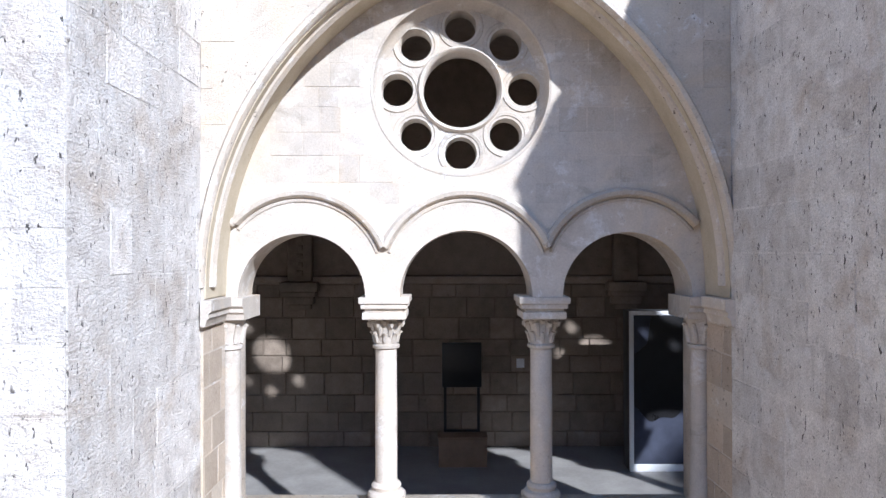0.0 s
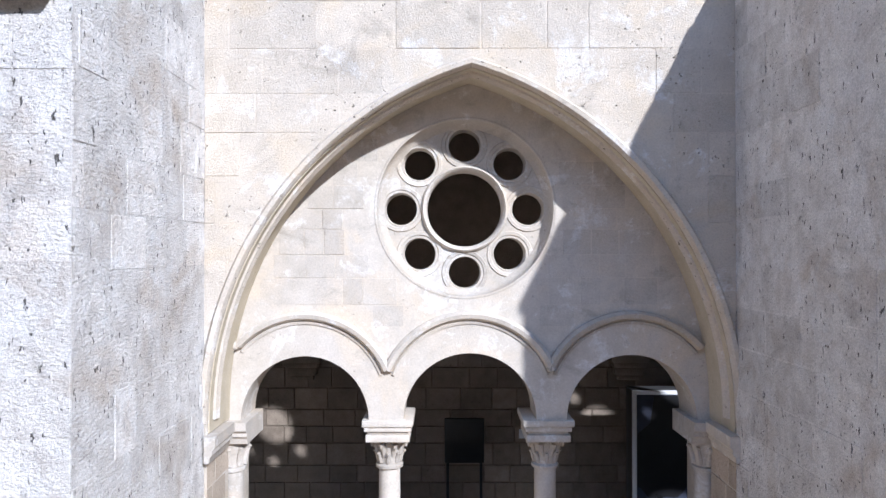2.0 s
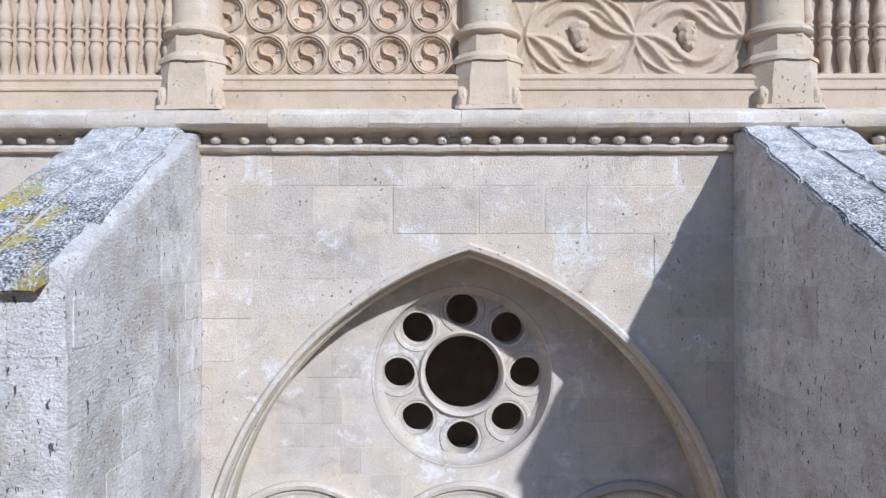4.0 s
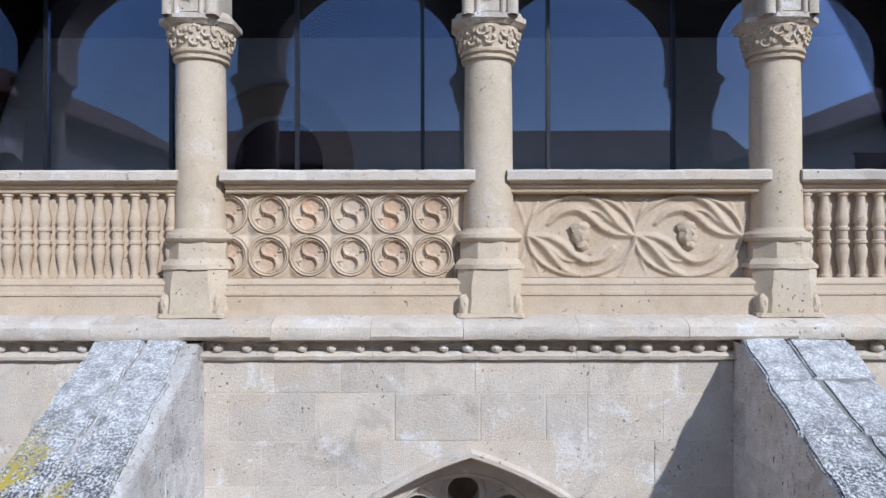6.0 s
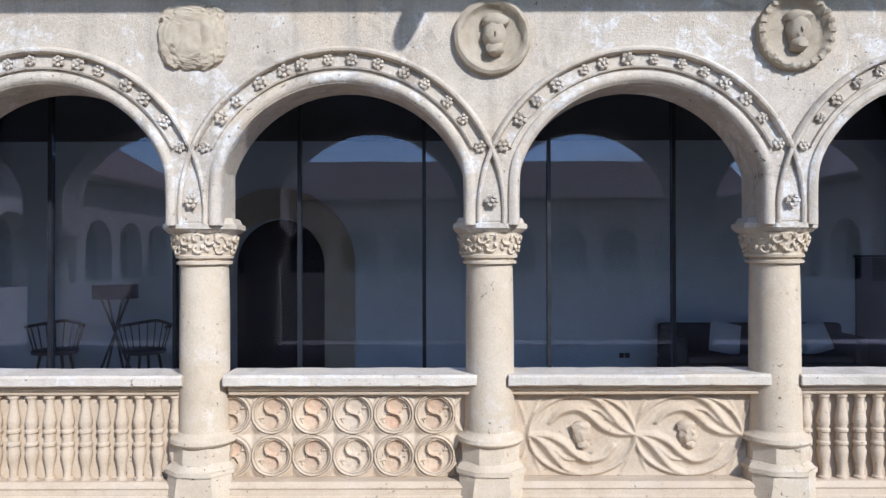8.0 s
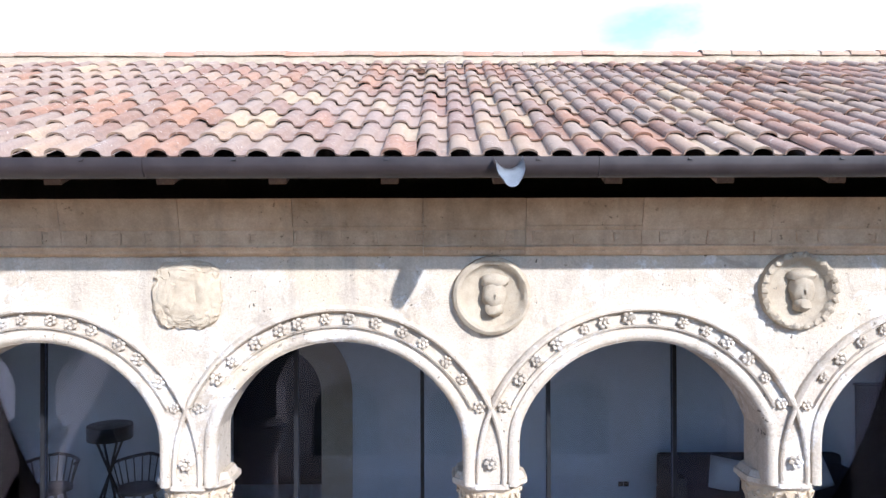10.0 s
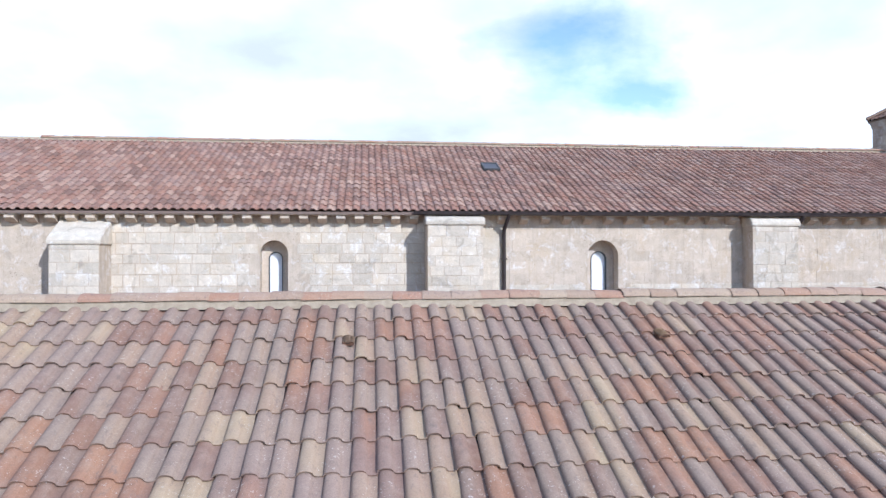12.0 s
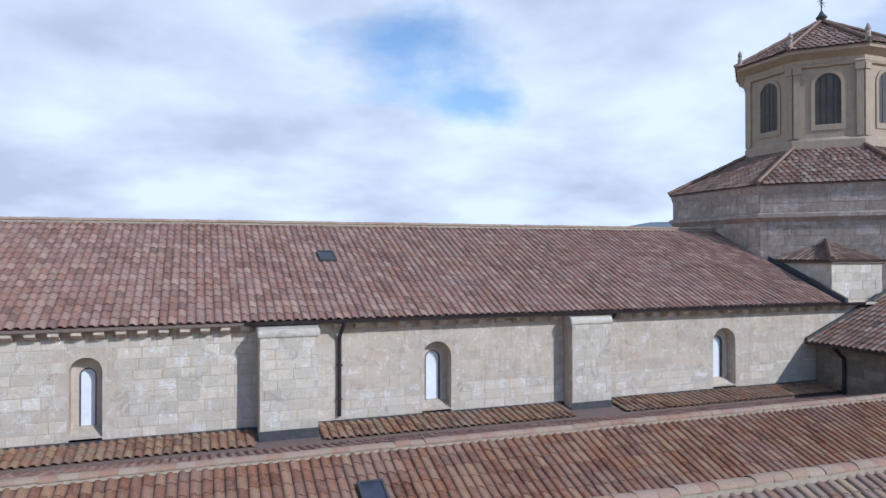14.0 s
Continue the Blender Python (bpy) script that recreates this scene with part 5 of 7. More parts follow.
def tile_field(name, base, nx, ny, w, step, mat, label, parent, seed, skip=None, keep=None):
    """All the tiles of a slope that are not laid singly, in one mesh."""
    rng = np.random.default_rng(seed)
    v0, f0 = tile_arrays(w, step * 1.12)
    V, F, count = [], [], 0
    for i in range(nx):
        jx = rng.normal(0, 0.004)
        for j in range(ny):
            if (skip and skip(i, j)) or (keep and not keep(i, j)):
                continue
            a = rng.normal(0, 0.012)
            c, s = math.cos(a), math.sin(a)
            v = v0.copy()
            vx = v[:, 0] * c - v[:, 1] * s
            v[:, 1] = v[:, 0] * s + v[:, 1] * c + j * step + rng.normal(0, 0.006)
            v[:, 0] = vx + i * w + jx
            v[:, 2] += rng.normal(0, 0.003) + 0.012 * math.sin(i * 0.37 + seed) * math.sin(j * 0.6)
            V.append(v)
            F.append(f0 + count * len(v0))
            count += 1
    me = bpy.data.meshes.new(name)
    me.from_pydata(np.concatenate(V).tolist(), [], np.concatenate(F).tolist())
    me.update()
    finish(me, mat, 50)
    ob = new(name, me)
    ob.matrix_basis = base
    ob.parent = parent
    return tagged(ob, label, kind="stuff")


TW, STEP = 0.226, 0.440
NX, NY = int((LX1 - LX0) / TW), 10
roof = thing("roof", "sloping clay tile roof of the cloister in mixed pink, cream and grey tiles", "roof", kind="structure")
deck = [(EAVE_Y + 0.03, EAVE_Z - 0.035), (RIDGE_Y, RIDGE_Z - 0.02), (13.2, RIDGE_Z - 0.02 - R_SLOPE * (13.2 - RIDGE_Y)), (13.2, 10.5), (RIDGE_Y, RIDGE_Z - 0.2), (EAVE_Y + 0.03, EAVE_Z - 0.10)]
part("deck", prism(bmesh.new(), deck, LX0, LX1), WOOD, roof, "dark wooden roof deck", 0)
front = roof_frame(LX0, EAVE_Y, EAVE_Z, R_SLOPE)
I0 = int((-3.2 - LX0) / TW)


def near(i, j):
    return I0 <= i < I0 + 30


tile_field("tile_field", front, NX, NY, TW, STEP, TILE_J, "clay tiles away from the middle of the roof", roof, 1, skip=near)
back = roof_frame(LX1, 13.2, RIDGE_Z - R_SLOPE * (13.2 - RIDGE_Y), R_SLOPE, True)
tile_field("tile_field", back, NX, 10, TW, STEP, TILE_J, "clay tiles of the rear slope", roof, 2)
# rafters, gutter and spout
for k in range(37):
    x = 0.385 + 0.787 * (k - 18)
    bm = prism(bmesh.new(), [(4.95, 10.80), (4.92, 10.90), (4.92, 11.0), (6.2, 11.52), (6.2, 11.37)], x - 0.06, x + 0.06)
    part("rafter", bm, WOOD, roof, "dark timber rafter end")
struct("eaves_boarding", prism(bmesh.new(), [(4.80, 10.90), (6.2, 11.50), (6.2, 11.53), (4.80, 10.93)], LX0, LX1), WOOD, "dark timber boarding under the eaves", "eaves", 0)
gut = thing("gutter", "long dark brown metal eaves gutter", "gutter")
sec = []
for i in range(9):
    a = math.pi + math.pi * i / 8
    sec.append((4.71 + 0.075 * math.cos(a), 10.90 + 0.085 * math.sin(a)))
x = LX0
while x < LX1 - 0.1:
    part("gutter_length", prism(bmesh.new(), sec[:9] + [(4.785, 10.93), (4.77, 10.93), (4.77, 10.90)] + [(4.71 + 0.06 * math.cos(a), 10.90 + 0.07 * math.sin(a)) for a in [2 * math.pi - math.pi * i / 8 for i in range(1, 8)]] + [(4.648, 10.90), (4.648, 10.948), (4.635, 10.948)], x, min(x + 3.0, LX1) - 0.004), GUTTER, gut)
    x += 3.0
for k in range(30):
    x = LX0 + 0.6 + k
    part("gutter_bracket", boxed(x - 0.015, x + 0.015, 4.625, 4.82, 10.925, 10.935), GUTTER, gut)
sp = thing("spout", "weathered zinc water spout hanging out of the gutter", "spout", at=(0.40, 4.62, 10.885))
bm = bmesh.new()
rows = []
for i in range(13):
    f = i / 12
    w = 0.092 * (1 - 0.45 * max(0, (f - 0.6) / 0.4) ** 2.2)
    y, z = -0.24 * f, 0.0 - 0.10 * f - 0.09 * f * f
    rows.append([bm.verts.new((w * math.sin(radians(a)), y, z + 0.075 - 0.095 * (math.cos(radians(a)) if abs(a) < 89 else 0.0) * (1 - 0.5 * f))) for a in range(-85, 86, 17)])
for p, q in zip(rows, rows[1:]):
    for k in range(len(p) - 1):
        bm.faces.new((p[k], p[k + 1], q[k + 1], q[k]))
bmesh.ops.solidify(bm, geom=bm.faces[:], thickness=0.004)
part("scoop", bm, ZINC, sp)

# ridge caps bedded in mortar
part("ridge_mortar", prism(bmesh.new(), [(RIDGE_Y - 0.17, RIDGE_Z - 0.05), (RIDGE_Y - 0.12, RIDGE_Z + 0.07), (RIDGE_Y + 0.12, RIDGE_Z + 0.07), (RIDGE_Y + 0.17, RIDGE_Z - 0.05)], LX0, LX1), MORTAR, roof, "rough lime mortar bed")


def ridge_cap():
    bm = bmesh.new()
    rows = []
    for x, r in ((0.0, 0.155), (0.02, 0.16), (0.40, 0.145)):
        rows.append([bm.verts.new((x, r * math.cos(math.pi * i / 10), 0.62 * r * math.sin(math.pi * i / 10))) for i in range(11)])
    rows.append([bm.verts.new((0.0, 0.138 * math.cos(math.pi * i / 10), 0.62 * 0.138 * math.sin(math.pi * i / 10))) for i in range(11)])
    for p, q in ((rows[0], rows[1]), (rows[1], rows[2]), (rows[3], rows[0])):
        for i in range(10):
            bm.faces.new((p[i], p[i + 1], q[i + 1], q[i]))
    return bm


cap_me = mesh_of("ridge_tile", ridge_cap(), RIDGE)


def ridge_row(x0, x1, y, z, parent, seed):
    rnd, x = random.Random(seed), x0
    while x < x1:
        piece("ridge_tile", cap_me, Matrix.LocRotScale((x, y, z + rnd.uniform(-0.006, 0.008)), Euler((0, rnd.uniform(-0.02, 0.02), rnd.uniform(-0.03, 0.03))), None), parent)
        x += 0.375


ridge_row(LX0, LX1, RIDGE_Y, RIDGE_Z + 0.055, roof, 4)


def vent_tile(x, y):
    t = thing("vent_tile", "small raised orange clay ventilation tile", "roof vent", "roof vents", at=(x, y, EAVE_Z + R_SLOPE * (y - EAVE_Y) + 0.065))
    t.scale = (0.85, 0.7, 0.8)
    t.rotation_euler.x = math.atan(R_SLOPE)
    bm = bmesh.new()
    rows = []
    for i in range(6):
        f = i / 5
        rows.append([bm.verts.new((0.085 * math.cos(math.pi * k / 8), -0.12 + 0.26 * f, -0.01 * f + (0.06 - 0.015 * f) * math.sin(math.pi * k / 8))) for k in range(9)])
    for p, q in zip(rows, rows[1:]):
        for k in range(8):
            bm.faces.new((p[k], p[k + 1], q[k + 1], q[k]))
    bmesh.ops.solidify(bm, geom=bm.faces[:], thickness=0.012)
    part("hood", bm, TILE_OS, t)
    part("front_plate", boxed(-0.075, 0.075, -0.108, -0.098, -0.012, 0.046), TILE_OS, t)
    # black strip on the closed plate paints the dark of a slot
    part("opening", boxed(-0.03, 0.03, -0.112, -0.10, 0.014, 0.024), BLACK, t, "black strip standing in for the dark vent slot")


vent_tile(-0.28, 7.86)
vent_tile(3.42, 7.9)

# ---- glazing and the room behind the arcade ----
GL_Y, ROOM_Y, ROOM_Z, WALK_Z = 6.78, 11.25, 6.17, 6.12
MULL = [-0.226 + 1.2225 * k for k in range(-9, 12)]
win = thing("window_1", "full-height tinted glazing with thin black mullions behind the arcade", "window", kind="structure")
for a, b in zip(MULL, MULL[1:]):
    pane = part("pane", boxed(a + 0.018, b - 0.018, GL_Y, GL_Y + 0.012, WALK_Z, 10.25), GLASS, win, "dark reflecting pane", 0)
    pane.visible_shadow = False
for a in MULL:
    part("mullion", boxed(a - 0.018, a + 0.018, GL_Y - 0.02, GL_Y + 0.05, WALK_Z, 10.25), FRAME, win, "thin black mullion", 0)
part("head", boxed(LX0, LX1, GL_Y - 0.02, GL_Y + 0.05, 10.25, 10.32), FRAME, win, "", 0)
struct("floor_walk", boxed(LX0, LX1, 5.75, GL_Y + 0.06, 5.56, WALK_Z), FLOORING, "grey stone floor of the arcade walk", "floor", 0)
struct("floor_upper", boxed(LX0, LX1, GL_Y + 0.062, ROOM_Y, 5.56, ROOM_Z), FLOORING, "grey stone floor of the upper gallery room", "floor", 0)
door_x, door_r, door_z = -2.75, 0.77, 8.04
hole = [(door_x - door_r, ROOM_Z + 0.01), (door_x - door_r, door_z)] + circle(door_x, door_z, door_r, 24, 180, 0, False)[1:-1] + [(door_x + door_r, door_z), (door_x + door_r, ROOM_Z + 0.01)]
wall_room = struct("wall_room", slab(bmesh.new(), [(LX0, ROOM_Z), (LX1, ROOM_Z), (LX1, 10.9), (LX0, 10.9)], [hole], ROOM_Y, ROOM_Y + 0.35), PLASTER, "white plastered back wall of the gallery room", "wall", 0)
# black sheets box in the doorway, standing in for the passage's shade
part("doorway_back", boxed(door_x - 1.2, door_x + 1.2, ROOM_Y + 1.2, ROOM_Y + 1.3, ROOM_Z, 10.0), BLACK, wall_room, "black sheet standing in for the unlit passage behind the doorway", 0)
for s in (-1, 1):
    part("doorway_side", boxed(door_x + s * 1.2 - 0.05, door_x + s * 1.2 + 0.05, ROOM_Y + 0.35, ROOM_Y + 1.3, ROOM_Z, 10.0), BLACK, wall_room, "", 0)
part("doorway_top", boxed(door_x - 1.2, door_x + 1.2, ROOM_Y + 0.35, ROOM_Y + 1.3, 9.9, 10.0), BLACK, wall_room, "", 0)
surround = ring(bmesh.new(), door_x, door_z, [(door_r, ROOM_Y - 0.03), (door_r + 0.50, ROOM_Y - 0.03), (door_r + 0.50, ROOM_Y), (door_r, ROOM_Y)], 0, 180, 28)
for s in (-1, 1):
    box(surround, *sorted((door_x + s * door_r, door_x + s * (door_r + 0.50))), ROOM_Y - 0.03, ROOM_Y, ROOM_Z, door_z)
part("doorway_surround", surround, COLUMN, wall_room, "dressed stone door surround")
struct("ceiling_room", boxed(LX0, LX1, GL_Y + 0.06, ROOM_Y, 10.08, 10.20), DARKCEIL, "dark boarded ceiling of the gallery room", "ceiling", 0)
for x in (LX0 - 0.2, LX1):
    struct("wall_end", boxed(x, x + 0.2, 5.65, 13.2, FLOOR, 10.9), WALL, "plain end wall of the wing", "wall", 0)
struct("wall_rear", boxed(LX0, LX1, 12.9, 13.2, FLOOR, 10.85), WALL, "plain rear wall of the wing", "wall", 0)


def spindle_chair(x, y, turn):
    t = thing("spindle_chair", "dark wooden barrel chair with a curved spindle back", "chair", "chairs in the gallery room", at=(x, y, ROOM_Z))
    t.rotation_euler.z = turn
    t.scale = (1.35, 1.2, 1.27)
    part("seat", lathe(bmesh.new(), [(0.20, 0.42), (0.245, 0.43), (0.25, 0.46), (0.23, 0.475)], 24), DARKWOOD, t)
    arc = [(0.30 * math.cos(a), 0.27 * math.sin(a), 0.80 - 0.05 * abs(math.cos(a))) for a in [radians(-10 + 200 * i / 20) for i in range(21)]]
    part("top_rail", tube(bmesh.new(), arc, [0.020] * 21, 8), DARKWOOD, t)
    for i in range(11):
        a = radians(-5 + 190 * i / 10)
        part("spindle", tube(bmesh.new(), [(0.225 * math.cos(a), 0.21 * math.sin(a), 0.45), (0.30 * math.cos(a), 0.27 * math.sin(a), 0.79 - 0.05 * abs(math.cos(a)))], [0.009, 0.008], 6), DARKWOOD, t)
    for a in (45, 135, 225, 315):
        c, s = math.cos(radians(a)), math.sin(radians(a))
        part("leg", tube(bmesh.new(), [(0.24 * c, 0.24 * s, 0.0), (0.16 * c, 0.16 * s, 0.43)], [0.012, 0.018], 8), DARKWOOD, t)


spindle_chair(-6.03, 10.6, 0.1)
spindle_chair(-4.66, 10.6, -0.15)
t = thing("tripod_lamp", "tripod floor lamp with crossed dark legs and a black drum shade", "floor lamp", at=(-4.98, 10.35, ROOM_Z))
part("shade", lathe(bmesh.new(), [(0.315, 1.40), (0.32, 1.41), (0.32, 1.60), (0.315, 1.61)], 32), BLACK, t, "black drum shade")
for a in (40, 140, 220, 320):
    c, s = math.cos(radians(a)), math.sin(radians(a))
    part("leg", tube(bmesh.new(), [(0.36 * c, 0.26 * s, 0.0), (-0.21 * c, -0.16 * s, 1.41)], [0.02, 0.018], 8), DARKWOOD, t)


def sofa(x, y, w):
    t = thing("sofa", "dark grey upholstered sofa against the white wall", "sofa", "sofas in the gallery room", at=(x, y, ROOM_Z))
    part("base", boxed(-w / 2, w / 2, -0.45, 0.45, 0.10, 0.40, bevel=0.03), FABRIC, t)
    part("backrest", boxed(-w / 2, w / 2, 0.22, 0.45, 0.40, 0.94, bevel=0.06), FABRIC, t)
    for s in (-1, 1):
        part("armrest", boxed(*sorted((s * w / 2, s * (w / 2 - 0.2))), -0.45, 0.45, 0.40, 0.80, bevel=0.05), FABRIC, t)
        part("seat_cushion", boxed(*sorted((s * 0.01, s * (w / 2 - 0.21))), -0.44, 0.22, 0.405, 0.52, bevel=0.04), FABRIC, t)
    for a in (-1, 1):
        for b in (-1, 1):
            part("foot", boxed(a * (w / 2 - 0.08) - 0.025, a * (w / 2 - 0.08) + 0.025, b * 0.38 - 0.025, b * 0.38 + 0.025, 0.0, 0.10), DARKWOOD, t)


sofa(4.87, 10.72, 2.9)


def cushion(x, y, z, tilt):
    bm = bmesh.new()
    for s in (1, -1):
        r = bmesh.ops.create_grid(bm, x_segments=10, y_segments=10, size=0.24)
        for v in r["verts"]:
            u, w = v.co.x / 0.24, v.co.y / 0.24
            v.co.z = s * 0.085 * (max(0, 1 - u ** 4) * max(0, 1 - w ** 4)) ** 0.6
    bmesh.ops.remove_doubles(bm, verts=bm.verts[:], dist=0.002)
    t = tagged(part("cushion", bm, CUSHION), "pale linen scatter cushion leaning on the sofa back", "cushion", "cushions")
    t.matrix_basis = Matrix.LocRotScale((x, y, z), Euler((radians(72), radians(tilt), 0)), None)


cushion(4.30, 10.60, ROOM_Z + 0.755, 12)
cushion(5.66, 10.60, ROOM_Z + 0.755, -15)
t = thing("wall_socket", "double black wall socket plate on the white wall", "socket", at=(2.92, ROOM_Y, 6.56))
for s in (-1, 1):
    part("plate", boxed(s * 0.045 - 0.04, s * 0.045 + 0.04, -0.012, 0.0, -0.04, 0.04, bevel=0.004), BLACK, t)

t = thing("wall_panel", "tall dark panel against the white wall beside the sofa", "cabinet", at=(7.55, ROOM_Y, 7.25))
part("board", boxed(-0.85, 0.85, -0.05, 0.0, -1.05, 0.90, bevel=0.006), BLACK, t)
part("edge_trim", boxed(-0.88, 0.88, -0.03, 0.0, 0.904, 0.94), FRAME, t)

# ---- the roof between the cloister and the church ----
R2_Y, R2_Z, S2 = 15.9, 11.86, 0.36
CX0, CX1 = -24.0, 26.0
aisle = thing("roof_aisle", "lower clay tile roof between the cloister and the church", "roof", kind="structure")
V_Y = 13.0
v_z = R2_Z - S2 * (R2_Y - V_Y)
part("deck", prism(bmesh.new(), [(V_Y, v_z - 0.06), (R2_Y, R2_Z - 0.06), (19.3, 11.12), (19.3, 10.6), (V_Y, 10.2)], CX0, CX1), WOOD, aisle, "", 0)
n2 = int((CX1 - CX0) / 0.232)
A_I, L_I, N_I = int((0.4 - CX0) / 0.232), int((4.2 - CX0) / 0.232), int((4.6 - CX0) / 0.24)
tile_field("tile_field", roof_frame(CX0, V_Y, v_z, S2), n2, 7, 0.232, 0.43, TILE_A, "brown clay tiles of the lower roof", aisle, 5, skip=lambda i, j: A_I <= i < A_I + 42)
tile_field("tile_field", roof_frame(CX1, 19.15, 11.17, (R2_Z - 11.17) / (19.15 - R2_Y), True), n2, 7, 0.232, 0.44, TILE_C, "brown clay tiles behind the lower ridge", aisle, 6)
part("ridge_mortar", prism(bmesh.new(), [(R2_Y - 0.145, R2_Z - 0.03), (R2_Y - 0.11, R2_Z + 0.05), (R2_Y + 0.11, R2_Z + 0.05), (R2_Y + 0.145, R2_Z - 0.03)], CX0, CX1), MORTAR, aisle)
ridge_row(-9.0, 25.0, R2_Y, R2_Z + 0.05, aisle, 8)
lean = thing("roof_lean_to", "narrow strip of orange clay tiles against the foot of the church wall", "roof", kind="structure")
part("deck", prism(bmesh.new(), [(19.15, 11.30), (20.32, 11.48), (20.32, 10.9), (19.15, 10.9)], CX0, CX1), WOOD, lean, "", 0)
BUTTS = [(1.66, 3.27), (11.55, 13.15), (-8.55, -7.26), (-17.6, -16.0)]
tile_field("tile_field", roof_frame(CX0, 19.12, 11.33, 0.155), n2, 3, 0.232, 0.42, TILE_O, "orange clay tiles under the church wall", lean, 9, skip=lambda i, j: L_I <= i < L_I + 30, keep=lambda i, j: not any(a - 0.28 < CX0 + 0.232 * i < b + 0.02 for a, b in BUTTS))
part("flashing", boxed(CX0, CX1, 20.24, 20.30, 11.45, 11.57), LEAD, lean, "dark lead flashing along the wall foot")


def skylight(x, y, z, slope, label):
    t = thing("skylight", label, "skylight", "roof windows")
    t.matrix_basis = Matrix.Translation((x, y, z)) @ Matrix.Rotation(math.atan(slope), 4, "X") @ Matrix.Scale(0.82, 4)
    for a in ((-0.36, 0.36, -0.48, -0.41), (-0.36, 0.36, 0.41, 0.48), (-0.36, -0.29, -0.41, 0.41), (0.29, 0.36, -0.41, 0.41)):
        part("frame_bar", boxed(*a, 0.0, 0.13, bevel=0.008), LEAD, t)
    part("pane", boxed(-0.29, 0.29, -0.41, 0.41, 0.085, 0.10), POSTER, t, "blue-grey roof pane")


skylight(3.6, 14.35, R2_Z - S2 * (R2_Y - 14.35) + 0.04, S2, "small dark framed roof window in the lower tile roof")

# ---- church nave ----
N_Y = 20.3
EV_Y, EV_Z, RG_Y, RG_Z = 19.85, 14.62, 26.82, 17.66
NS = (RG_Z - EV_Z) / (RG_Y - EV_Y)
WINS = [(-12.6, 0.40), (-2.74, 0.40), (7.13, 0.49), (18.45, 0.52)]


def win_hole(x, half):
    return [(x - half, 11.66), (x - half, 13.78 - half)] + circle(x, 13.78 - half, half, 20, 180, 0, False)[1:-1] + [(x + half, 13.78 - half), (x + half, 11.66)]


wall_church = struct("wall_church", slab(bmesh.new(), [(CX0, 10.0), (CX1, 10.0), (CX1, 14.66), (CX0, 14.66)], [win_hole(*w) for w in WINS], N_Y, N_Y + 0.9), CHURCH2, "pale stone nave wall with small round-headed windows", "wall", 0)
for k, (x, half) in enumerate(WINS):
    t = thing("window_%d" % (k + 2), "narrow round-headed window with a pale translucent sheet in a deep splay", "window", kind="structure")
    g = half * 0.52
    pts = [(x - half - 0.02, 11.62), (x + half + 0.02, 11.62)] + circle(x, 13.78 - half, half + 0.02, 20, 0, 180, False)
    inner = [(x - g, 11.88), (x - g, 13.45 - g)] + circle(x, 13.45 - g, g, 16, 180, 0, False)[1:-1] + [(x + g, 13.45 - g), (x + g, 11.88)]
    part("splay", slab(bmesh.new(), pts, [inner], N_Y + 0.42, N_Y + 0.62), CHURCH2, t)
    part("sill", prism(bmesh.new(), [(N_Y, 11.62), (N_Y + 0.42, 11.86), (N_Y + 0.42, 11.56), (N_Y, 11.56)], x - half, x + half), CHURCH2, t)
    pane = slab(bmesh.new(), inner, [], N_Y + 0.50, N_Y + 0.52)
    part("pane", pane, ALABASTER, t, "pale translucent sheet", 0)
    rim = ring(bmesh.new(), x, 13.45 - g, [(g - 0.03, N_Y + 0.41), (g, N_Y + 0.41), (g, N_Y + 0.5), (g - 0.03, N_Y + 0.5)], 0, 180, 16)
    for s in (-1, 1):
        box(rim, *sorted((x + s * g, x + s * (g - 0.03))), N_Y + 0.41, N_Y + 0.5, 11.88, 13.45 - g)
    part("window_frame", rim, LEAD, t, "thin dark frame")


def church_buttress(x0, x1, y, low=False):
    t = thing("buttress", "square church buttress of pale ashlar with a sloping stone cap", "buttress", "buttresses of the nave")
    z = 14.2 if not low else 13.65
    part("body", boxed(x0, x1, y, N_Y, 10.9, z), CHURCH2, t)
    bm = prism(bmesh.new(), [(y - 0.05, z), (y - 0.06, z + 0.10), (y + 0.02, z + 0.22), (N_Y - 0.003, z + (0.34 if not low else 0.75)), (N_Y - 0.003, z)], x0 - 0.05, x1 + 0.05)
    bmesh.ops.bevel(bm, geom=bm.edges[:], offset=0.02, segments=2, affect="EDGES")
    part("cap", bm, CHURCH, t, "weathered sloping cap stone")
    part("flashing", boxed(x0 - 0.015, x1 + 0.015, y - 0.02, y, 10.9, 11.62), LEAD, t, "dark lead flashing")
    lay_stones(t, CHURCH, Matrix.Translation((0, y, 0)), x0, x1, 11.62, z, (0.24, 0.36), (0.35, 0.7), random.Random(int(x0 * 10) + 50), joint=0.02, proud=0.008)
    return t


church_buttress(1.66, 3.27, 19.45)
church_buttress(11.66, 13.15, 19.72)
church_buttress(-8.55, -7.26, 19.45, low=True)
church_buttress(-17.6, -16.0, 19.45)
rnd = random.Random(21)


def off_windows(a, b, z, w):
    for x, half in WINS:
        if a < x + half + 0.03 and b > x - half - 0.03 and z < 13.82:
            return False
    return True


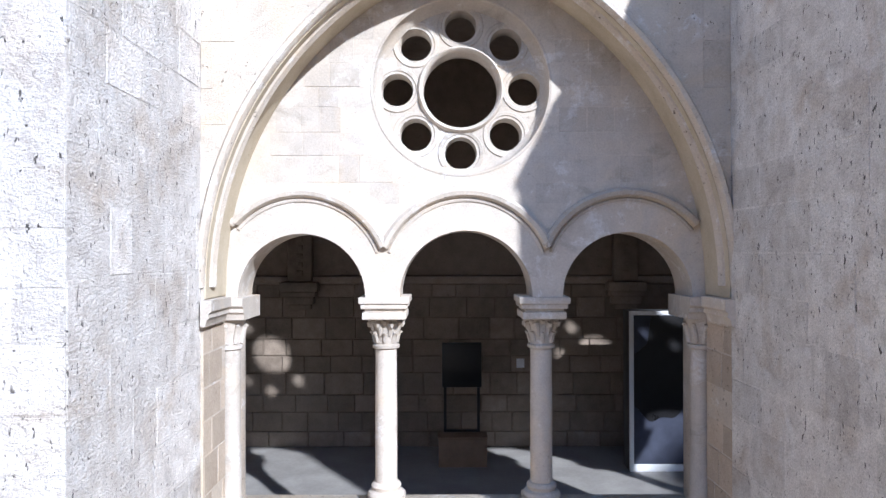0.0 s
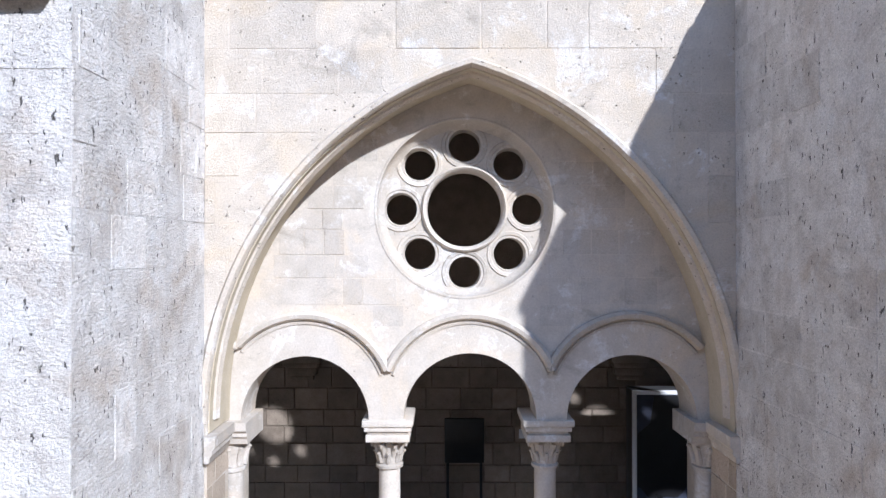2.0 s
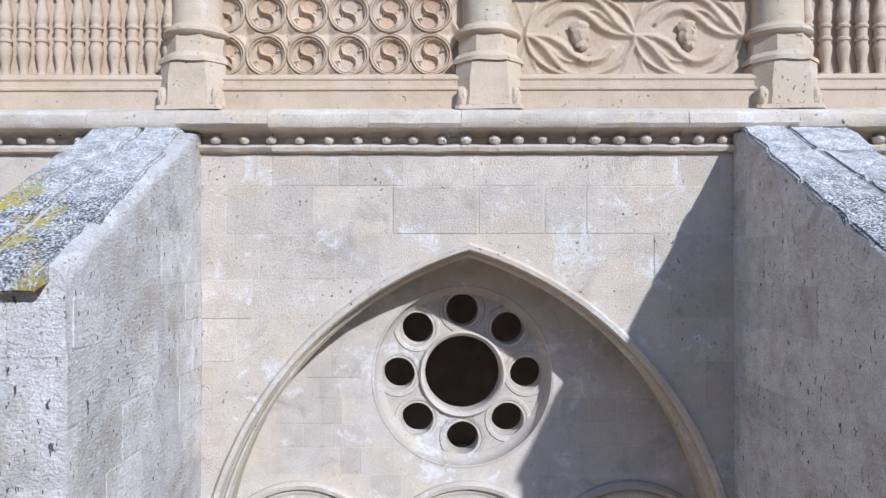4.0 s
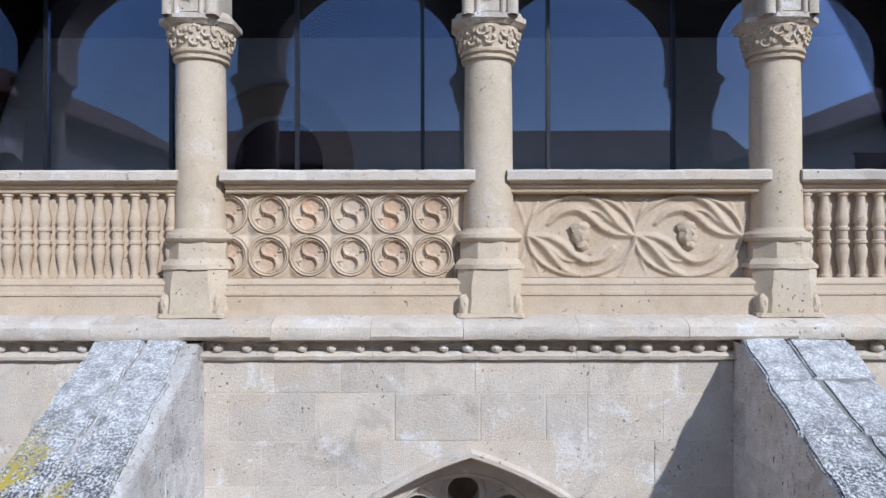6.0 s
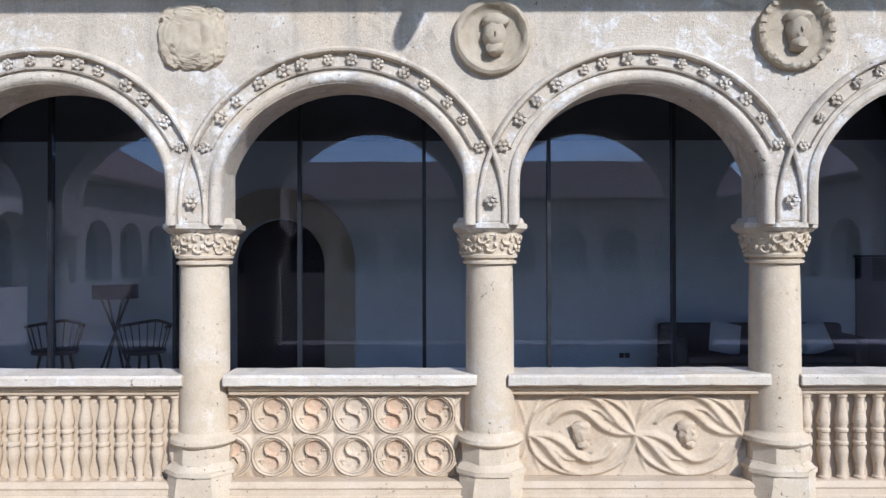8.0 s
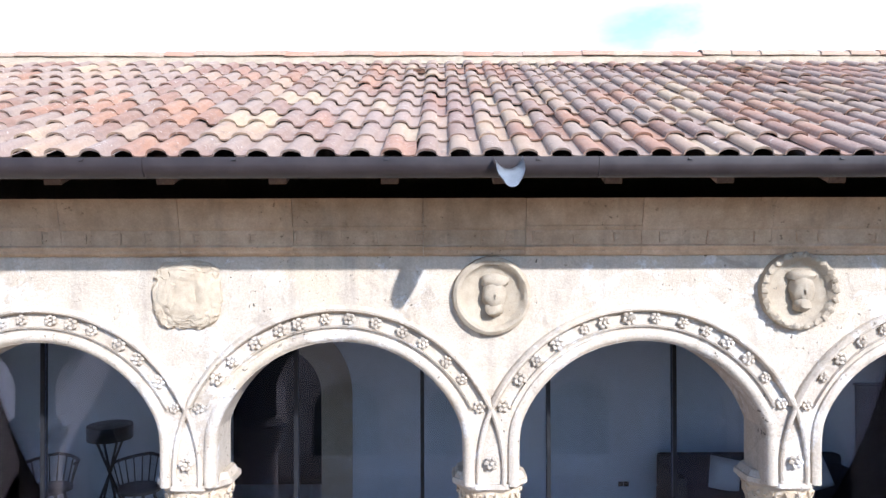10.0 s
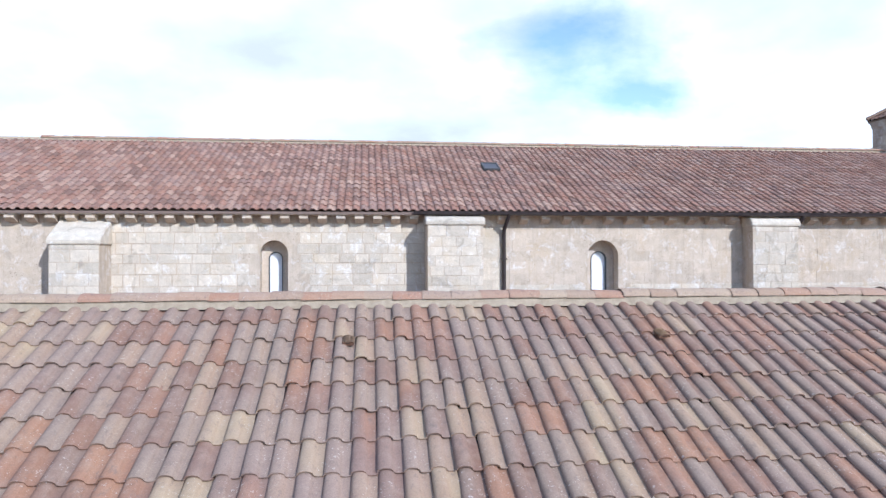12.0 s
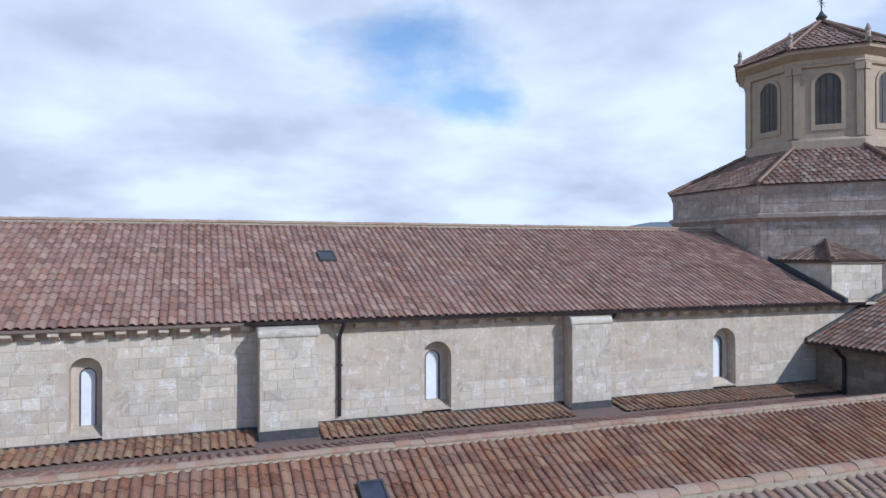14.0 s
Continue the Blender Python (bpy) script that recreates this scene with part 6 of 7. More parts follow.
lay_stones(wall_church, CHURCH, Matrix.Translation((0, N_Y, 0)), -7.26, 1.66, 11.57, 14.30, (0.24, 0.37), (0.35, 0.75), rnd, keep=off_windows, joint=0.032, proud=0.008)
lay_stones(wall_church, CHURCH, Matrix.Translation((0, N_Y, 0)), 3.27, 4.0, 11.57, 14.40, (0.27, 0.37), (0.40, 0.70), rnd, joint=0.008, proud=0.004)
for a, b in ((4.2, 11.66), (13.15, 24.0)):
    lay_stones(wall_church, CHURCH, Matrix.Translation((0, N_Y, 0)), a, b, 11.57, 12.45, (0.22, 0.30), (0.4, 0.9), rnd, keep=off_windows, joint=0.03, proud=0.005)
    lay_stones(wall_church, CHURCH2, Matrix.Translation((0, N_Y, 0)), a, b, 12.45, 14.40, (0.30, 0.38), (0.5, 1.0), rnd, keep=off_windows, joint=0.009, proud=0.003)
# corbel table
ct = thing("corbel_table", "row of small stone corbels under the church eaves", "corbel table", kind="structure")
part("slab", boxed(CX0, CX1, EV_Y + 0.08, N_Y, 14.50, 14.58), CHURCH2, ct, "thin stone eaves slab")
c_me = mesh_of("corbel", prism(bmesh.new(), [(N_Y, 0.0), (EV_Y + 0.12, 0.0), (EV_Y + 0.12, -0.10), (N_Y - 0.14, -0.20), (N_Y, -0.23)], -0.125, 0.125), CHURCH2)
x = -23.6
while x < 25:
    piece("corbel", c_me, Matrix.Translation((x, 0, 14.50)), ct)
    x += 0.53 if x < 1 else 0.66
nave = thing("roof_nave", "long brown clay tile roof of the church nave", "roof", kind="structure")
part("deck", prism(bmesh.new(), [(EV_Y + 0.05, EV_Z - 0.03), (RG_Y, RG_Z - 0.06), (33.8, EV_Z - 0.03), (33.8, EV_Z - 0.2), (EV_Y + 0.05, EV_Z - 0.10)], CX0, 23.95), WOOD, nave, "", 0)
tile_field("tile_field", roof_frame(CX0, EV_Y, EV_Z, NS), int(54 / 0.24), 19, 0.24, 0.402, TILE_C, "brown clay tiles of the nave roof", nave, 12, skip=lambda i, j: N_I <= i < N_I + 15, keep=lambda i, j: CX0 + 0.24 * i < 23.7)
part("ridge_mortar", prism(bmesh.new(), [(RG_Y - 0.15, RG_Z - 0.03), (RG_Y - 0.10, RG_Z + 0.08), (RG_Y + 0.10, RG_Z + 0.08), (RG_Y + 0.15, RG_Z - 0.03)], CX0, 26), MORTAR, nave)
ridge_row(-12.0, 25.0, RG_Y, RG_Z + 0.06, nave, 15)
skylight(4.3, 23.9, EV_Z + NS * (23.9 - EV_Y) + 0.03, NS, "small dark framed roof window in the nave roof")
for x in (4.03, 13.32):
    t = thing("downpipe", "dark brown metal rainwater pipe on the church wall", "downpipe", "downpipes of the church")
    part("pipe", tube(bmesh.new(), [(x + 0.06, 19.8, 14.62), (x + 0.06, 19.85, 14.45), (x, 20.18, 14.1), (x, 20.22, 13.9), (x, 20.22, 11.7)], [0.06] * 5, 12), GUTTER, t)
    for z in (12.2, 13.2):
        part("bracket", boxed(x - 0.08, x + 0.08, 20.14, 20.30, z, z + 0.04), GUTTER, t)
part("verge", prism(bmesh.new(), [(EV_Y - 0.05, EV_Z - 0.1), (RG_Y, RG_Z - 0.1), (RG_Y, RG_Z + 0.16), (EV_Y - 0.05, EV_Z + 0.16)], 23.95, 24.1), LEAD, nave, "dark flashed verge")
part("eaves_gutter", prism(bmesh.new(), [(EV_Y - 0.11, 14.62), (EV_Y - 0.09, 14.53), (EV_Y - 0.01, 14.50), (EV_Y + 0.06, 14.53), (EV_Y + 0.07, 14.60)], 1.3, 25.0), GUTTER, nave, "dark brown eaves gutter")

# ---- crossing tower ----
TC = Vector((30.85, 26.8))


def oct_ring(a):
    r = a / math.cos(math.pi / 8)
    return [(TC.x + r * math.cos(radians(22.5 + 45 * k)), TC.y + r * math.sin(radians(22.5 + 45 * k))) for k in range(8)]


def oct_shell(bm, rows):
    rings = [[bm.verts.new((x, y, z)) for x, y in oct_ring(a)] for a, z in rows]
    for p, q in zip(rings, rings[1:]):
        for k in range(8):
            bm.faces.new((p[k], p[(k + 1) % 8], q[(k + 1) % 8], q[k]))
    bm.faces.new(rings[0][::-1])
    bm.faces.new(rings[-1])
    return bm


tower = thing("crossing_tower", "octagonal stone crossing drum with a lantern under clay tile roofs", "tower")
D_A, L_A = 7.12, 3.55
drum = part("drum", oct_shell(bmesh.new(), [(D_A, 11.0), (D_A, 17.95), (D_A + 0.06, 18.0), (D_A + 0.10, 18.08), (D_A + 0.20, 18.14), (D_A + 0.20, 18.30), (D_A + 0.02, 18.36), (D_A + 0.02, 19.2), (D_A + 0.05, 19.25), (D_A + 0.10, 19.42), (D_A + 0.12, 19.55)]), DRUM, tower, "grey stone drum with a moulded band")


def face_frame(k, a, z):
    """A pose on face k of an octagon of apothem a: x along the face, -y out of it."""
    ang = radians(45 * k)
    m = Matrix.Translation((TC.x + a * math.cos(ang), TC.y + a * math.sin(ang), z))
    return m @ Matrix.Rotation(ang + math.pi / 2, 4, "Z")


def hip_tiles(name, a0, z0, a1, z1, w, step, parent, seed):
    """Clay tiles on the eight slopes between two octagons, narrowing towards the top."""
    rng = np.random.default_rng(seed)
    v0, f0 = tile_arrays(w, step * 1.12)
    v0[:, 2] *= 0.6
    run, rise = a0 - a1, z1 - z0
    length = math.hypot(run, rise)
    V, F, count = [], [], 0
    for k in range(8):
        m = np.array(face_frame(k, a0, z0) @ Matrix.Rotation(math.atan2(rise, run), 4, "X"))
        half0, half1 = a0 * math.tan(math.pi / 8), a1 * math.tan(math.pi / 8)
        for j in range(int(length / step) + 1):
            half = half0 + (half1 - half0) * min(1.0, (j + 0.6) * step / length)
            n = int(2 * half / w)
            for i in range(n):
                v = v0.copy()
                v[:, 0] += -n * w / 2 + i * w
                v[:, 1] += j * step + rng.normal(0, 0.01)
                v[:, 2] += rng.normal(0, 0.004)
                V.append(v @ m[:3, :3].T + m[:3, 3])
                F.append(f0 + count * len(v0))
                count += 1
    me = bpy.data.meshes.new(name)
    me.from_pydata(np.concatenate(V).tolist(), [], np.concatenate(F).tolist())
    me.update()
    finish(me, TILE_D, 50)
    ob = new(name, me)
    ob.parent = parent
    tagged(ob, "brown clay tiles on the eight slopes", kind="stuff")
    for p, q in zip(oct_ring(a0), oct_ring(a1)):
        bm = bmesh.new()
        pts = [Vector((*p, z0)).lerp(Vector((*q, z1)), f / 12) + Vector((0, 0, 0.09)) for f in range(13)]
        tube(bm, pts, [0.10 - 0.015 * (i % 2) for i in range(13)], 8)
        part("hip", bm, TILE_D, parent, "rounded hip tiles")


skirt = part("skirt_roof", oct_shell(bmesh.new(), [(D_A + 0.16, 19.55), (D_A + 0.18, 19.60), (L_A - 0.1, 21.60)]), WOOD, tower, "broad skirt roof", 0)
hip_tiles("tile_field", D_A + 0.24, 19.62, L_A, 21.62, 0.26, 0.40, skirt, 30)
lantern = part("lantern", oct_shell(bmesh.new(), [(L_A + 0.12, 21.0), (L_A + 0.12, 21.95), (L_A + 0.04, 22.05), (L_A, 22.1), (L_A, 25.45), (L_A + 0.12, 25.5), (L_A + 0.16, 25.62), (L_A + 0.10, 25.68), (L_A + 0.10, 25.86), (L_A + 0.28, 25.98), (L_A + 0.48, 26.12), (L_A + 0.50, 26.25)]), LANTERN, tower, "cream lantern with corner pilasters and cornice")
for k in range(8):
    m = face_frame(k, L_A, 0.0)
    w = 0.55
    outline = [(-w - 0.17, 22.45), (w + 0.17, 22.45), (w + 0.17, 24.72)] + circle(0, 24.62, w + 0.17, 16, 9, 171, False) + [(-w - 0.17, 24.72)]
    hole = [(-w, 22.72), (w, 22.72)] + circle(0, 24.62, w, 18, 0, 180, False)
    bm = slab(bmesh.new(), outline, [hole], -0.05, 0.02)
    bm.transform(m)
    part("window_surround", bm, LANTERN, lantern)
    bm = slab(bmesh.new(), hole, [], -0.012, -0.004)
    bm.transform(m)
    part("lantern_pane", bm, OLDPANE, lantern, "dark arched window")
    bm = boxed(-0.022, 0.022, -0.03, -0.014, 22.72, 25.15)
    for x in (-0.28, 0.28):
        box(bm, x - 0.015, x + 0.015, -0.03, -0.014, 22.72, 25.05)
    for z in (23.5, 24.4):
        box(bm, -w, w, -0.03, -0.014, z - 0.014, z + 0.014)
    bm.transform(m)
    part("glazing_bar", bm, LEAD, lantern)
    half = L_A * math.tan(math.pi / 8)
    for s in (-1, 1):
        bm = bmesh.new()
        box(bm, *sorted((s * half, s * (half - 0.30))), -0.10, 0.05, 22.1, 25.2)
        box(bm, *sorted((s * (half + 0.03), s * (half - 0.35))), -0.15, 0.05, 25.2, 25.5)
        bm.transform(m)
        part("pilaster", bm, LANTERN, lantern, "flat corner pilaster")
cap = part("lantern_roof", oct_shell(bmesh.new(), [(L_A + 0.52, 26.25), (L_A + 0.54, 26.30), (0.25, 28.55)]), WOOD, tower, "", 0)
hip_tiles("tile_field", L_A + 0.60, 26.32, 0.25, 28.58, 0.26, 0.40, cap, 31)
for k, (x, y) in enumerate(oct_ring(L_A + 0.34)):
    part("pinnacle", lathe(bmesh.new(), [(0.17, 0.0), (0.17, 0.22), (0.11, 0.28), (0.12, 0.5), (0.08, 0.62), (0.13, 0.72), (0.10, 0.84), (0.03, 0.98)], 12, (x, y, 26.25)), DRUM, tower, "small stone pinnacle")
fin = part("finial", lathe(bmesh.new(), [(0.34, 28.5), (0.36, 28.62), (0.18, 28.75), (0.28, 28.95), (0.12, 29.15), (0.05, 29.3)], 16, (TC.x, TC.y, 0)), LEAD, tower, "lead finial")
bm = tube(bmesh.new(), [(TC.x, TC.y, 29.2), (TC.x, TC.y, 30.9)], [0.035, 0.02], 8)
box(bm, TC.x - 0.4, TC.x + 0.4, TC.y - 0.02, TC.y + 0.02, 30.2, 30.25)
for a in range(0, 360, 45):
    c, s = math.cos(radians(a)), math.sin(radians(a))
    tube(bm, [(TC.x, TC.y, 29.75), (TC.x + 0.3 * c, TC.y + 0.05 * s, 29.75 + 0.3 * s)], [0.02, 0.012], 6)
part("cross", bm, GUTTER, fin, "wrought iron cross")
# courses on the two faces of the drum that are seen
rnd = random.Random(40)
for k in (4, 5, 6):
    half = D_A * math.tan(math.pi / 8)
    for z0, z1 in ((18.38, 19.18), (16.4, 17.95)):
        lay_stones(drum, DRUM, face_frame(k, D_A + 0.02 if z0 > 18 else D_A, 0.0), -half, half, z0, z1, (0.38, 0.5), (0.6, 1.2), rnd, joint=0.02, proud=0.012)

# transept wing with a small hipped roof and a lower lean-to
tr = thing("transept", "pale stone transept block with small clay tile roofs", "transept")
part("wall", boxed(24.15, 33.0, 20.6, 25.0, 10.0, 16.2), CHURCH2, tr)
lay_stones(tr, CHURCH, Matrix.Translation((0, 20.6, 0)), 24.15, 31.0, 12.6, 16.1, (0.34, 0.46), (0.55, 1.1), rnd, joint=0.02, proud=0.009)
lay_stones(tr, CHURCH, Matrix.Translation((24.15, 0, 0)) @ Matrix.Rotation(radians(-90), 4, "Z"), -25.0, -20.6, 14.6, 16.1, (0.34, 0.46), (0.55, 1.1), rnd, joint=0.016, proud=0.008)


def tiled_facet(name, a, b, c, d, w, step, mat, label, parent, seed):
    """Clay tiles on a flat facet with eaves a-b and top d-c."""
    a, b, c, d = (Vector(p) for p in (a, b, c, d))
    u = (b - a).normalized()
    n = u.cross(d - a).normalized()
    v = n.cross(u)
    poly = [((p - a).dot(u), (p - a).dot(v)) for p in (a, b, c, d)]
    bm = bmesh.new()
    bm.faces.new([bm.verts.new(p - 0.02 * n) for p in (a, b, c, d)])
    part(name + "_base", bm, WOOD, parent, "", 0)
    high, left, right = max(q[1] for q in poly), min(q[0] for q in poly), max(q[0] for q in poly)

    def keep(i, j):
        x, y = left + (i + 0.5) * w, (j + 0.35) * step
        hit = False
        for (ax, ay), (bx, by) in zip(poly, poly[1:] + poly[:1]):
            if (ay > y) != (by > y) and x < ax + (y - ay) * (bx - ax) / (by - ay):
                hit = not hit
        return hit
    m = Matrix((u, v, n)).transposed().to_4x4()
    m.translation = a + left * u
    tile_field("tile_field", m, int((right - left) / w) + 1, int(high / step) + 1, w, step, mat, label, parent, seed, keep=keep)


ES, EW, EE, EN, EZ = 20.42, 23.97, 31.2, 24.0, 16.25
TOP = Vector((26.0, 22.45, 17.25))
E0, E1, E2 = Vector((EW, ES, EZ)), Vector((EE, ES, EZ)), Vector((EW, EN, EZ))
tiled_facet("south_slope", E0, E1, TOP, TOP, 0.25, 0.42, TILE_D, "brown clay tiles of the transept roof", tr, 44)
tiled_facet("west_slope", E2, E0, TOP, TOP, 0.25, 0.42, TILE_D, "brown clay tiles of the transept roof", tr, 46)
tiled_facet("east_slope", E1, Vector((EE, EN, EZ)), TOP, TOP, 0.25, 0.42, TILE_D, "brown clay tiles of the transept roof", tr, 49)
for p, q in ((E0, TOP), (E2, TOP), (E1, TOP)):
    part("hip", tube(bmesh.new(), [p.lerp(q, f / 10) + Vector((0, 0, 0.08)) for f in range(11)], [0.12 - 0.02 * (f % 2) for f in range(11)], 8), TILE_D, tr, "rounded hip tiles")
part("eaves_board", boxed(24.05, EE - 0.1, 20.5, 25.0, 16.14, 16.23), WOOD, tr)

# low wing running out from the church, its roof falling towards the cloister
lo = thing("chapel_annex", "low stone wing with a brown clay tile roof against the church", "annex")
A_X, A_Z, A_S = 22.4, 13.10, 0.41
a_top = 29.0
az = A_Z + A_S * (a_top - A_X)
# the darkened tile carries the shade of this slope in its colour
tiled_facet("west_slope", (A_X, 20.28, A_Z), (A_X, 4.0, A_Z), (a_top, 4.0, az), (a_top, 20.28, az), 0.24, 0.43, TILE_D, "brown clay tiles of the annex roof", lo, 47)
part("deck", prism(bmesh.new(), [(A_X + 0.05, A_Z - 0.05), (a_top, az - 0.05), (a_top, az - 0.3), (A_X + 0.05, A_Z - 0.12)], 4.0, 20.28, "y"), WOOD, lo, "dark wooden roof deck", 0)
# the darker gallery stone stands in for shade below the annex eaves
part("wall", boxed(A_X + 0.55, 34.0, 4.2, 20.28, 8.0, A_Z + 0.1), INNER, lo, "annex wall, darkened for the shade under its eaves")
lay_stones(lo, INNER, Matrix.Translation((A_X + 0.55, 0, 0)) @ Matrix.Rotation(radians(-90), 4, "Z"), -20.28, -15.0, 11.6, A_Z - 0.1, (0.28, 0.36), (0.5, 0.9), rnd, joint=0.012, proud=0.005)
part("flashing", prism(bmesh.new(), [(A_X, A_Z + 0.03), (26.9, A_Z + A_S * 4.5 + 0.03), (26.9, A_Z + A_S * 4.5 + 0.16), (A_X, A_Z + 0.16)], 20.2, 20.295, "y"), LEAD, lo, "dark lead flashing")
part("gutter", prism(bmesh.new(), [(A_X - 0.11, A_Z), (A_X - 0.09, A_Z - 0.09), (A_X + 0.02, A_Z - 0.1), (A_X + 0.04, A_Z)], 4.0, 20.2, "y"), GUTTER, lo, "dark metal eaves gutter")
part("downpipe", tube(bmesh.new(), [(22.4, 19.0, 13.0), (22.55, 19.0, 12.85), (22.86, 19.0, 12.6), (22.88, 19.0, 12.4), (22.88, 19.0, 10.9)], [0.07] * 5, 10), GUTTER, lo, "dark metal downpipe")

# ---- far hills ----
bm = bmesh.new()
rows = []
for i in range(61):
    a = radians(-20 + 110 * i / 60)
    h = 43 + 8 * noise.noise(Vector((i * 0.13, 2.0, 0))) + 17 * math.exp(-((math.degrees(a) - 37.5) / 4.5) ** 2)
    rows.append((bm.verts.new((900 * math.sin(a), 900 * math.cos(a), -5)), bm.verts.new((950 * math.sin(a), 950 * math.cos(a), h)), bm.verts.new((1300 * math.sin(a), 1300 * math.cos(a), -5))))
for p, q in zip(rows, rows[1:]):
    bm.faces.new((p[0], q[0], q[1], p[1]))
    bm.faces.new((p[1], q[1], q[2], p[2]))
tagged(part("backdrop", bm, HILL), "low blue-green hills on the horizon", "hills", kind="structure")

# ---- the other wings of the courtyard, behind the camera ----


def plain_wing(name, m, length, label):
    t = thing(name, label, "building")
    n = int(length / PITCH)
    holes = []
    for k in range(n):
        c = -length / 2 + (k + 0.5) * length / n
        holes.append([(c - 0.95, 7.25)] + circle(c, 8.53, 0.95, 16, 180, 0, False) + [(c + 0.95, 7.25)])
    for k in range(n // 2):
        c = -length / 2 + (k + 0.5) * length / (n // 2)
        holes.append([(c - 1.7, 0.2)] + circle(c, 2.3, 1.7, 18, 180, 0, False) + [(c + 1.7, 0.2)])
    bm = slab(bmesh.new(), [(-length / 2, FLOOR), (length / 2, FLOOR), (length / 2, 10.8), (-length / 2, 10.8)], holes, 0.0, 0.6)
    bm.transform(m)
    part("wall", bm, UPPER, t, "", 0)
    # one dark sheet stands in for the shaded recesses behind all arches
    bm = boxed(-length / 2, length / 2, 0.9, 1.0, FLOOR, 10.8)
    bm.transform(m)
    part("dark_glazing", bm, FRAME, t, "", 0)
    bm = prism(bmesh.new(), [(-0.9, 10.95), (3.2, 13.2), (7.5, 10.95), (7.5, 10.6), (-0.9, 10.85)], -length / 2, length / 2)
    bm.transform(m)
    part("roof", bm, TILE_C, t, "brown clay roof", 0)
    bm = boxed(-length / 2, length / 2, 1.0, 7.4, FLOOR, 10.6)
    bm.transform(m)
    part("body", bm, WALL, t, "", 0)


plain_wing("wing_opposite", Matrix.Translation((1, -20.3, 0)) @ Matrix.Rotation(math.pi, 4, "Z"), 28.6, "opposite cloister wing with two storeys of arches and a tile roof")
plain_wing("wing_west", Matrix.Translation((-12.5, -7.4, 0)) @ Matrix.Rotation(radians(90), 4, "Z"), 25, "side cloister wing with two storeys of arches and a tile roof")
plain_wing("wing_east", Matrix.Translation((14.5, -7.4, 0)) @ Matrix.Rotation(radians(-90), 4, "Z"), 25, "side cloister wing with two storeys of arches and a tile roof")

# ---- single pieces of the setting ----
# tiles in the middle of the cloister roof
v0, f0 = tile_arrays(TW, STEP * 1.12)
tile_me = bpy.data.meshes.new("tile")
tile_me.from_pydata(v0.tolist(), [], f0.tolist())
finish(tile_me, TILE, 50)
rng = np.random.default_rng(77)
for i in range(I0, I0 + 30):
    for j in range(NY):
        m = front @ Matrix.LocRotScale((i * TW + rng.normal(0, 0.004), j * STEP + rng.normal(0, 0.007), rng.normal(0, 0.003) + 0.012 * math.sin(i * 0.37 + 1) * math.sin(j * 0.6)), Euler((0, 0, rng.normal(0, 0.012))), None)
        piece("tile", tile_me, m, roof)


def single_tiles(base, i0, n, rows, w, step, mat, parent, seed):
    """One stretch of a slope, tile by tile."""
    v, f = tile_arrays(w, step * 1.12)
    me = bpy.data.meshes.new("tile")
    me.from_pydata(v.tolist(), [], f.tolist())
    finish(me, mat, 50)
    rng = np.random.default_rng(seed)
    for i in range(i0, i0 + n):
        for j in range(rows):
            m = base @ Matrix.LocRotScale((i * w + rng.normal(0, 0.004), j * step + rng.normal(0, 0.006), rng.normal(0, 0.003) + 0.012 * math.sin(i * 0.37 + seed) * math.sin(j * 0.6)), Euler((0, 0, rng.normal(0, 0.012))), None)
            piece("tile", me, m, parent)


single_tiles(roof_frame(CX0, V_Y, v_z, S2), A_I, 42, 7, 0.232, 0.43, TILE_AS, aisle, 5)
single_tiles(roof_frame(CX0, 19.12, 11.33, 0.155), L_I, 30, 3, 0.232, 0.42, TILE_OS, lean, 9)
single_tiles(roof_frame(CX0, EV_Y, EV_Z, NS), N_I, 15, 19, 0.24, 0.402, TILE_CS, nave, 12)


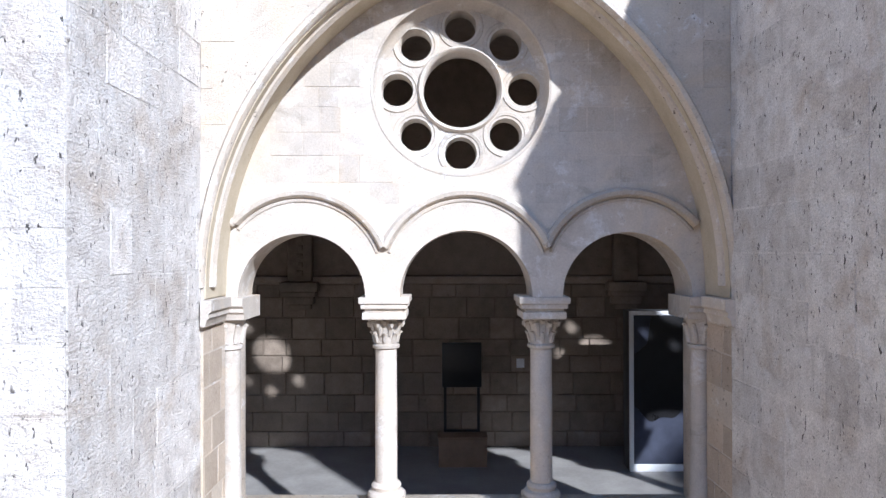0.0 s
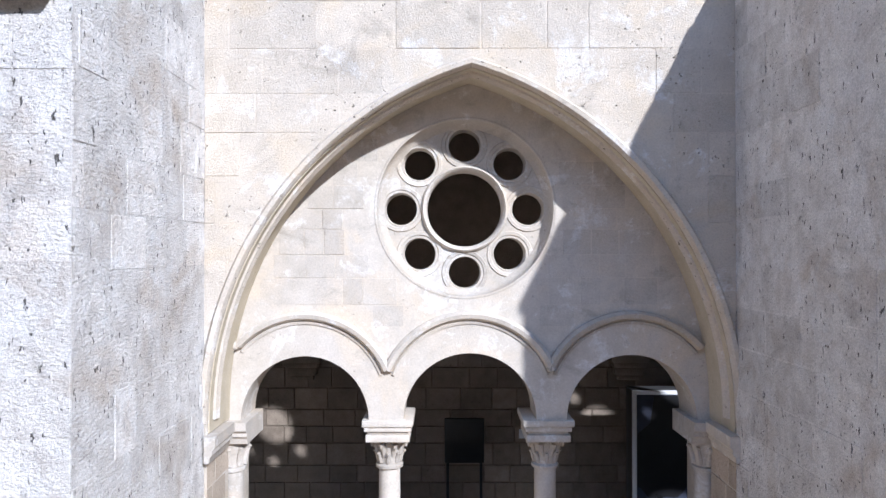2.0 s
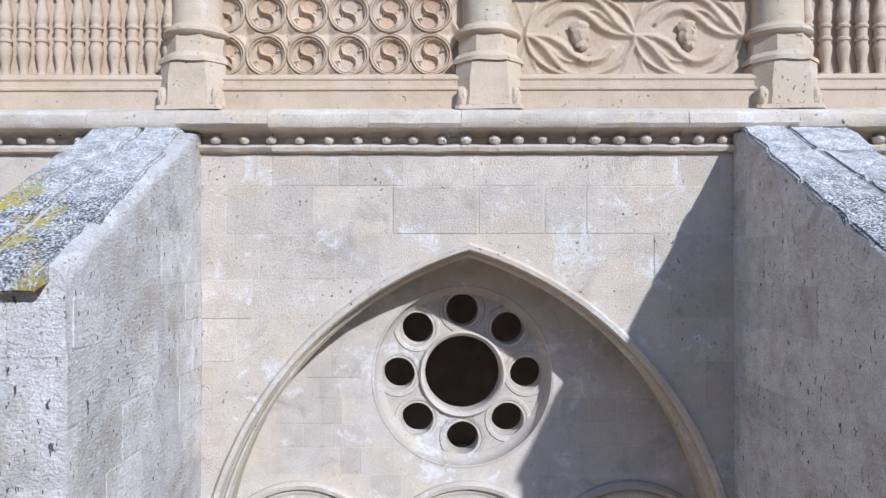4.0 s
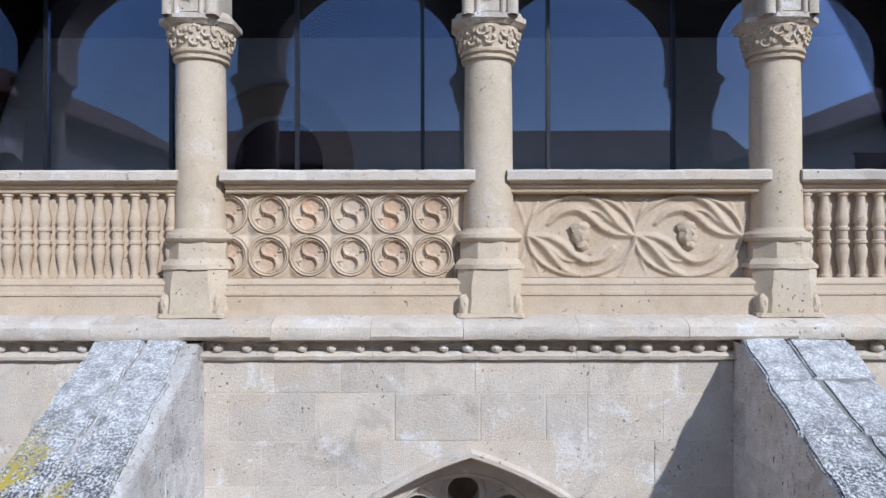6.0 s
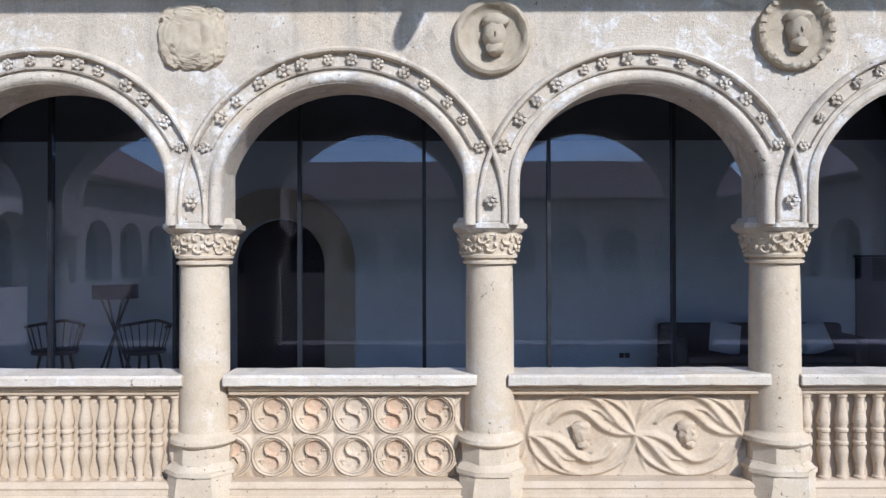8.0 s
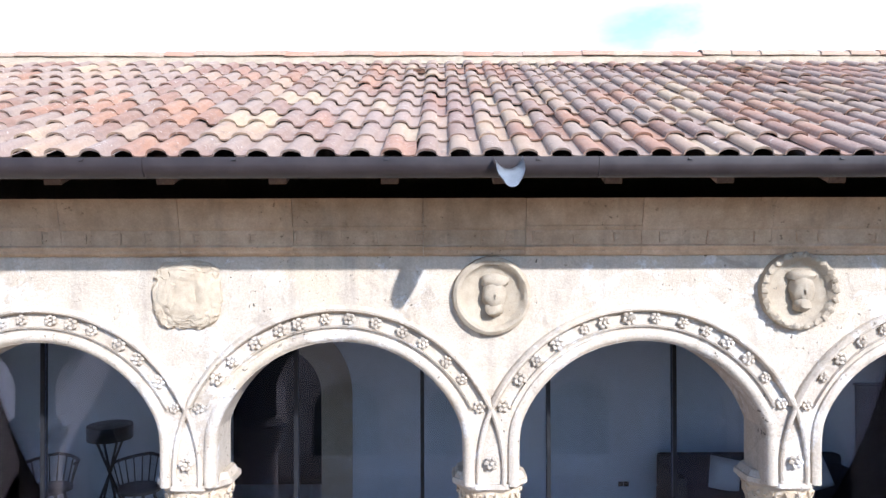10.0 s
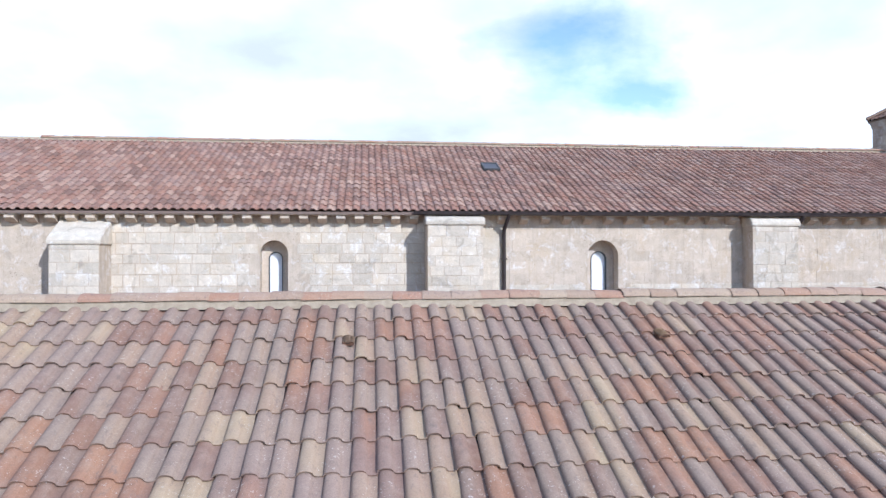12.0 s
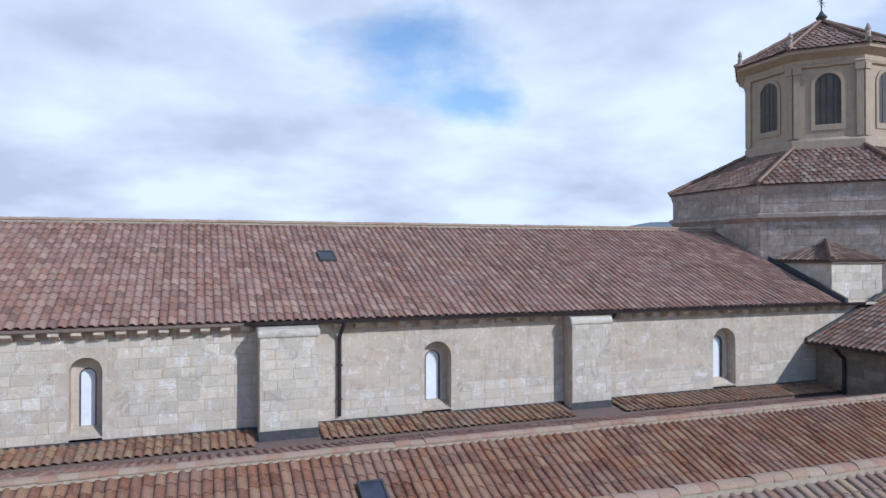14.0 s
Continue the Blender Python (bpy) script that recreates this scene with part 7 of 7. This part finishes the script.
# ashlar of the lower wall round the arch
def off_arch(a, b, z, w):
    r = (HALF * HALF + RISE * RISE) / (2 * HALF)
    for c in BAY:
        for x in (a, (a + b) / 2, b):
            for y in (z, w):
                if y < SPRING:
                    if abs(x - c) < HALF + 0.03:
                        return False
                else:
                    side = c - HALF + r if x < c else c + HALF - r
                    if math.hypot(x - side, y - SPRING) < r + 0.075 and abs(x - c) < HALF + 0.08:
                        return False
    return True


rnd = random.Random(60)
lay_stones(wall_lower, WALL, Matrix.Translation((0, WALL_Y, 0)), -1.96, 2.31, 1.0, 5.70, (0.28, 0.42), (0.30, 0.75), rnd, keep=off_arch, joint=0.005, proud=0.003)
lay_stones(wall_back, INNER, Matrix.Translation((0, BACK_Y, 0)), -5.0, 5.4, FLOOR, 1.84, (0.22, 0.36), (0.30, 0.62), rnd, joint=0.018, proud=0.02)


def on_panel(a, b, z, w):
    r = (HALF * HALF + RISE * RISE) / (2 * HALF)
    xm, zm = (a + b) / 2, (z + w) / 2
    side = CX - HALF + r if xm < CX else CX + HALF - r
    if math.hypot(xm - side, zm - SPRING) > r - 0.03:
        return False
    for k in range(5):
        for n in range(5):
            x, y = a + (b - a) * k / 4, z + (w - z) * n / 4
            if math.hypot(x - ROSE[0], y - ROSE[1]) < 0.825 or any(math.hypot(x - cx, y - 2.073) < 0.845 for cx, _ in ARCHES):
                return False
    return True


screen_thing = [o for o in scene.collection.objects if o.name.startswith("tracery_screen") and abs(o.location.x) < 0.01][0]
lay_stones(screen_thing, TYMP_B, Matrix.Translation((0, SCREEN_Y + 0.004, 0)), -2.0, 2.35, 2.3, 4.9, (0.15, 0.24), (0.16, 0.34), rnd, keep=on_panel, joint=0.005, proud=0.002)
# brown blocks in the jambs beside the responds
for side in (-1, 1):
    turn = Matrix.Translation((CX + side * HALF, 0, 0)) @ Matrix.Rotation(radians(-90 * side), 4, "Z")
    span = (-SCREEN_Y, -WALL_Y) if side > 0 else (WALL_Y, SCREEN_Y)
    lay_stones(wall_lower, JAMBS, turn, *span, FLOOR, 1.72, (0.20, 0.34), (0.22, 0.46), rnd, joint=0.012, proud=0.001)
